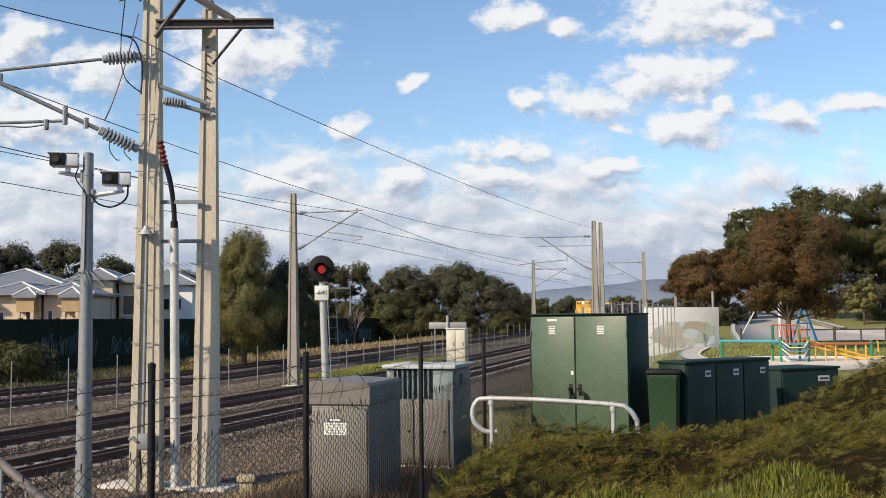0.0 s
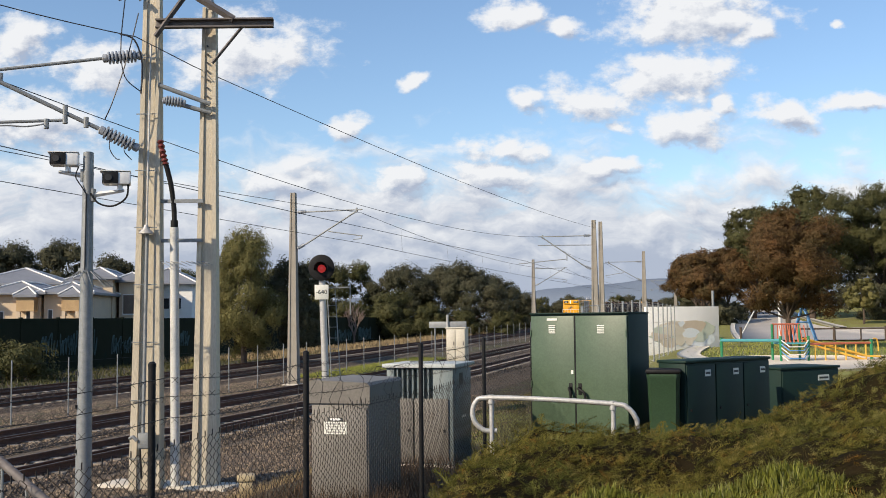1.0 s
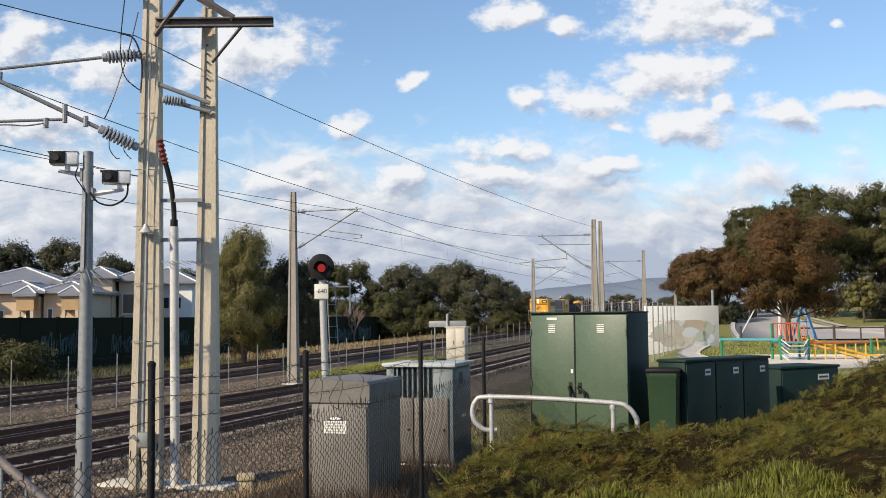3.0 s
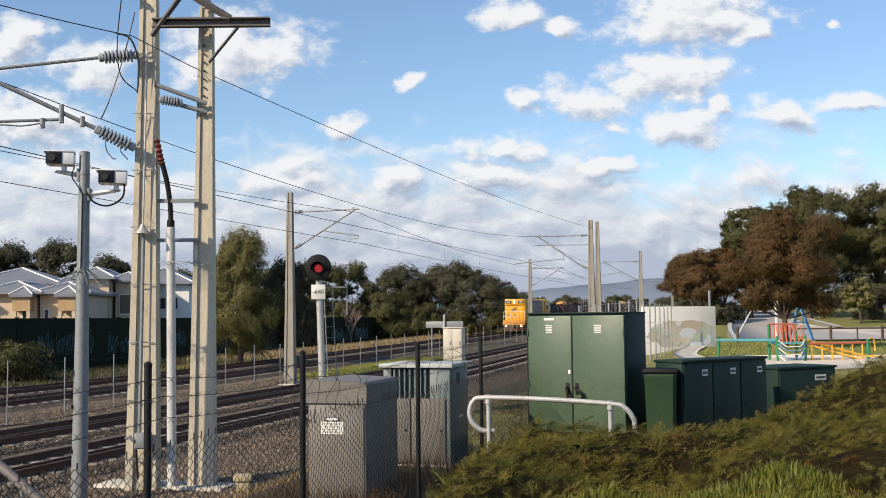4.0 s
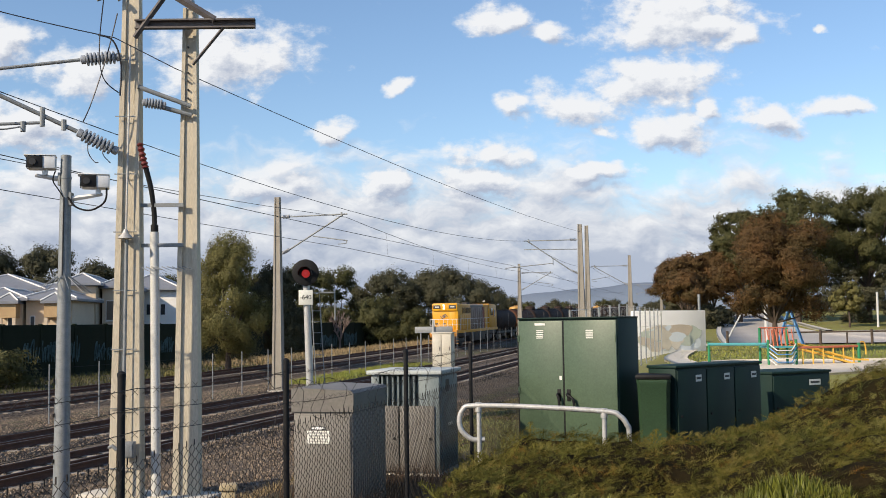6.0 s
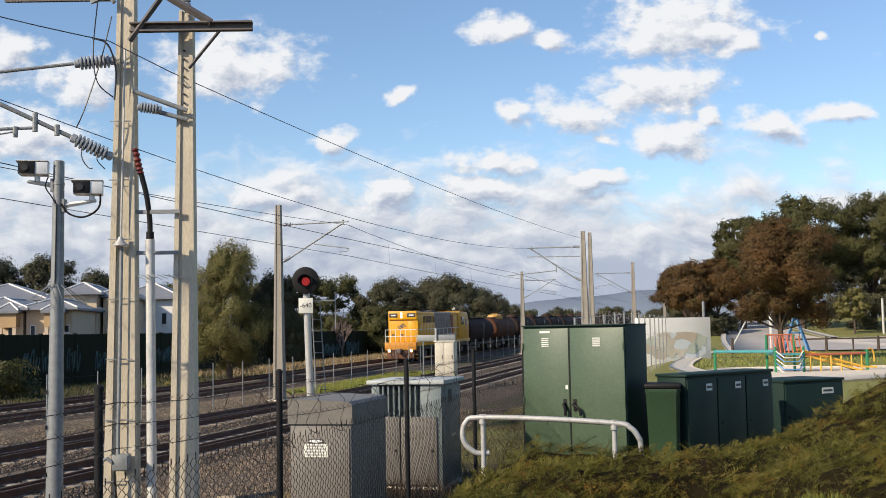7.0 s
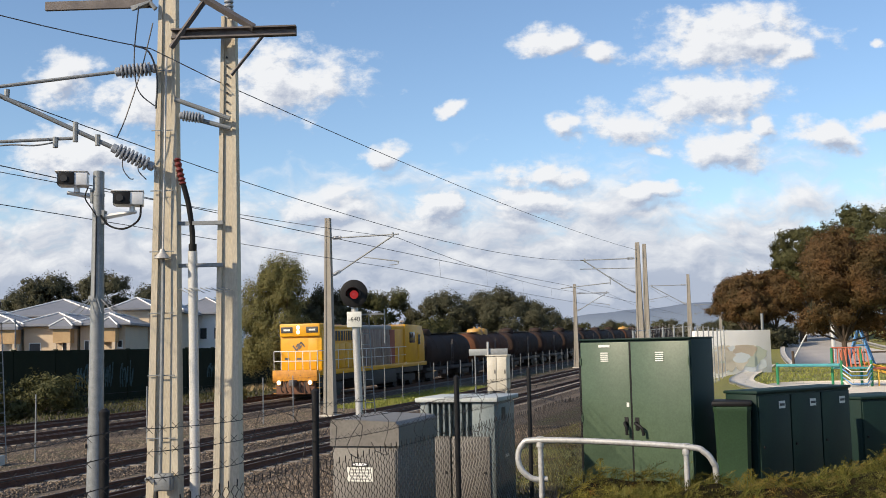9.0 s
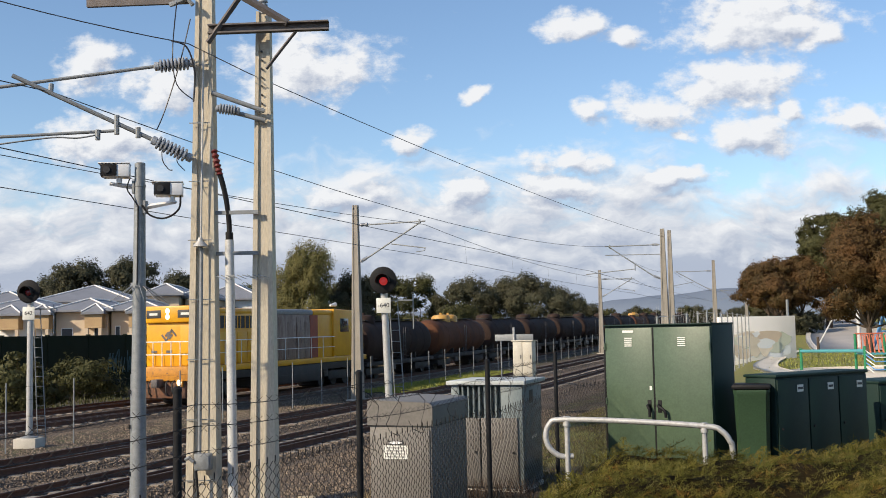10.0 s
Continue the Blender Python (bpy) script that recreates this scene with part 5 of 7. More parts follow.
        for k in range(5):
            y = 1.5 + 0.95 * k
            part("hood_door", box(bmesh.new(), min(x, x + side * 0.015), max(x, x + side * 0.015), y, y + 0.88, 1.5, 2.7, 0.005), M_YELLOW, hood)
        xs = side * 1.245
        for k in range(6):
            y = 6.6 + 0.96 * k
            part("engine_door", box(bmesh.new(), min(xs, xs + side * 0.02), max(xs, xs + side * 0.02), y, y + 0.88, 1.5, 3.1 if k % 2 else 3.3, 0.006), M_LOCO_GREY, t)
        part("chevron", prism(bmesh.new(), ((min(xs, xs + side * 0.03), 1.45), (max(xs, xs + side * 0.03), 1.45), (max(xs, xs + side * 0.03), 3.4), (min(xs, xs + side * 0.03), 3.4)), 12.0, 12.9), M_RUST, t, "faded red diagonal band")
        # walkway rail
        xr = side * 1.33
        part("handrail", tube(bmesh.new(), (xr, 0.3, 2.38), (xr, 15.0, 2.38), 0.022, n=6), M_TRIM, t)
        part("handrail", tube(bmesh.new(), (xr, 0.3, 1.9), (xr, 15.0, 1.9), 0.015, n=6), M_TRIM, t)
        for k in range(11):
            y = 0.3 + 1.46 * k
            part("stanchion", tube(bmesh.new(), (xr, y, 1.42), (xr, y, 2.38), 0.018, n=6), M_TRIM, t)
        for k in range(4):
            part("step", box(bmesh.new(), side * 1.30 - 0.12, side * 1.30 + 0.12, 0.35, 0.62, 0.3 + 0.27 * k, 0.33 + 0.27 * k), M_ORANGE, t)
    for z in (1.9, 2.38):
        part("end_rail", tube(bmesh.new(), (-1.33, 0.28, z), (1.33, 0.28, z), 0.022, n=6), M_TRIM, t)
    for k in range(7):
        x = -1.33 + 0.443 * k
        part("stanchion", tube(bmesh.new(), (x, 0.28, 1.42), (x, 0.28, 2.38), 0.02, n=6), M_TRIM, t)
    # cab at the rear end
    cab = part("cab", bmesh_cab(), M_YELLOW, t, "yellow cab with sloping roof corner")
    for side in (-1, 1):
        x = side * 1.36
        for y0, y1, z0, z1 in ((15.6, 16.7, 2.6, 3.25), (17.3, 17.9, 1.6, 3.2)):
            w = part("window" if z0 > 2 else "cab_door", box(bmesh.new(), min(x, x + side * 0.02), max(x, x + side * 0.02), y0, y1, z0, z1, 0.004), M_GLASS if z0 > 2 else M_YELLOW, cab)
            if z0 < 2:
                part("door_window", box(bmesh.new(), min(x + side * 0.02, x + side * 0.03), max(x + side * 0.02, x + side * 0.03), y0 + 0.08, y1 - 0.08, 2.5, 3.1), M_GLASS, w)
        part("rear_window", box(bmesh.new(), side * 0.2, side * 1.0, 18.91, 18.93, 2.5, 3.1), M_GLASS, cab) if side > 0 else part("rear_window", box(bmesh.new(), -1.0, -0.2, 18.91, 18.93, 2.5, 3.1), M_GLASS, cab)
    # roof fittings
    part("exhaust", box(bmesh.new(), -0.3, 0.3, 9.2, 10.2, 3.64, 3.85, 0.05), M_UNDER, t)
    part("horn", tube(bmesh.new(), (0.3, 16.6, 3.92), (0.3, 17.3, 3.98), 0.05, 0.11, 10), M_TRIM, t)
    for k in range(3):
        part("fan_cover", tube(bmesh.new(), (0, 2.9 + 1.3 * k, 3.64), (0, 2.9 + 1.3 * k, 3.74), 0.55, n=20), M_STEEL_BROWN, t)
    return t


def bmesh_cab():
    bm = bmesh.new()
    out = ((14.82, 1.42), (18.9, 1.42), (18.9, 2.9), (18.35, 3.64), (14.82, 3.72))
    a = [bm.verts.new((-1.35, y, z)) for y, z in out]
    b = [bm.verts.new((1.35, y, z)) for y, z in out]
    for i in range(5):
        bm.faces.new((a[i], a[(i + 1) % 5], b[(i + 1) % 5], b[i]))
    bm.faces.new(a[::-1])
    bm.faces.new(b)
    bmesh.ops.bevel(bm, geom=list(bm.edges), offset=0.07, segments=2, profile=0.5, affect="EDGES")
    return bm


def tank_wagon(material, dome_material, label, y_dome=6.2):
    t = thing("tank_wagon", pose(0, 0, 0), label, "tank wagon", "tank wagons of the train")
    L = 12.6
    prof = [(0.05, 0.4), (0.75, 0.45), (1.15, 0.62), (1.30, 0.95), (1.33, 1.3)] + [(1.33, 1.3 + (L - 2.6) * k / 6) for k in range(1, 7)] + [(1.30, L - 0.95), (1.15, L - 0.62), (0.75, L - 0.45), (0.05, L - 0.4)]
    part("tank", lathe(bmesh.new(), prof, 28, pose(0, 0, 2.32, -90, 0, 0)), material, t)
    for k in range(4):
        y = 2.4 + 2.6 * k
        part("tank_band", tube(bmesh.new(), (0, y, 2.32), (0, y + 0.10, 2.32), 1.345, n=28), material, t)
    for y in ((y_dome - 0.85, y_dome + 0.85) if dome_material is M_DOME else (y_dome,)):
        part("dome", lathe(bmesh.new(), ((0.72, 3.45), (0.72, 3.82), (0.62, 3.98), (0.3, 4.05)), 20, Matrix.Translation((0, y, 0))), dome_material, t, "rounded filling dome")
        part("valve", tube(bmesh.new(), (0, y, 4.03), (0, y, 4.18), 0.1, n=10), dome_material, t)
    part("walkway", box(bmesh.new(), -0.5, 0.5, 1.6, L - 1.6, 3.68, 3.72), M_UNDER, t)
    part("underframe", box(bmesh.new(), -1.2, 1.2, 0.2, L - 0.2, 0.85, 1.10, 0.02), M_UNDER, t)
    for k in range(5):
        y = 1.2 + 2.55 * k
        part("saddle", box(bmesh.new(), -1.15, 1.15, y - 0.1, y + 0.1, 1.08, 1.5), M_UNDER, t)
    for sx in (-1, 1):
        lad = part("ladder", tube(bmesh.new(), (sx * 1.38, 6.0, 1.0), (sx * 1.38, 6.0, 3.2), 0.02, n=6), M_STEEL_BROWN, t)
        part("stile", tube(bmesh.new(), (sx * 1.38, 6.4, 1.0), (sx * 1.38, 6.4, 3.2), 0.02, n=6), M_STEEL_BROWN, lad)
        for k in range(7):
            part("rung", tube(bmesh.new(), (sx * 1.38, 6.0, 1.1 + 0.3 * k), (sx * 1.38, 6.4, 1.1 + 0.3 * k), 0.014, n=6), M_STEEL_BROWN, lad)
        part("brake_gear", box(bmesh.new(), sx * 1.0 - 0.1, sx * 1.0 + 0.1, 4.4, 5.3, 0.5, 0.86, 0.03), M_STEEL_BROWN, t)
    for y in (2.0, L - 2.0):
        bogie(t, y)
    for y in (-0.1, L + 0.1):
        part("coupler", box(bmesh.new(), -0.14, 0.14, y - 0.35, y + 0.35, 0.75, 1.02, 0.04), M_UNDER, t)
    return t


LOCO = locomotive()
LOCO.scale = (1.03, 1.03, 1.17)
first = tank_wagon(M_TANK, M_TANK, "soot-dark brown tank wagon of a freight train", 2.6)
second = tank_wagon(M_TANK_RED, M_DOME, "rust-red tank wagon with ochre domes", 5.2)
WAGONS = [first, second]
for k in range(12):
    WAGONS.append(copy_thing(second if k == 6 else first, pose(0, 0, 0)))
for w in WAGONS[2:]:
    w.matrix_world = pose(0, 0, 0)

# ---- noise wall and houses ----
wall = thing("wall_noise", along_pose(45.2, 0, 0), "dark green concrete lineside wall with faded graffiti", "wall", kind="structure")
panel_mesh = finish(box(bmesh.new(), -0.06, 0.06, 0.02, 3.96, -0.2, 3.55, 0.02), M_NOISEWALL)
for k in range(50):
    ob = new("panel", panel_mesh)
    ob.parent, ob.matrix_basis = wall, pose(0, -20 + 4 * k, 0)
post_mesh = finish(box(bmesh.new(), -0.12, 0.12, -0.1, 0.1, -0.2, 3.62, 0.01), M_NOISEWALL)
for k in range(51):
    ob = new("post", post_mesh)
    ob.parent, ob.matrix_basis = wall, pose(0, -20 + 4 * k, 0)
rnd = random.Random(11)
for y0, w, z0, h in ((62.0, 4.2, 1.0, 1.7), (67.0, 1.6, 0.9, 1.9), (70.5, 3.5, 0.9, 1.4), (79, 3.5, 1.2, 1.3), (116, 6, 0.8, 1.5), (124, 5, 0.8, 1.6)):
    bm = bmesh.new()
    for k in range(int(w / 0.32)):
        y = y0 + 0.32 * k
        hh = h * rnd.uniform(0.6, 1.0)
        hose(bm, bend([(0.075, y, z0), (0.075, y + rnd.uniform(-0.1, 0.2), z0 + hh * 0.6), (0.075, y + 0.26, z0 + hh), (0.075, y + 0.2, z0 + 0.1 + rnd.uniform(0, 0.5))], 4), 0.055, 4)
    part("graffiti", bm, M_GRAF, wall, "faded teal spray-paint scrawl")


def hip_roof(bm, w, d, z, rise, over=0.5, ridge=0.35):
    """A hipped roof over w by d, with eaves."""
    x0, x1, y0, y1 = -over, w + over, -over, d + over
    if w >= d:
        r0, r1 = Vector((d * 0.5, d / 2, z + rise)), Vector((w - d * 0.5, d / 2, z + rise))
    else:
        r0, r1 = Vector((w / 2, w * 0.5, z + rise)), Vector((w / 2, d - w * 0.5, z + rise))
    lo = [bm.verts.new(c) for c in ((x0, y0, z), (x1, y0, z), (x1, y1, z), (x0, y1, z))]
    dn = [bm.verts.new((v.co.x, v.co.y, z - 0.18)) for v in lo]
    a, b = bm.verts.new(r0), bm.verts.new(r1)
    if w >= d:
        fs = ((lo[0], lo[1], b, a), (lo[1], lo[2], b), (lo[2], lo[3], a, b), (lo[3], lo[0], a))
    else:
        fs = ((lo[0], lo[1], a), (lo[1], lo[2], b, a), (lo[2], lo[3], b), (lo[3], lo[0], a, b))
    for f in fs:
        bm.faces.new(f)
    for i in range(4):
        bm.faces.new((dn[i], dn[(i + 1) % 4], lo[(i + 1) % 4], lo[i]))
    bm.faces.new(dn[::-1])
    return r0, r1, [v.co.copy() for v in lo]


def house(m, w, d, h, rise, wall_mat, label, windows, door=None, gables=(), low=None):
    t = thing("house", m, label, "house", "houses behind the wall")
    part("wall", box(bmesh.new(), 0, w, 0, d, -0.3, h), wall_mat, t)
    bm = bmesh.new()
    r0, r1, lo = hip_roof(bm, w, d, h + 0.18, rise)
    roof = part("roof", bm, M_ROOF, t, "grey steel hipped roof", smooth_angle=0.1)
    ends = ((lo[0], r0), (lo[1], r1 if w >= d else r0), (lo[2], r1), (lo[3], r0 if w >= d else r1), (r0, r1))
    for a, b in ends:
        up = Vector((0, 0, 0.05))
        part("ridge_cap", hose(bmesh.new(), [a + up, b + up], 0.065, 5), M_TRIM, roof, "pale ridge capping")
    part("gutter", box(bmesh.new(), -0.55, w + 0.55, -0.60, -0.505, h + 0.04, h + 0.14), M_ROOF, roof)
    for x0, x1, z0, z1 in windows:
        wd = part("window", box(bmesh.new(), x0, x1, -0.03, 0.02, z0, z1), M_TRIM, t)
        part("pane", box(bmesh.new(), x0 + 0.06, x1 - 0.06, -0.045, -0.032, z0 + 0.06, z1 - 0.06), M_GLASS if z1 - z0 < 1.5 else M_SHUT, wd)
        part("sill", box(bmesh.new(), x0 - 0.05, x1 + 0.05, -0.09, 0.0, z0 - 0.07, z0 - 0.004), M_TRIM, wd)
    if door:
        dr = part("door", box(bmesh.new(), door, door + 0.95, -0.03, 0.02, 3.0 if h > 6 else 0.4, 5.0 if h > 6 else 2.5), M_SHUT, t)
    for gx, gw in gables:
        g = part("brick_bay", box(bmesh.new(), gx, gx + gw, -1.0, -0.004, h - 1.25, h - 0.03), M_BRICK, t, "honey-coloured brick bay over a porch")
        for px in (gx + 0.02, gx + gw - 0.27):
            part("pillar", box(bmesh.new(), px, px + 0.25, -0.98, -0.74, -0.3, h - 1.26), M_HOUSE, g)
        bm = bmesh.new()
        r0, r1, lo = hip_roof(bm, gw, 2.6, h - 0.02, 0.62, 0.22)
        for q in bm.verts:
            q.co += Vector((gx, -1.0, 0))
        gr = part("bay_roof", bm, M_ROOF, g, smooth_angle=0.1)
        off = Vector((gx, -1.0, 0.04))
        for a, b in ((lo[0], r0), (lo[1], r1 if gw >= 2.6 else r0)):
            part("ridge_cap", hose(bmesh.new(), [a + off, b + off], 0.07, 4), M_TRIM, gr)
    return t


FRONT = "cream rendered townhouse with grey roof and brick gable bays"
house(pose(-47.2, 81.0, 0, 0, 0, 4), 5.6, 9, 5.40, 0.95, M_HOUSE, FRONT, ((0.5, 1.5, 3.3, 4.2), (3.9, 4.5, 3.4, 4.3)), 2.9, ((1.7, 1.9),))
house(pose(-41.3, 81.4, 0, 0, 0, 4), 6.2, 9, 5.40, 1.05, M_HOUSE_W, FRONT, ((0.9, 2.1, 3.3, 4.1), (4.3, 4.8, 3.4, 4.3)), 3.0, ((2.2, 1.8), (5.0, 1.3)))
house(pose(-34.8, 81.9, 0, 0, 0, 4), 4.0, 9, 5.40, 0.9, M_HOUSE, FRONT, ((0.4, 1.3, 3.4, 4.2), (2.9, 3.3, 3.5, 4.3)), 1.7, ((2.5, 1.3),))
house(pose(-30.6, 82.3, 0, 0, 0, 4), 3.4, 8, 5.40, 0.8, M_HOUSE, FRONT, ((0.3, 0.7, 3.5, 4.3), (2.8, 3.2, 3.7, 4.3)), 0.9, ((1.6, 1.3),))
house(pose(-30.2, 89.5, 0, 0, 0, 6), 2.6, 9, 6.8, 0.9, M_HOUSE, "two-storey cream rendered townhouse with tall window", ((1.3, 2.1, 4.0, 5.6), (1.3, 2.1, 2.2, 3.6)))
house(pose(-27.5, 91.2, 0, 0, 0, 6), 1.9, 9, 6.6, 0.7, M_HOUSE, "narrow cream townhouse with stacked dark balconies", ((0.3, 1.6, 3.9, 5.6), (0.3, 1.6, 2.0, 3.6)))
house(pose(-29.0, 101, 0, 0, 0, 4), 5.4, 9, 6.7, 1.5, M_HOUSE_W, "two-storey white rendered townhouse with grey roof", ((2.6, 3.3, 4.4, 5.5), (3.9, 4.4, 4.4, 5.5), (2.6, 3.3, 2.4, 3.6), (3.9, 4.4, 2.4, 3.6)))
for x, y, w, h, rise in ((-57.5, 92, 7.5, 6.4, 1.4), (-48.6, 93, 6.8, 6.3, 1.3), (-40.6, 92, 7.4, 6.5, 1.45), (-35.0, 99, 5.4, 6.8, 1.3)):
    house(pose(x, y, 0, 0, 0, 6), w, 9, h, rise, M_HOUSE, "cream rendered house with hipped grey steel roof", ((2, 3, h - 1.7, h - 0.7),))
house(pose(-24.0, 140, 0, 0, 0, 5), 11, 8, 2.6, 1.5, M_BRICK, "low brick house with a brown roof among trees", ((2, 3.2, 1.2, 2.2), (7, 8.2, 1.2, 2.2)))

# ---- trees ----


def leaf_cloud(rng, centres, radii, count, size, droop=0.0, flat=0.75, elong=2.2):
    """Leaf blades on twigs, the twigs on rounded clumps with flatter undersides; blades face outwards."""
    centres, radii = np.asarray(centres, float), np.asarray(radii, float)
    wts = radii ** 2
    groups = max(40, count // 26)
    gp = rng.choice(len(centres), groups, p=wts / wts.sum())
    d = rng.normal(size=(groups, 3))
    d /= np.linalg.norm(d, axis=1)[:, None]
    d[:, 2] = np.where(d[:, 2] < 0, 0.7 * d[:, 2], d[:, 2])
    rr = rng.uniform(0.30, 1.0, groups) ** 0.5 * rng.uniform(0.85, 1.18, groups)
    twigs = centres[gp] + d * (radii[gp] * rr)[:, None] * np.array([1, 1, flat])
    which = rng.integers(0, groups, count)
    spread = (radii[gp] * rng.uniform(0.09, 0.22, groups))[which][:, None]
    pos = twigs[which] + rng.normal(size=(count, 3)) * spread * np.array([1, 1, 0.7 + 0.6 * droop])
    pos[:, 2] -= 0.6 * droop * spread[:, 0] * rng.uniform(0, 1.5, count)
    out = pos - centres[gp][which]
    out /= np.linalg.norm(out, axis=1)[:, None] + 1e-6
    middle = pos - centres.mean(axis=0)
    middle /= np.linalg.norm(middle, axis=1)[:, None] + 1e-6
    face = out + 0.5 * middle + rng.normal(size=(count, 3)) * 0.42
    face /= np.linalg.norm(face, axis=1)[:, None]
    ax = rng.normal(size=(count, 3))
    ax[:, 2] -= 1.5 * droop
    ax -= face * (ax * face).sum(axis=1)[:, None]
    ax /= np.linalg.norm(ax, axis=1)[:, None] + 1e-6
    side = np.cross(face, ax)
    sz = size * rng.uniform(0.6, 1.4, count)[:, None]
    a, b = pos - ax * sz * elong / 2, pos + ax * sz * elong / 2
    w = side * sz * 0.5
    nrm = face * sz * 0.12
    verts = np.stack([a, pos + w + nrm, b, pos - w + nrm], 1).reshape(-1, 3)
    faces = np.arange(count * 4).reshape(-1, 4)
    return verts, faces


def tree(name, m, seed, height, trunk_h, crown_w, leaf_mat, label, leaves=14000, leaf=0.10, clumps=26, trunk_r=0.2, droop=0.0, lean=0.0, crown_base=None, category="tree", group="", flat=0.75, clump=1.0):
    rng = np.random.default_rng(seed)
    t = thing(name, m, label, category, group)
    bm = bmesh.new()
    fork = Vector((lean * trunk_h, 0, trunk_h))
    hose(bm, bend([(0, 0, -0.3), (0.05, 0.03, trunk_h * 0.5), fork], 4), [trunk_r * (1.25 - 0.55 * i / 8) for i in range(9)], 9)
    base = trunk_h * 0.85 if crown_base is None else crown_base
    cen, rad = [], []
    for k in range(clumps):
        f = (k + 0.5) / clumps
        z = base + (height - base) * (0.06 + 0.86 * f)
        # rounded crown outline
        prof = math.sqrt(max(0.05, 1 - (2 * (f - 0.42)) ** 2 * 0.72))
        a = k * 2.399 + rng.uniform(-0.4, 0.4)
        r = crown_w / 2 * prof * rng.uniform(0.30, 0.92)
        z += 0.05 * (height - base) * rng.normal()
        cr = crown_w * rng.uniform(0.09, 0.22) * clump
        cen.append((lean * z + r * math.cos(a), r * math.sin(a), z))
        rad.append(cr)
    for c in cen[::3]:
        e = Vector(c)
        midp = fork.lerp(e, 0.5) + Vector((0, 0, -0.06 * (e - fork).length))
        hose(bm, bend([fork - Vector((0, 0, 0.1)), midp, e], 3), [trunk_r * (0.42 - 0.055 * i) for i in range(7)], 6)
    part("trunk", bm, M_BARK, t)
    v, f = leaf_cloud(rng, cen, rad, leaves, leaf, droop, flat)
    ob = new("crown", raw("crown", v, f, leaf_mat))
    ob.parent = t
    return t


tree("gum_tree", pose(-13.4, 72.0, 0.0), 3, 9.2, 2.2, 5.6, M_LEAF_OLIVE, "olive-green drooping gum tree beside the tracks", 80000, 0.06, 52, 0.2, 1.0, 0.0, 1.3, flat=1.1, clump=0.85)
tree("gum_tree", pose(-10.3, 75.0, 0.0), 13, 7.4, 1.8, 4.2, M_LEAF_DARK, "dark gum tree beside the green wall", 36000, 0.08, 28, 0.16, 0.8, 0.0, 1.0)
tree("autumn_tree", pose(18.1, 56.1, 1.45), 8, 7.1, 1.7, 6.0, M_LEAF_BROWN, "round-crowned tree with brown autumn leaves in the park", 95000, 0.052, 60, 0.17, 0.3, 0.02, 2.2, flat=1.0, clump=0.72)
for k, (x, y, g, h, w, sd, lb) in enumerate(((34.8, 101, 2.3, 13.2, 11.0, 21, M_LEAF_EUC), (41.5, 101, 2.4, 13.0, 10.5, 22, M_LEAF_EUC), (47.5, 110, 2.6, 12.5, 9.5, 23, M_LEAF_DARK), (53, 108, 2.6, 13.5, 10.5, 24, M_LEAF_EUC), (30.4, 105, 2.5, 11.4, 7.5, 25, M_LEAF_EUC))):
    tree("tall_gum_tree", pose(x, y, g), sd, h, 3.6, w, lb, "tall dark gum tree with patchy crown", 60000, 0.095, 44, 0.3, 0.3, 0.0, 4.4, clump=0.66, group="gum trees beyond the park")
for k, (x, y, g, h, w) in enumerate(((25.0, 103, 2.6, 6.2, 5.4), (27.6, 111, 2.9, 7.0, 5.6), (28.6, 121, 3.0, 7.2, 6.0), (31.0, 134, 3.6, 6.8, 7.0), (35.0, 150, 4.0, 7.2, 8), (23.5, 97, 2.4, 5.2, 4.6), (33.5, 142, 3.8, 7.5, 7.5), (27.6, 104, 2.7, 7.0, 5.6))):
    tree("street_tree", pose(x, y, g), 40 + k, h, 1.6, w, M_LEAF_BROWN, "brown-leaved street tree lining the road", 30000, 0.09, 28, 0.16, 0.2, 0.0, 2.5, clump=0.85, group="street trees")
for k, (x, y, g, h) in enumerate(((36.5, 93, 2.0, 4.5), (39.6, 88, 1.9, 4.2), (36.0, 108, 2.6, 5.5))):
    tree("young_tree", pose(x, y, g), 60 + k, h, 2.0, 2.8, M_LEAF_OLIVE, "slender young park tree", 4500, 0.14, 14, 0.09, 0.2, 0.0, 1.8, group="young park trees")
for k, (x, y, g, h, w) in enumerate(((41.5, 90, 1.9, 2.1, 4.5), (39.2, 99, 2.3, 5.6, 5.0), (43.5, 98, 2.3, 6.4, 5.5), (48.0, 97, 2.3, 5.2, 5.5), (45.5, 86, 1.9, 2.4, 4.0), (25.5, 97, 2.2, 2.2, 4.0), (30.3, 127, 3.5, 2.6, 5))):
    tree("round_bush", pose(x, y, g), 70 + k, h, 0.4, w, M_LEAF_DARK, "dense dark green garden bush", 12000, 0.09, 20, 0.06, 0.0, 0.0, 0.1, category="bush", group="garden bushes")

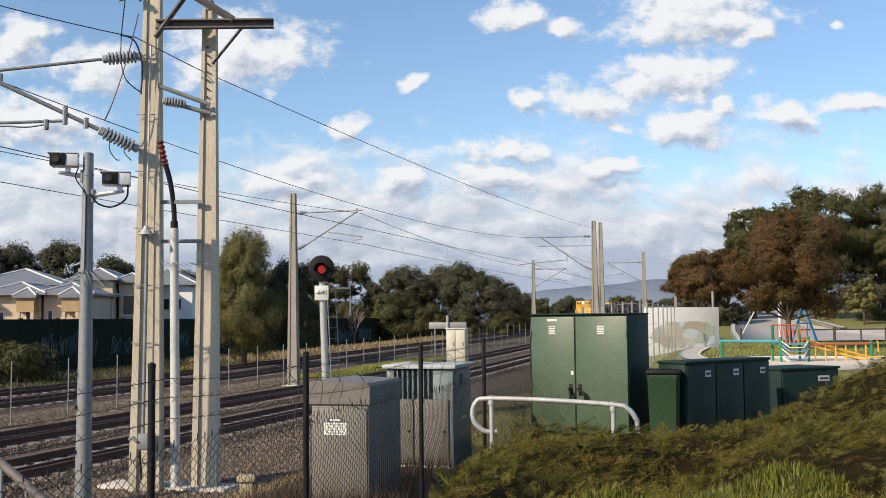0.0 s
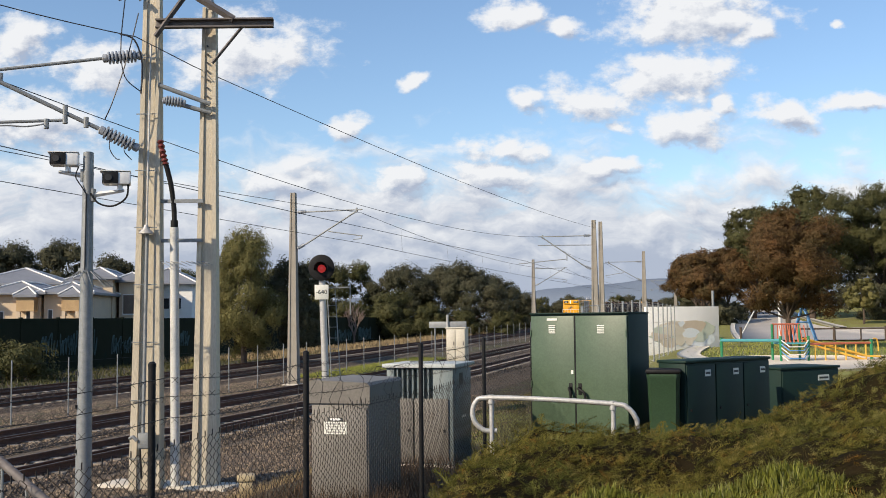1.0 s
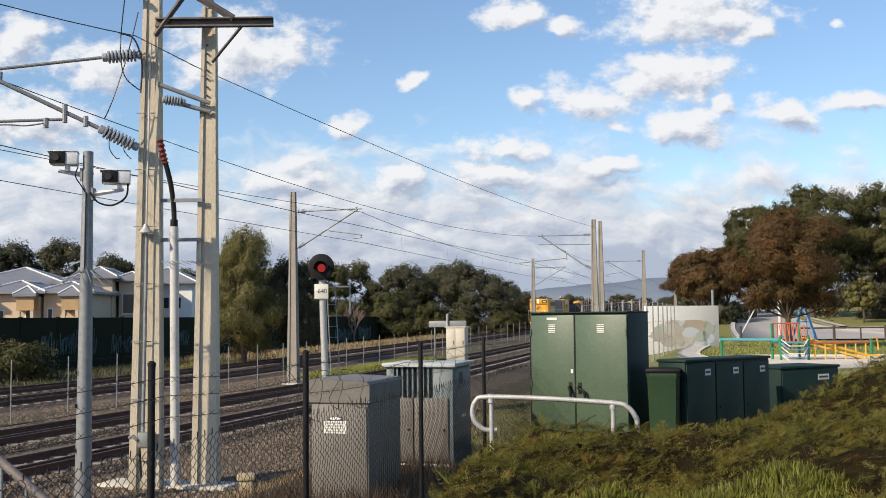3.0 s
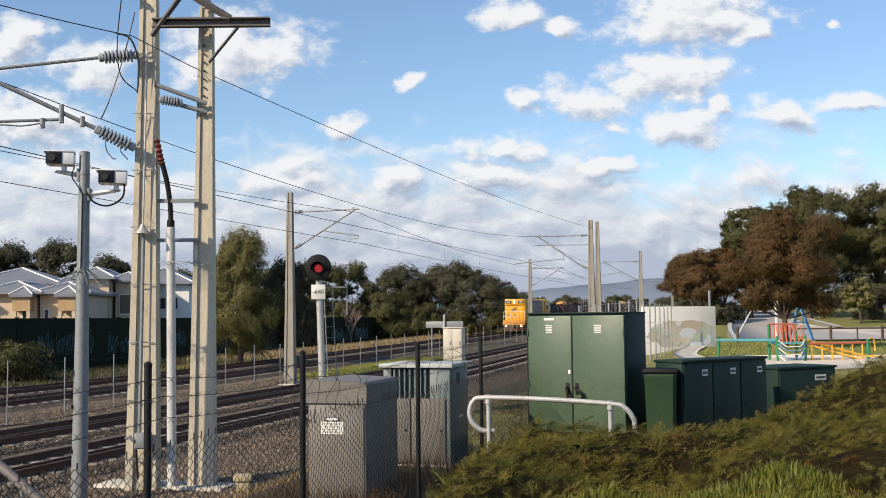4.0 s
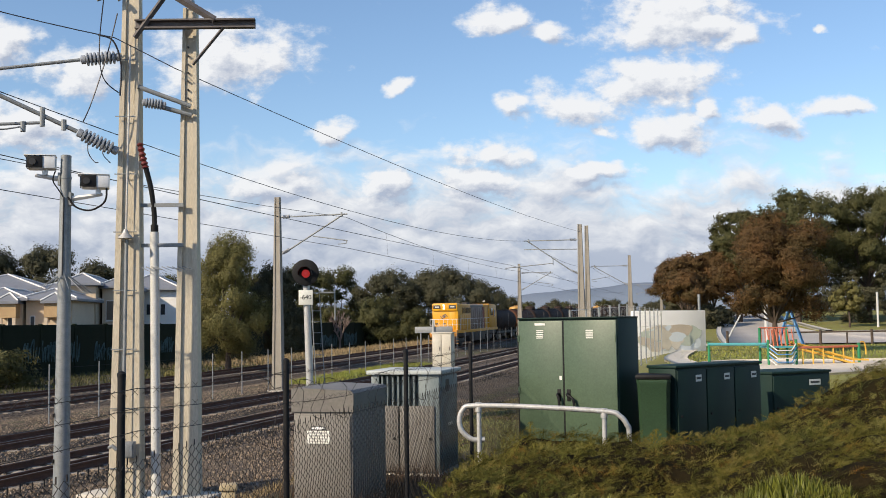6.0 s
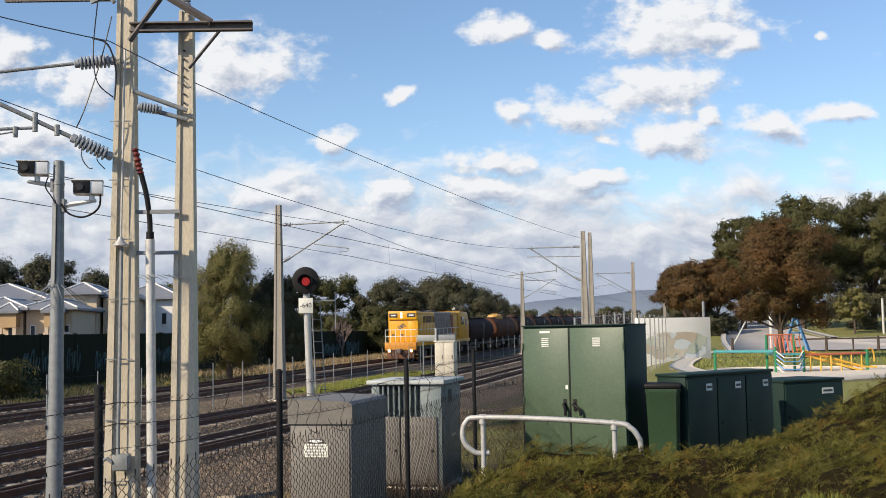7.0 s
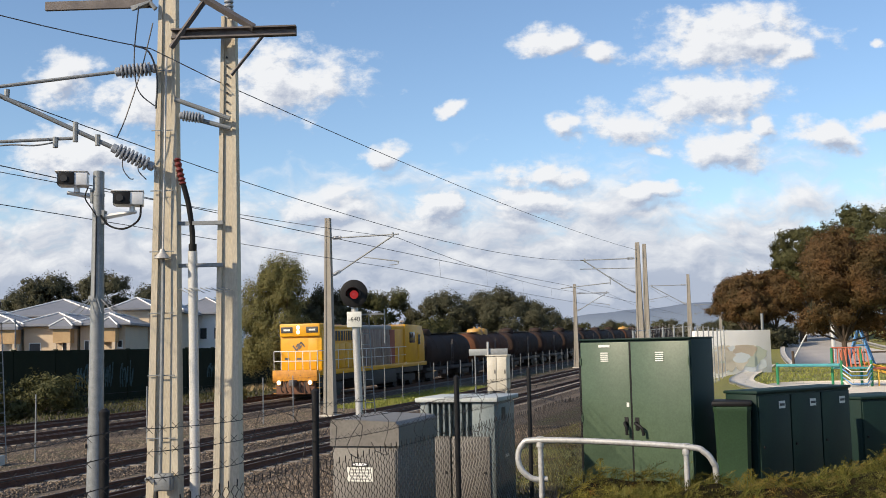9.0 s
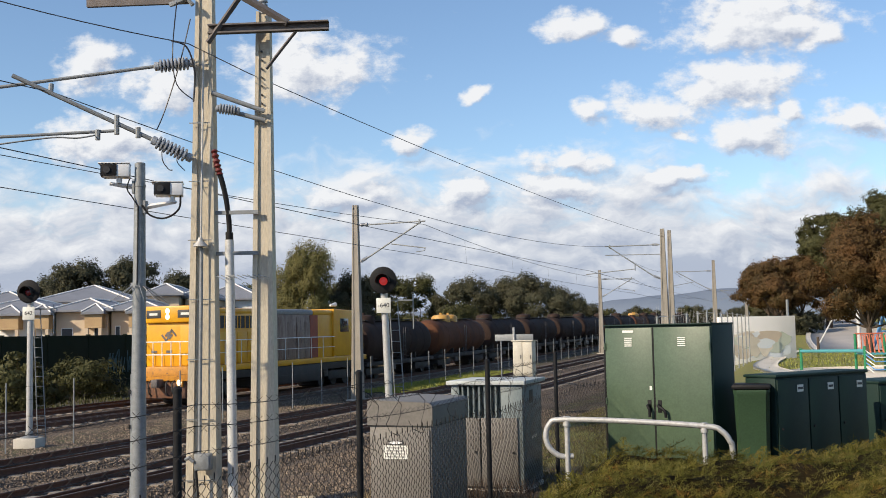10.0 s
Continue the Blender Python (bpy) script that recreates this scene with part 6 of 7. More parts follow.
# rows of dark trees behind the wall and houses
proto = [tree("distant_tree", pose(-43.5, 120, 0), 90, 12.7, 3.0, 10.5, M_LEAF_DARK, "dark bushy tree behind the houses", 30000, 0.13, 30, 0.25, 0.4, 0.0, 2.0, clump=0.72, group="distant trees"),
         tree("distant_tree", pose(-17.5, 150, 0), 91, 11.2, 2.5, 11.5, M_LEAF_EUC, "dark gum tree beyond the railway", 30000, 0.13, 30, 0.25, 0.4, 0.0, 1.0, clump=0.72, group="distant trees"),
         tree("distant_tree", pose(3.6, 150, 0), 92, 11.3, 2.0, 12.0, M_LEAF_DARK, "dark spreading tree beyond the railway", 34000, 0.13, 34, 0.25, 0.3, 0.0, 0.6, clump=0.72, group="distant trees"),
         tree("distant_tree", pose(-7.0, 141, 0), 93, 6.8, 1.5, 8.0, M_LEAF_EUC, "olive-green tree beyond the railway", 22000, 0.12, 24, 0.2, 0.3, 0.0, 0.3, group="distant trees")]
for k, (j, x, y, sc, rz) in enumerate(((0, -53, 122, 0.86, 40), (0, -36.5, 120, 0.86, 110), (1, -30, 124, 0.8, 50), (0, -61, 118, 0.9, 200), (1, -68, 116, 0.9, 10), (0, -47.5, 119, 0.97, 250), (0, -57, 114, 0.8, 290), (1, -12.5, 155, 1.0, 80), (2, -5.5, 152, 0.98, 130), (2, -1.0, 158, 1.0, 210), (1, -23, 146, 0.9, 170), (2, 9.0, 170, 0.9, 20), (0, -78, 121, 1.0, 300), (3, -2.0, 140, 0.75, 60), (3, 3.0, 142, 0.62, 150), (3, -12.0, 140, 0.8, 250), (3, 8.0, 146, 0.6, 330), (1, 14.5, 221, 0.83, 60), (2, 19.5, 260, 0.62, 200), (3, 22.0, 300, 0.8, 30), (1, 30, 420, 0.9, 90), (2, 38, 430, 0.95, 10), (2, 47, 430, 0.9, 70), (1, 56, 440, 1.0, 140), (2, 65, 450, 0.9, 220), (1, 74, 445, 1.0, 300), (0, 84, 450, 0.9, 20), (2, 94, 455, 1.0, 100), (1, 29, 330, 0.6, 40), (2, -32, 138, 0.8, 75), (2, 39, 128, 0.72, 15), (1, 46, 130, 0.7, 95), (2, 53, 130, 0.74, 175), (2, 61, 128, 0.7, 255), (1, 69, 128, 0.8, 335))):
    c = copy_thing(proto[j], pose(x, y, 0, 0, 0, rz))
    c.scale = (sc, sc, sc)
for k in range(13):
    c = copy_thing(proto[1 + k % 2], pose(27 + 6.2 * k, 395 + 12 * (k % 3), 0, 0, 0, 67 * k))
    c.scale = (0.95, 0.95, 0.86 + 0.06 * (k % 4))


def bare_tree(m):
    rng = random.Random(77)
    t = thing("bare_tree", m, "leafless pale-branched tree beyond the railway", "tree")
    bm = bmesh.new()

    def grow(a, d, ln, r, depth):
        b = a + d * ln
        tube(bm, a, b, r, r * 0.7, 5, caps=False)
        if depth:
            for _ in range(4 if depth > 2 else 3):
                e = (d + Vector((rng.uniform(-0.6, 0.6), rng.uniform(-0.6, 0.6), rng.uniform(-0.05, 0.5)))).normalized()
                grow(b - d * ln * rng.uniform(0, 0.3), e, ln * rng.uniform(0.6, 0.85), r * 0.62, depth - 1)
    grow(Vector((0, 0, -0.2)), Vector((0, 0, 1)), 2.0, 0.16, 4)
    part("trunk", bm, mat("pale_bare_twigs", (0.22, 0.16, 0.13), (0.16, 0.12, 0.10), 2.0, 0.9), t)


bare_tree(pose(-10.5, 128, 0))

# ---- hills and distance ----


def hills():
    verts, faces = [], []
    n = 160
    for i in range(n + 1):
        f = i / n
        x = -1500 + 4200 * f
        h = 84 + 38 * smooth(x, 200, 780) + 7 * noise.noise((x * 0.006, 0.3, 0)) + 5 * noise.noise((x * 0.013, 4.3, 0)) - 70 * (1 - smooth(x, -900, 100))
        verts += [(x, 3000, -5), (x, 3050, max(8.0, h * 0.55)), (x, 3200, max(12.0, h)), (x, 3500, -5)]
    for i in range(n):
        for k in range(3):
            faces.append((4 * i + k, 4 * i + 4 + k, 4 * i + 5 + k, 4 * i + 1 + k))
    tagged(new("backdrop_hills", raw("hills", verts, faces, M_HILL, True)), "low hazy blue wooded range on the horizon", "hills", kind="structure")


hills()

# ---- mural wall, far fence ----
w = thing("wall_mural", pose(11.0, 58.0, 1.45, 0, 0, -70), "long pale wall painted with a faded mural", "wall", kind="structure")
part("body", box(bmesh.new(), -0.12, 0.12, 0, 4.6, -0.3, 2.34, 0.01), M_HOUSE_W, w)
rnd = random.Random(4)
M_MUR = [mat("mural_sky_blue", (0.60, 0.66, 0.68), (0.66, 0.69, 0.69), 0.7, 0.8), mat("mural_sand", (0.66, 0.60, 0.48), (0.58, 0.53, 0.43), 0.7, 0.8), mat("mural_sage", (0.50, 0.54, 0.45), (0.43, 0.48, 0.40), 0.7, 0.8), mat("mural_ochre", (0.56, 0.47, 0.36), (0.49, 0.42, 0.33), 0.7, 0.8)]
for k in range(30):
    y, z, rx_, rz_ = rnd.uniform(0.9, 3.6), rnd.uniform(0.45, 1.35), rnd.uniform(0.3, 0.75), rnd.uniform(0.2, 0.4)
    bm = bmesh.new()
    nn = 18
    ring = [bm.verts.new((0.128 + 0.0012 * k, y + rx_ * math.cos(2 * math.pi * i / nn) * (1 + 0.2 * rnd.uniform(-1, 1)), z + rz_ * math.sin(2 * math.pi * i / nn) * (1 + 0.2 * rnd.uniform(-1, 1)))) for i in range(nn)]
    ring2 = [bm.verts.new((0.122, v.co.y, v.co.z)) for v in ring]
    bm.faces.new(ring)
    for i in range(nn):
        bm.faces.new((ring[i], ring[(i + 1) % nn], ring2[(i + 1) % nn], ring2[i]))
    part("mural_patch", bm, M_MUR[k % 4], w)
f2 = thing("mesh_fence", pose(0, 0, 0), "tall galvanised mesh fence along the railway reserve", "fence")
post2 = finish(tube(bmesh.new(), (0, 0, -0.2), (0, 0, 2.45), 0.028, n=8), M_GALV)
for k in range(20):
    v = along(3.35, 24 + 2.9 * k)
    ob = new("post", post2)
    ob.parent, ob.matrix_basis = f2, Matrix.Translation((v.x, v.y, ground_height(v.x, v.y)))
for z in (0.1, 0.8, 1.6, 2.4):
    part("line_wire", hose(bmesh.new(), [along(3.35, 24, 1.1 + z), along(3.35, 40, 1.4 + z), along(3.35, 66, 1.4 + z), along(3.35, 79, 1.5 + z)], 0.008, 3), M_PIPE, f2)
bm = bmesh.new()
for k in range(150):
    s = 24 + k * 0.36
    tube(bm, along(3.35, s, 1.3), along(3.35, s, 3.75), 0.0016, n=3, caps=False)
tagged(part("wire_mesh", bm, M_PIPE, f2), kind="stuff")

# ---- park: road, kerbs, playground ----


def ribbon(name, edge_a, edge_b, z_up, material, label, category, steps=24):
    """A strip of surface between two lines, following the ground."""
    verts, faces = [], []
    A, B = bend(edge_a, steps), bend(edge_b, steps)
    for a, b in zip(A, B):
        for k in range(5):
            c = a.lerp(b, k / 4)
            verts.append((c.x, c.y, ground_height(c.x, c.y) + z_up))
    for i in range(len(A) - 1):
        for k in range(4):
            faces.append((5 * i + k, 5 * i + k + 1, 5 * i + 6 + k, 5 * i + 5 + k))
    n0 = len(verts)
    for v in list(verts):
        verts.append((v[0], v[1], v[2] - 0.25))
    m = len(A)
    for i in range(m - 1):
        faces.append((5 * i + 5, 5 * i, n0 + 5 * i, n0 + 5 * i + 5))
        faces.append((5 * i + 4, 5 * i + 9, n0 + 5 * i + 9, n0 + 5 * i + 4))
    faces = [f[::-1] for f in faces]
    return tagged(new(name, raw(name, verts, faces, material, False)), label, category, kind="structure")


ribbon("road", [(19.6, 70, 0), (24.5, 90, 0), (31, 112, 0), (40, 142, 0), (58, 200, 0)], [(34.5, 68, 0), (31.5, 86, 0), (36.0, 112, 0), (45, 142, 0), (63, 200, 0)], 0.09, M_ROAD, "pale worn asphalt road climbing away", "road")
ribbon("road_side", [(31.5, 84.5, 0), (45, 84, 0), (70, 83, 0)], [(32, 69, 0), (45, 72, 0), (70, 75, 0)], 0.075, M_ROAD, "pale worn asphalt side road", "road")
ribbon("kerb", [(19.2, 70, 0), (24.1, 90, 0), (30.6, 112, 0), (39.6, 142, 0)], [(19.6, 70, 0), (24.5, 90, 0), (31, 112, 0), (40, 142, 0)], 0.18, M_KERB, "pale concrete kerb", "kerb")
ribbon("kerb", [(32.0, 86.5, 0), (36.5, 112, 0), (45.2, 142, 0)], [(32.6, 86.5, 0), (37.0, 112, 0), (45.7, 142, 0)], 0.18, M_KERB, "pale concrete kerb", "kerb")
ribbon("kerb", [(32.0, 85.1, 0), (45, 84.6, 0), (70, 83.6, 0)], [(32, 84.5, 0), (45, 84.0, 0), (70, 83, 0)], 0.18, M_KERB, "pale concrete kerb", "kerb")
ribbon("footpath", [(8.9, 30, 0), (9.6, 42, 0), (11.5, 52, 0), (17.8, 72, 0)], [(10.2, 30, 0), (10.6, 42, 0), (12.6, 52, 0), (18.9, 72, 0)], 0.09, M_SLAB, "pale concrete footpath beside the wall", "footpath")
ribbon("sand_pit", [(8.5, 37, 0), (12.0, 44.5, 0), (17.5, 44.0, 0), (21, 45, 0)], [(11.0, 33, 0), (14.5, 34.5, 0), (18.5, 35, 0), (22, 37, 0)], 0.08, M_SAND, "pale sand under the play equipment", "sand pit")
for k, (x, y) in enumerate(((19.0, 68.3), (21.8, 68.0), (24.7, 67.6), (27.8, 67.2), (31.0, 66.9), (34.5, 66.6), (38.2, 66.2))):
    mesh_thing("bollard", tube(bmesh.new(), (0, 0, -0.2), (0, 0, 1.0), 0.09, 0.085, 10), M_BARK, "short dark timber bollard along the road", "bollard", pose(x, y, ground_height(x, y)), "timber bollards")
t = thing("log_rail", pose(0, 0, 0), "low timber rail along the edge of the park", "rail")
for a, b in (((21.8, 68.0), (31.0, 66.9)),):
    part("beam", tube(bmesh.new(), (a[0], a[1], ground_height(*a) + 0.85), (b[0], b[1], ground_height(*b) + 0.85), 0.05, n=8), M_BARK, t)
    for f in (0.02, 0.5, 0.98):
        q = Vector(a).lerp(Vector(b), f)
        part("post", tube(bmesh.new(), (q.x, q.y + 0.2, ground_height(q.x, q.y) - 0.1), (q.x, q.y + 0.2, ground_height(q.x, q.y) + 0.88), 0.05, n=8), M_BARK, t)


def playground():
    g = 1.47
    # swing
    t = thing("swing_set", pose(0, 0, g), "blue steel A-frame swing set", "swing", "play equipment")
    a, b = Vector((19.9, 58.9, 2.38)), Vector((21.0, 62.4, 2.38))
    part("top_beam", tube(bmesh.new(), a, b, 0.06), M_BLUE, t)
    for e in (a, b):
        for sx, sy in ((-0.62, 0.7), (0.62, -0.7)):
            part("leg", tube(bmesh.new(), e + Vector((0.0, 0, 0.03)), Vector((e.x + sx, e.y + sy, -0.1)), 0.055), M_BLUE, t)
        part("brace", tube(bmesh.new(), e + Vector((-0.26, 0.29, -1.0)), e + Vector((0.26, -0.29, -1.0)), 0.04), M_BLUE, t)
    for f in (0.3, 0.7):
        q = a.lerp(b, f)
        sw = part("seat", box(bmesh.new(), q.x - 0.22, q.x + 0.22, q.y - 0.08, q.y + 0.08, 0.5, 0.54, 0.01), M_BLACK, t)
        for d in (-0.2, 0.2):
            part("chain", tube(bmesh.new(), (q.x + d, q.y, 0.54), (q.x + d, q.y, 2.38), 0.012, n=5), M_GALV, sw)
    # climbing frame with slide
    t = thing("climbing_frame", pose(12.4, 39.1, g), "painted climbing frame with ladder and yellow slide", "climbing frame", "play equipment")
    for x in (0.0, 1.02):
        for y in (0.0, 1.0):
            part("post", tube(bmesh.new(), (x, y, -0.1), (x, y, 1.02 if y == 0 else 1.45), 0.05), M_PLAYGREEN, t)
    part("deck", box(bmesh.new(), 0, 1.02, 0, 1.0, 0.72, 0.78), M_TEAL, t)
    for k in range(7):
        x = 0.06 + 0.15 * k
        part("bar", tube(bmesh.new(), (x, 1.0, 0.75), (x, 1.0, 1.45), 0.02, n=6), M_PLAYRED, t)
        part("bar", tube(bmesh.new(), (x, 0.0, 0.78), (x, 0.3, 1.40), 0.02, n=6), M_PLAYRED, t)
    part("bar", tube(bmesh.new(), (0, 1.0, 1.45), (1.02, 1.0, 1.45), 0.03), M_PLAYRED, t)
    for k in range(5):
        z = 0.12 + 0.14 * k
        part("rung", hose(bmesh.new(), [(0.0, -0.02, z + 0.2), (0.25, -0.25, z - 0.05), (0.77, -0.25, z - 0.05), (1.02, -0.02, z + 0.2)], 0.022, 6), M_BLUE if k % 2 else M_PLATE, t)
    sl = bmesh.new()
    prism(sl, ((1.05, 0.80), (3.4, 0.12), (3.9, 0.10), (3.9, 0.04), (3.4, 0.05), (1.05, 0.72)), 0.6, 1.05)
    part("slide", sl, M_PLAYYEL, t, "yellow slide")
    for y in (0.58, 1.05):
        part("slide_side", hose(bmesh.new(), [(1.05, y, 0.92), (3.4, y, 0.24), (3.9, y, 0.22)], 0.04, 6), M_PLAYYEL, t)
    # beam between green posts
    t = thing("balance_rail", pose(0, 0, g), "teal play beam on green posts", "play beam", "play equipment")
    part("beam", tube(bmesh.new(), (11.0, 42.1, 0.82), (12.4, 39.2, 0.86), 0.06), M_TEAL, t)
    part("post", tube(bmesh.new(), (11.0, 42.1, -0.1), (11.0, 42.1, 0.92), 0.055), M_PLAYGREEN, t)
    t = thing("bar_fence", pose(0, 0, g), "play barrier with orange top rail and yellow bars", "play barrier", "play equipment")
    part("top_rail", tube(bmesh.new(), (13.5, 39.2, 0.72), (16.1, 40.1, 0.72), 0.045), M_PLAYRED, t)
    for k in range(6):
        f = (k + 0.5) / 6
        part("bar", tube(bmesh.new(), (13.5 + 2.6 * f, 39.2 + 0.9 * f, -0.1), (13.5 + 2.6 * f, 39.2 + 0.9 * f, 0.72), 0.03), M_PLAYYEL, t)
    part("post", tube(bmesh.new(), (16.12, 40.1, -0.1), (16.12, 40.1, 0.85), 0.06), M_PLAYGREEN, t)
    part("hoop", hose(bmesh.new(), bend([(16.2, 40.1, 0.88), (16.35, 40.15, 0.85), (16.42, 40.2, 0.6), (16.42, 40.2, 0.4)], 4), 0.03, 6), M_PLAYYEL, t)


playground()
for k, (x, y, h, lab) in enumerate(((23.3, 74.0, 2.6, "white"), (19.7, 78.0, 3.4, "grey"), (37.0, 84.5, 3.6, "pale"), (38.6, 92, 3.0, "pale"))):
    g0 = ground_height(x, y)
    t = thing("street_pole", pose(x, y, g0), "slim %s pole beside the road" % lab, "pole", "roadside poles")
    part("shaft", tube(bmesh.new(), (0, 0, -0.2), (0, 0, h), 0.10 if k else 0.13, n=10), M_WHITE_POST if k != 1 else M_GALV, t)
t = thing("boom_pole", pose(19.3, 69.5, ground_height(19.3, 69.5)), "slanting white pole over a short post", "pole")
part("shaft", tube(bmesh.new(), (-0.2, 0, 0.0), (1.5, 0.2, 2.9), 0.05, n=8), M_WHITE_POST, t)
t = thing("power_pole", pose(47.2, 118, 3.3), "timber power pole with crossarm", "power pole")
part("shaft", tube(bmesh.new(), (0, 0, -0.2), (0, 0, 11), 0.16, 0.11, 10), M_BARK, t)
part("crossarm", box(bmesh.new(), -1.1, 1.1, -0.06, 0.06, 10.2, 10.35), M_BARK, t)

# ---- hedge and grass ----


def hedge_top(p, s):
    """Height of the shrub mound, zero outside it."""
    left = 2.75 - 0.12 * max(0.0, 9.0 - s)
    far = 11.6 + 1.2 * smooth(-p, -1.5, 1.0) + 2.2 * smooth(-p, 0.5, 4)
    e = min(smooth(left - p, 0.0, 0.9), smooth(far - s, 0.0, 1.3))
    if e <= 0:
        return 0.0
    e = min(e, smooth(s, 2.6, 4.0))
    top = 2.15 - 0.07 * smooth(2.4 - p, 0.4, 1.3) * (1 - smooth(-p, -0.6, 0.8)) + 0.18 * smooth(-p, -0.7, 1.2) + 0.36 * smooth(-p, 0.6, 1.7) * smooth(s, 8, 11) + 0.20 * smooth(-p, 0.0, 3.5) + 0.22 * smooth(-p, 1.2, 4.5)
    v = along(p, s)
    lump = 0.20 * noise.noise((v.x * 0.9, v.y * 0.9, 2.0)) + 0.17 * noise.noise((v.x * 2.4, v.y * 2.4, 5.0))
    return max(0.0, (top + lump - 1.05) * e ** 0.38)


def hedge():
    rng = np.random.default_rng(6)
    t = thing("juniper_hedge", pose(0, 0, 0), "sprawling feathery green shrub bank with brown tips", "hedge")
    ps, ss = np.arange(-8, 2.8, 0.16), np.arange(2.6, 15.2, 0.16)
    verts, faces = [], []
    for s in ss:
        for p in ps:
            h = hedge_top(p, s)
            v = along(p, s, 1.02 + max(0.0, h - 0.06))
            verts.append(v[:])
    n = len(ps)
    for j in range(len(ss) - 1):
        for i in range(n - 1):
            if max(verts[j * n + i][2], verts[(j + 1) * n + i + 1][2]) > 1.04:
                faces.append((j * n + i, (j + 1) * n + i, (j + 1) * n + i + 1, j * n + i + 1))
    # smooth dark shell under the plumes, put in as the hedge's inner shade
    ob = new("shade_shell", raw("inner", verts, faces, M_HEDGE_CORE, True))
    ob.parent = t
    # arching plumes: a stem with tapering side shoots, each shoot a row of needles
    def plumes(count, s0, s1, ln, pmin, pmax, shoots, sink=0.10):
        base, lift = [], []
        while len(base) < count:
            s, p = rng.uniform(s0, s1), rng.uniform(pmin, pmax)
            h = hedge_top(p, s)
            if h < 0.08:
                continue
            v = along(p, s, 1.02 + h - rng.uniform(0.0, sink))
            base.append(v[:])
            lift.append(noise.noise((v.x * 1.6, v.y * 1.6, 9.0)))
        base, lift = np.array(base), np.array(lift)
        turn = 0.5 + 2.2 * lift + rng.normal(0, 0.95, count)
        d = np.stack([np.cos(turn), np.sin(turn) * 0.9 - 0.25, rng.uniform(0.25, 0.95, count)], 1)
        d /= np.linalg.norm(d, axis=1)[:, None]
        sd = np.cross(d, np.array([0.0, 0.0, 1.0]) + 0.45 * rng.normal(size=(count, 3)))
        sd /= np.linalg.norm(sd, axis=1)[:, None]
        up = np.cross(sd, d)
        L = (ln * rng.uniform(0.55, 1.5, count))[:, None]
        V = []
        for q in range(shoots):
            f = 0.06 + 0.94 * q / (shoots - 1)
            c = base + d * L * f
            c[:, 2] -= 0.22 * L[:, 0] * f * f
            w = L * (0.38 - 0.27 * f)
            for sg in (-1, 1):
                arm = sd * sg * 0.8 + d * 0.75 + up * rng.uniform(-0.25, 0.45, (count, 1))
                for g, back in ((0.45, 0.5), (1.0, 0.0)):
                    at = c + arm * w * (g - 0.42)
                    tip = c + arm * w * g + up * w * rng.uniform(-0.15, 0.3, (count, 1)) + d * w * back
                    th = (d * 0.55 - sd * sg * 0.5 + up * 0.25) * L * 0.024
                    V.append(np.stack([at - th, tip, at + th], 1))
        V = np.concatenate(V).reshape(-1, 3)
        return V, np.arange(len(V)).reshape(-1, 3)
    # last layer: pale top sprigs with the sun's highlights in their colour
    layers = ((plumes(22000, 3.4, 8.6, 0.080, -5.0, 2.7, 7, 0.13), M_HEDGE), (plumes(20000, 7.4, 15.0, 0.105, -8.0, 2.7, 7, 0.13), M_HEDGE), (plumes(3500, 4.0, 14.8, 0.165, -8.0, 2.3, 9, 0.05), M_HEDGE), (plumes(9000, 3.6, 14.8, 0.085, -8.0, 2.4, 7, 0.0), M_HEDGE_TIP))
    for (V, F), leaf in layers:
        ob = new("foliage", raw("foliage", V, F, leaf))
        ob.parent = t
        tagged(ob, "feathery leaf sprigs", kind="stuff")


hedge()


def blades(name, count, area, h, material, label, seed, width=0.012):
    rng = np.random.default_rng(seed)
    V, F = [], []
    for _ in range(count):
        p, s = rng.uniform(*area[0]), rng.uniform(*area[1])
        v = along(p, s)
        top = hedge_top(p, s) if name == "weeds" else 0.0
        z = ground_height(v.x, v.y) + 0.02 if name != "weeds" else 1.0 + top
        hh = h * rng.uniform(0.5, 1.3)
        a = rng.uniform(0, 6.283)
        dx, dy = math.cos(a) * width, math.sin(a) * width
        lx, ly = rng.normal(0, 0.35) * hh, rng.normal(0, 0.35) * hh
        b0 = len(V)
        V.extend(((v.x - dx, v.y - dy, z - 0.03), (v.x + dx, v.y + dy, z - 0.03), (v.x + lx, v.y + ly, z + hh)))
        F.append((b0, b0 + 1, b0 + 2))
    return tagged(new(name, raw(name, V, F, material)), label, "grass", kind="stuff")


blades("weeds", 9000, ((-0.7, 0.9), (4.6, 6.2)), 0.06, M_WEED, "bright lime-green weeds among the shrubs", 31, 0.013)
blades("bank_grass", 11000, ((2.0, 6.6), (15, 32)), 0.06, M_BANKGRASS, "short tired grass on the bank", 32)
blades("dead_vines", 7000, ((3.7, 5.4), (7.5, 14.5)), 0.26, M_TWIG, "tangle of dead brown vines at the fence", 39, 0.006)
blades("dry_grass", 5000, ((6.0, 9.0), (10, 24)), 0.13, M_DRY, "dry straw-coloured grass on the bank", 33, 0.008)
blades("strip_grass", 8000, ((21.0, 24.0), (55, 77)), 0.18, M_GRASSBLADE, "green grass strip between the tracks", 34, 0.03)
blades("lineside_weeds", 6000, ((33.6, 44.6), (34, 92)), 0.22, M_LEAF_EUC, "dark straggling weeds below the green wall", 41, 0.04)
blades("far_dry_grass", 8000, ((33.5, 44.0), (74, 150)), 0.45, M_DRY, "tall dry grass along the far wall", 35, 0.05)
blades("park_grass", 6000, ((-14, 2.4), (44, 72)), 0.09, M_GRASSBLADE, "mown park lawn", 36, 0.03)


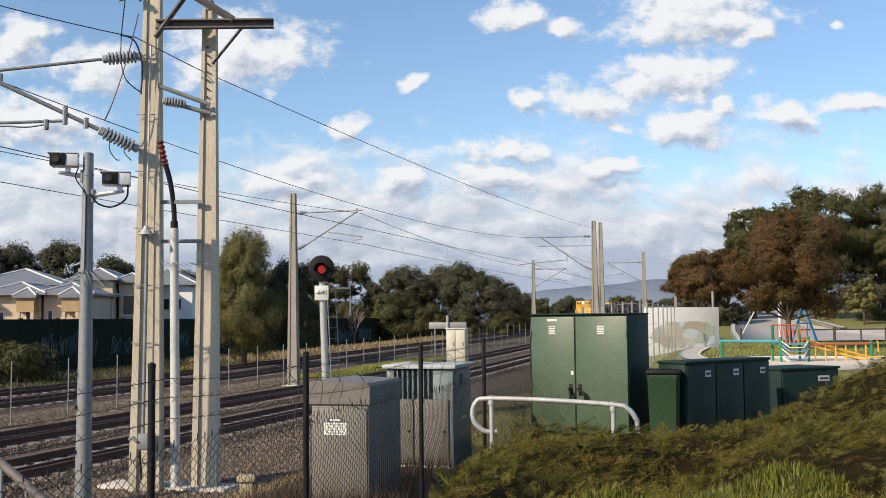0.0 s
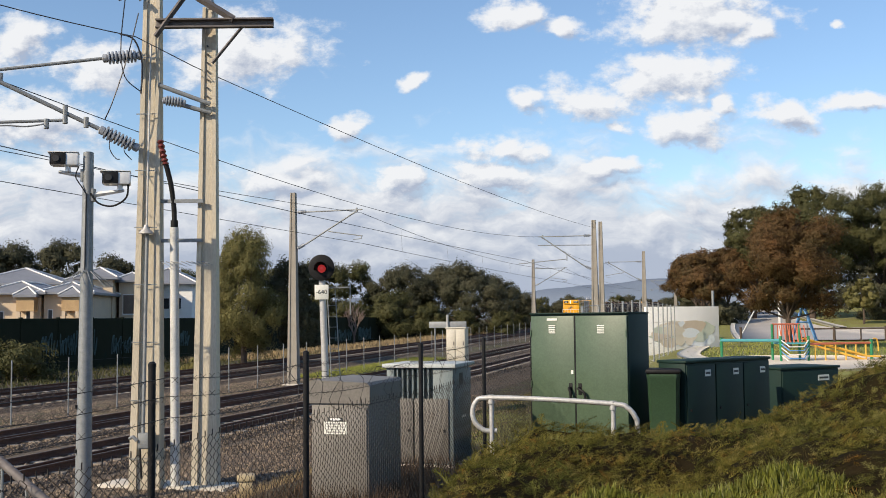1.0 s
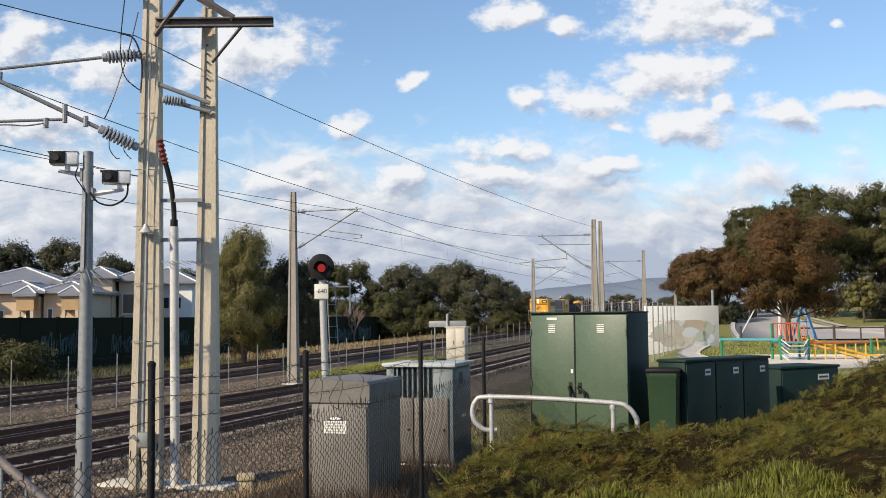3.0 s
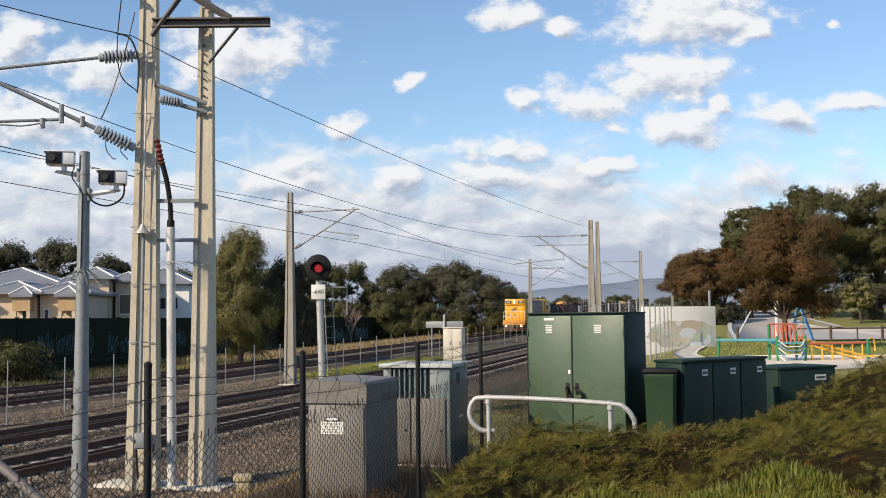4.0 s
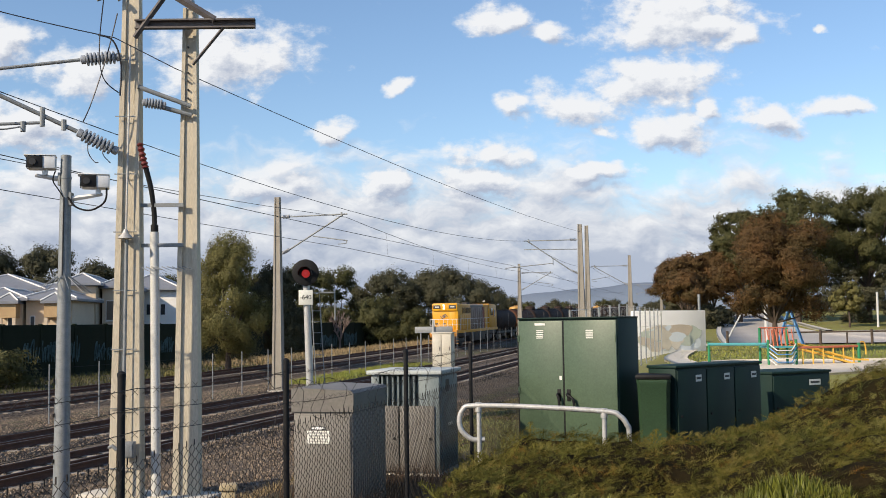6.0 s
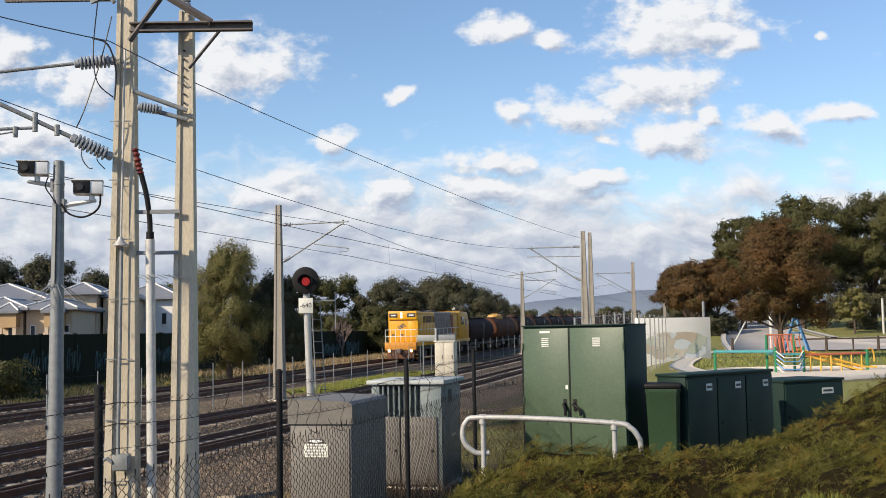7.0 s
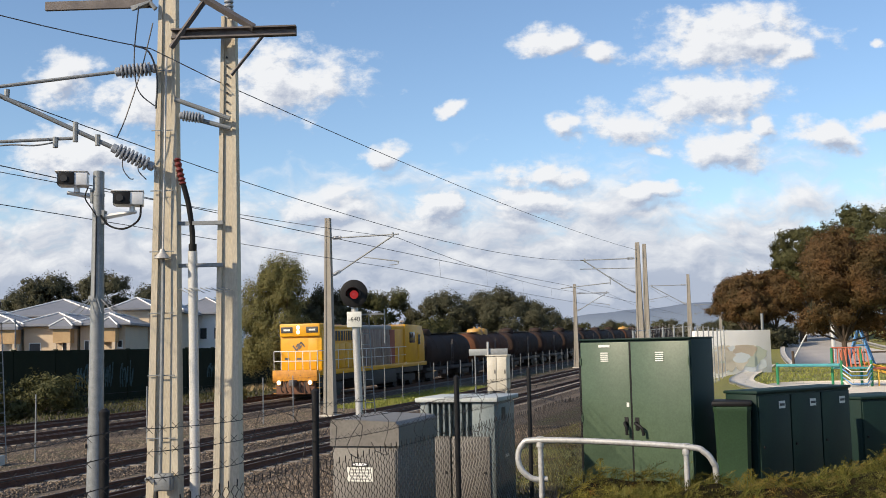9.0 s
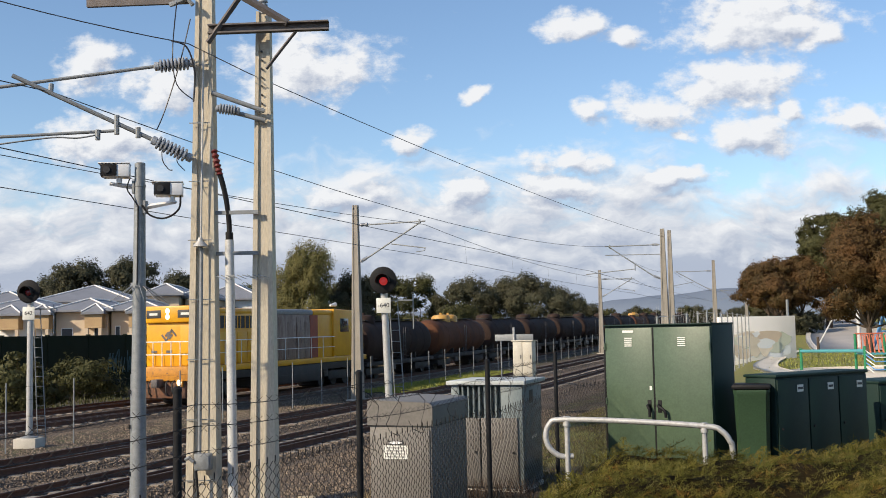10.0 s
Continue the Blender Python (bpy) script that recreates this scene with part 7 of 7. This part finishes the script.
def scrub(m, seed, h, w, material, label):
    return tree("scrub_bush", m, seed, h, 0.3, w, material, label, 7000, 0.09, 16, 0.05, 0.3, 0.0, 0.05, category="bush", group="lineside bushes")


scrub(pose(-21.5, 47.0, 0), 81, 2.7, 3.6, M_LEAF_EUC, "olive lineside bush beside the tracks")
scrub(pose(-24.0, 60.0, 0), 82, 2.0, 5.0, M_LEAF_EUC, "dark lineside bush below the wall")
scrub(pose(-15.0, 66.0, 0), 83, 0.9, 1.8, M_LEAF_OLIVE, "low olive lineside bush")

# ---- sleepers and ballast stones ----
for track in TRACK_OBJECTS[:2]:
    for k in range(150):
        ob = new("sleeper", sleeper_mesh)
        ob.parent, ob.matrix_basis = track, pose(0.12, 5 + 0.7 * k, 0.005 + grade(5 + 0.7 * k))
for track in TRACK_OBJECTS[2:]:
    for k in range(120):
        ob = new("sleeper", sleeper_mesh)
        ob.parent, ob.matrix_basis = track, pose(0.12, 25 + 0.7 * k, 0.005 + grade(25 + 0.7 * k))


def stones(count, area, size, seed, heights):
    rng = np.random.default_rng(seed)
    octa = np.array([(1, 0, 0), (-1, 0, 0), (0, 1, 0), (0, -1, 0), (0, 0, 1), (0, 0, -1)], float)
    tri = np.array([(0, 2, 4), (2, 1, 4), (1, 3, 4), (3, 0, 4), (2, 0, 5), (1, 2, 5), (3, 1, 5), (0, 3, 5)])
    V = np.zeros((count, 6, 3))
    for i in range(count):
        p, s = rng.uniform(*area[0]), rng.uniform(*area[1])
        v = along(p, s)
        z = heights(p, v)
        a, b = rng.uniform(0, 6.28), rng.uniform(0, 6.28)
        ca, sa, cb, sb = math.cos(a), math.sin(a), math.cos(b), math.sin(b)
        rot = np.array([[ca, -sa, 0], [sa, ca, 0], [0, 0, 1]]) @ np.array([[1, 0, 0], [0, cb, -sb], [0, sb, cb]])
        V[i] = (octa * size * rng.uniform(0.5, 1.3, (6, 1)) * rng.uniform(0.6, 1.3, 3)) @ rot.T + np.array([v.x, v.y, z])
    F = (np.arange(count)[:, None, None] * 6 + tri[None]).reshape(-1, 3)
    return raw("stones", V.reshape(-1, 3), F, M_STONE)


def bed_height(p, v):
    for tp in TRACKS:
        d = abs(p - tp)
        if d < 2.0:
            return 0.135 if d < 1.45 else 0.135 - 0.285 * (d - 1.45) / 0.55
    return ground_height(v.x, v.y)


tagged(new("ballast_stones", stones(62000, ((7.6, 21.5), (13, 44)), 0.040, 51, bed_height)), "loose grey and brown ballast stones", "gravel", kind="stuff")

tagged(new("ballast_stones", stones(14000, ((20.8, 25.5), (24, 60)), 0.036, 52, bed_height)), "loose brown ballast stones beside the fence", "gravel", kind="stuff")
tagged(new("ballast_stones", stones(11000, ((4.6, 9.0), (15, 46)), 0.030, 53, bed_height)), "loose stones scattered over the bank", "gravel", kind="stuff")
for k in range(4):
    wire(sag((46.3 + 0.5 * k, 118, 13.6), (80 + 0.5 * k, 96, 16.0 - 0.2 * k), 0.8), 0.02, "thin dark power line")

# ---- movement ----
TRAIN_P = TRACKS[2]
# seconds and the distance along the line of the front of the locomotive
TRAIN = ((0.0, 192.0), (5.5, 111.0), (7.5, 80.5), (9.0, 57.5), (10.0, 41.0))


def front_at(t):
    for (t0, s0), (t1, s1) in zip(TRAIN, TRAIN[1:]):
        if t0 <= t <= t1:
            return s0 + (s1 - s0) * (t - t0) / (t1 - t0)


def on_track(s, length):
    """The pose of a vehicle whose near end is at s, tilted with the climb."""
    climb = math.degrees(math.atan2(grade(s + length) - grade(s), length))
    return along_pose(TRAIN_P, s, 0.313 + grade(s)) @ pose(0, 0, 0, climb, 0, 0)


def motions():
    times = [0.5 * k for k in range(21)]
    walk(LOCO, [(t, on_track(front_at(t), 19.0)) for t in times])
    for k, wagon in enumerate(WAGONS):
        back = 20.2 + 13.3 * k
        walk(wagon, [(t, on_track(front_at(t) + back, 12.0)) for t in times])


motions()
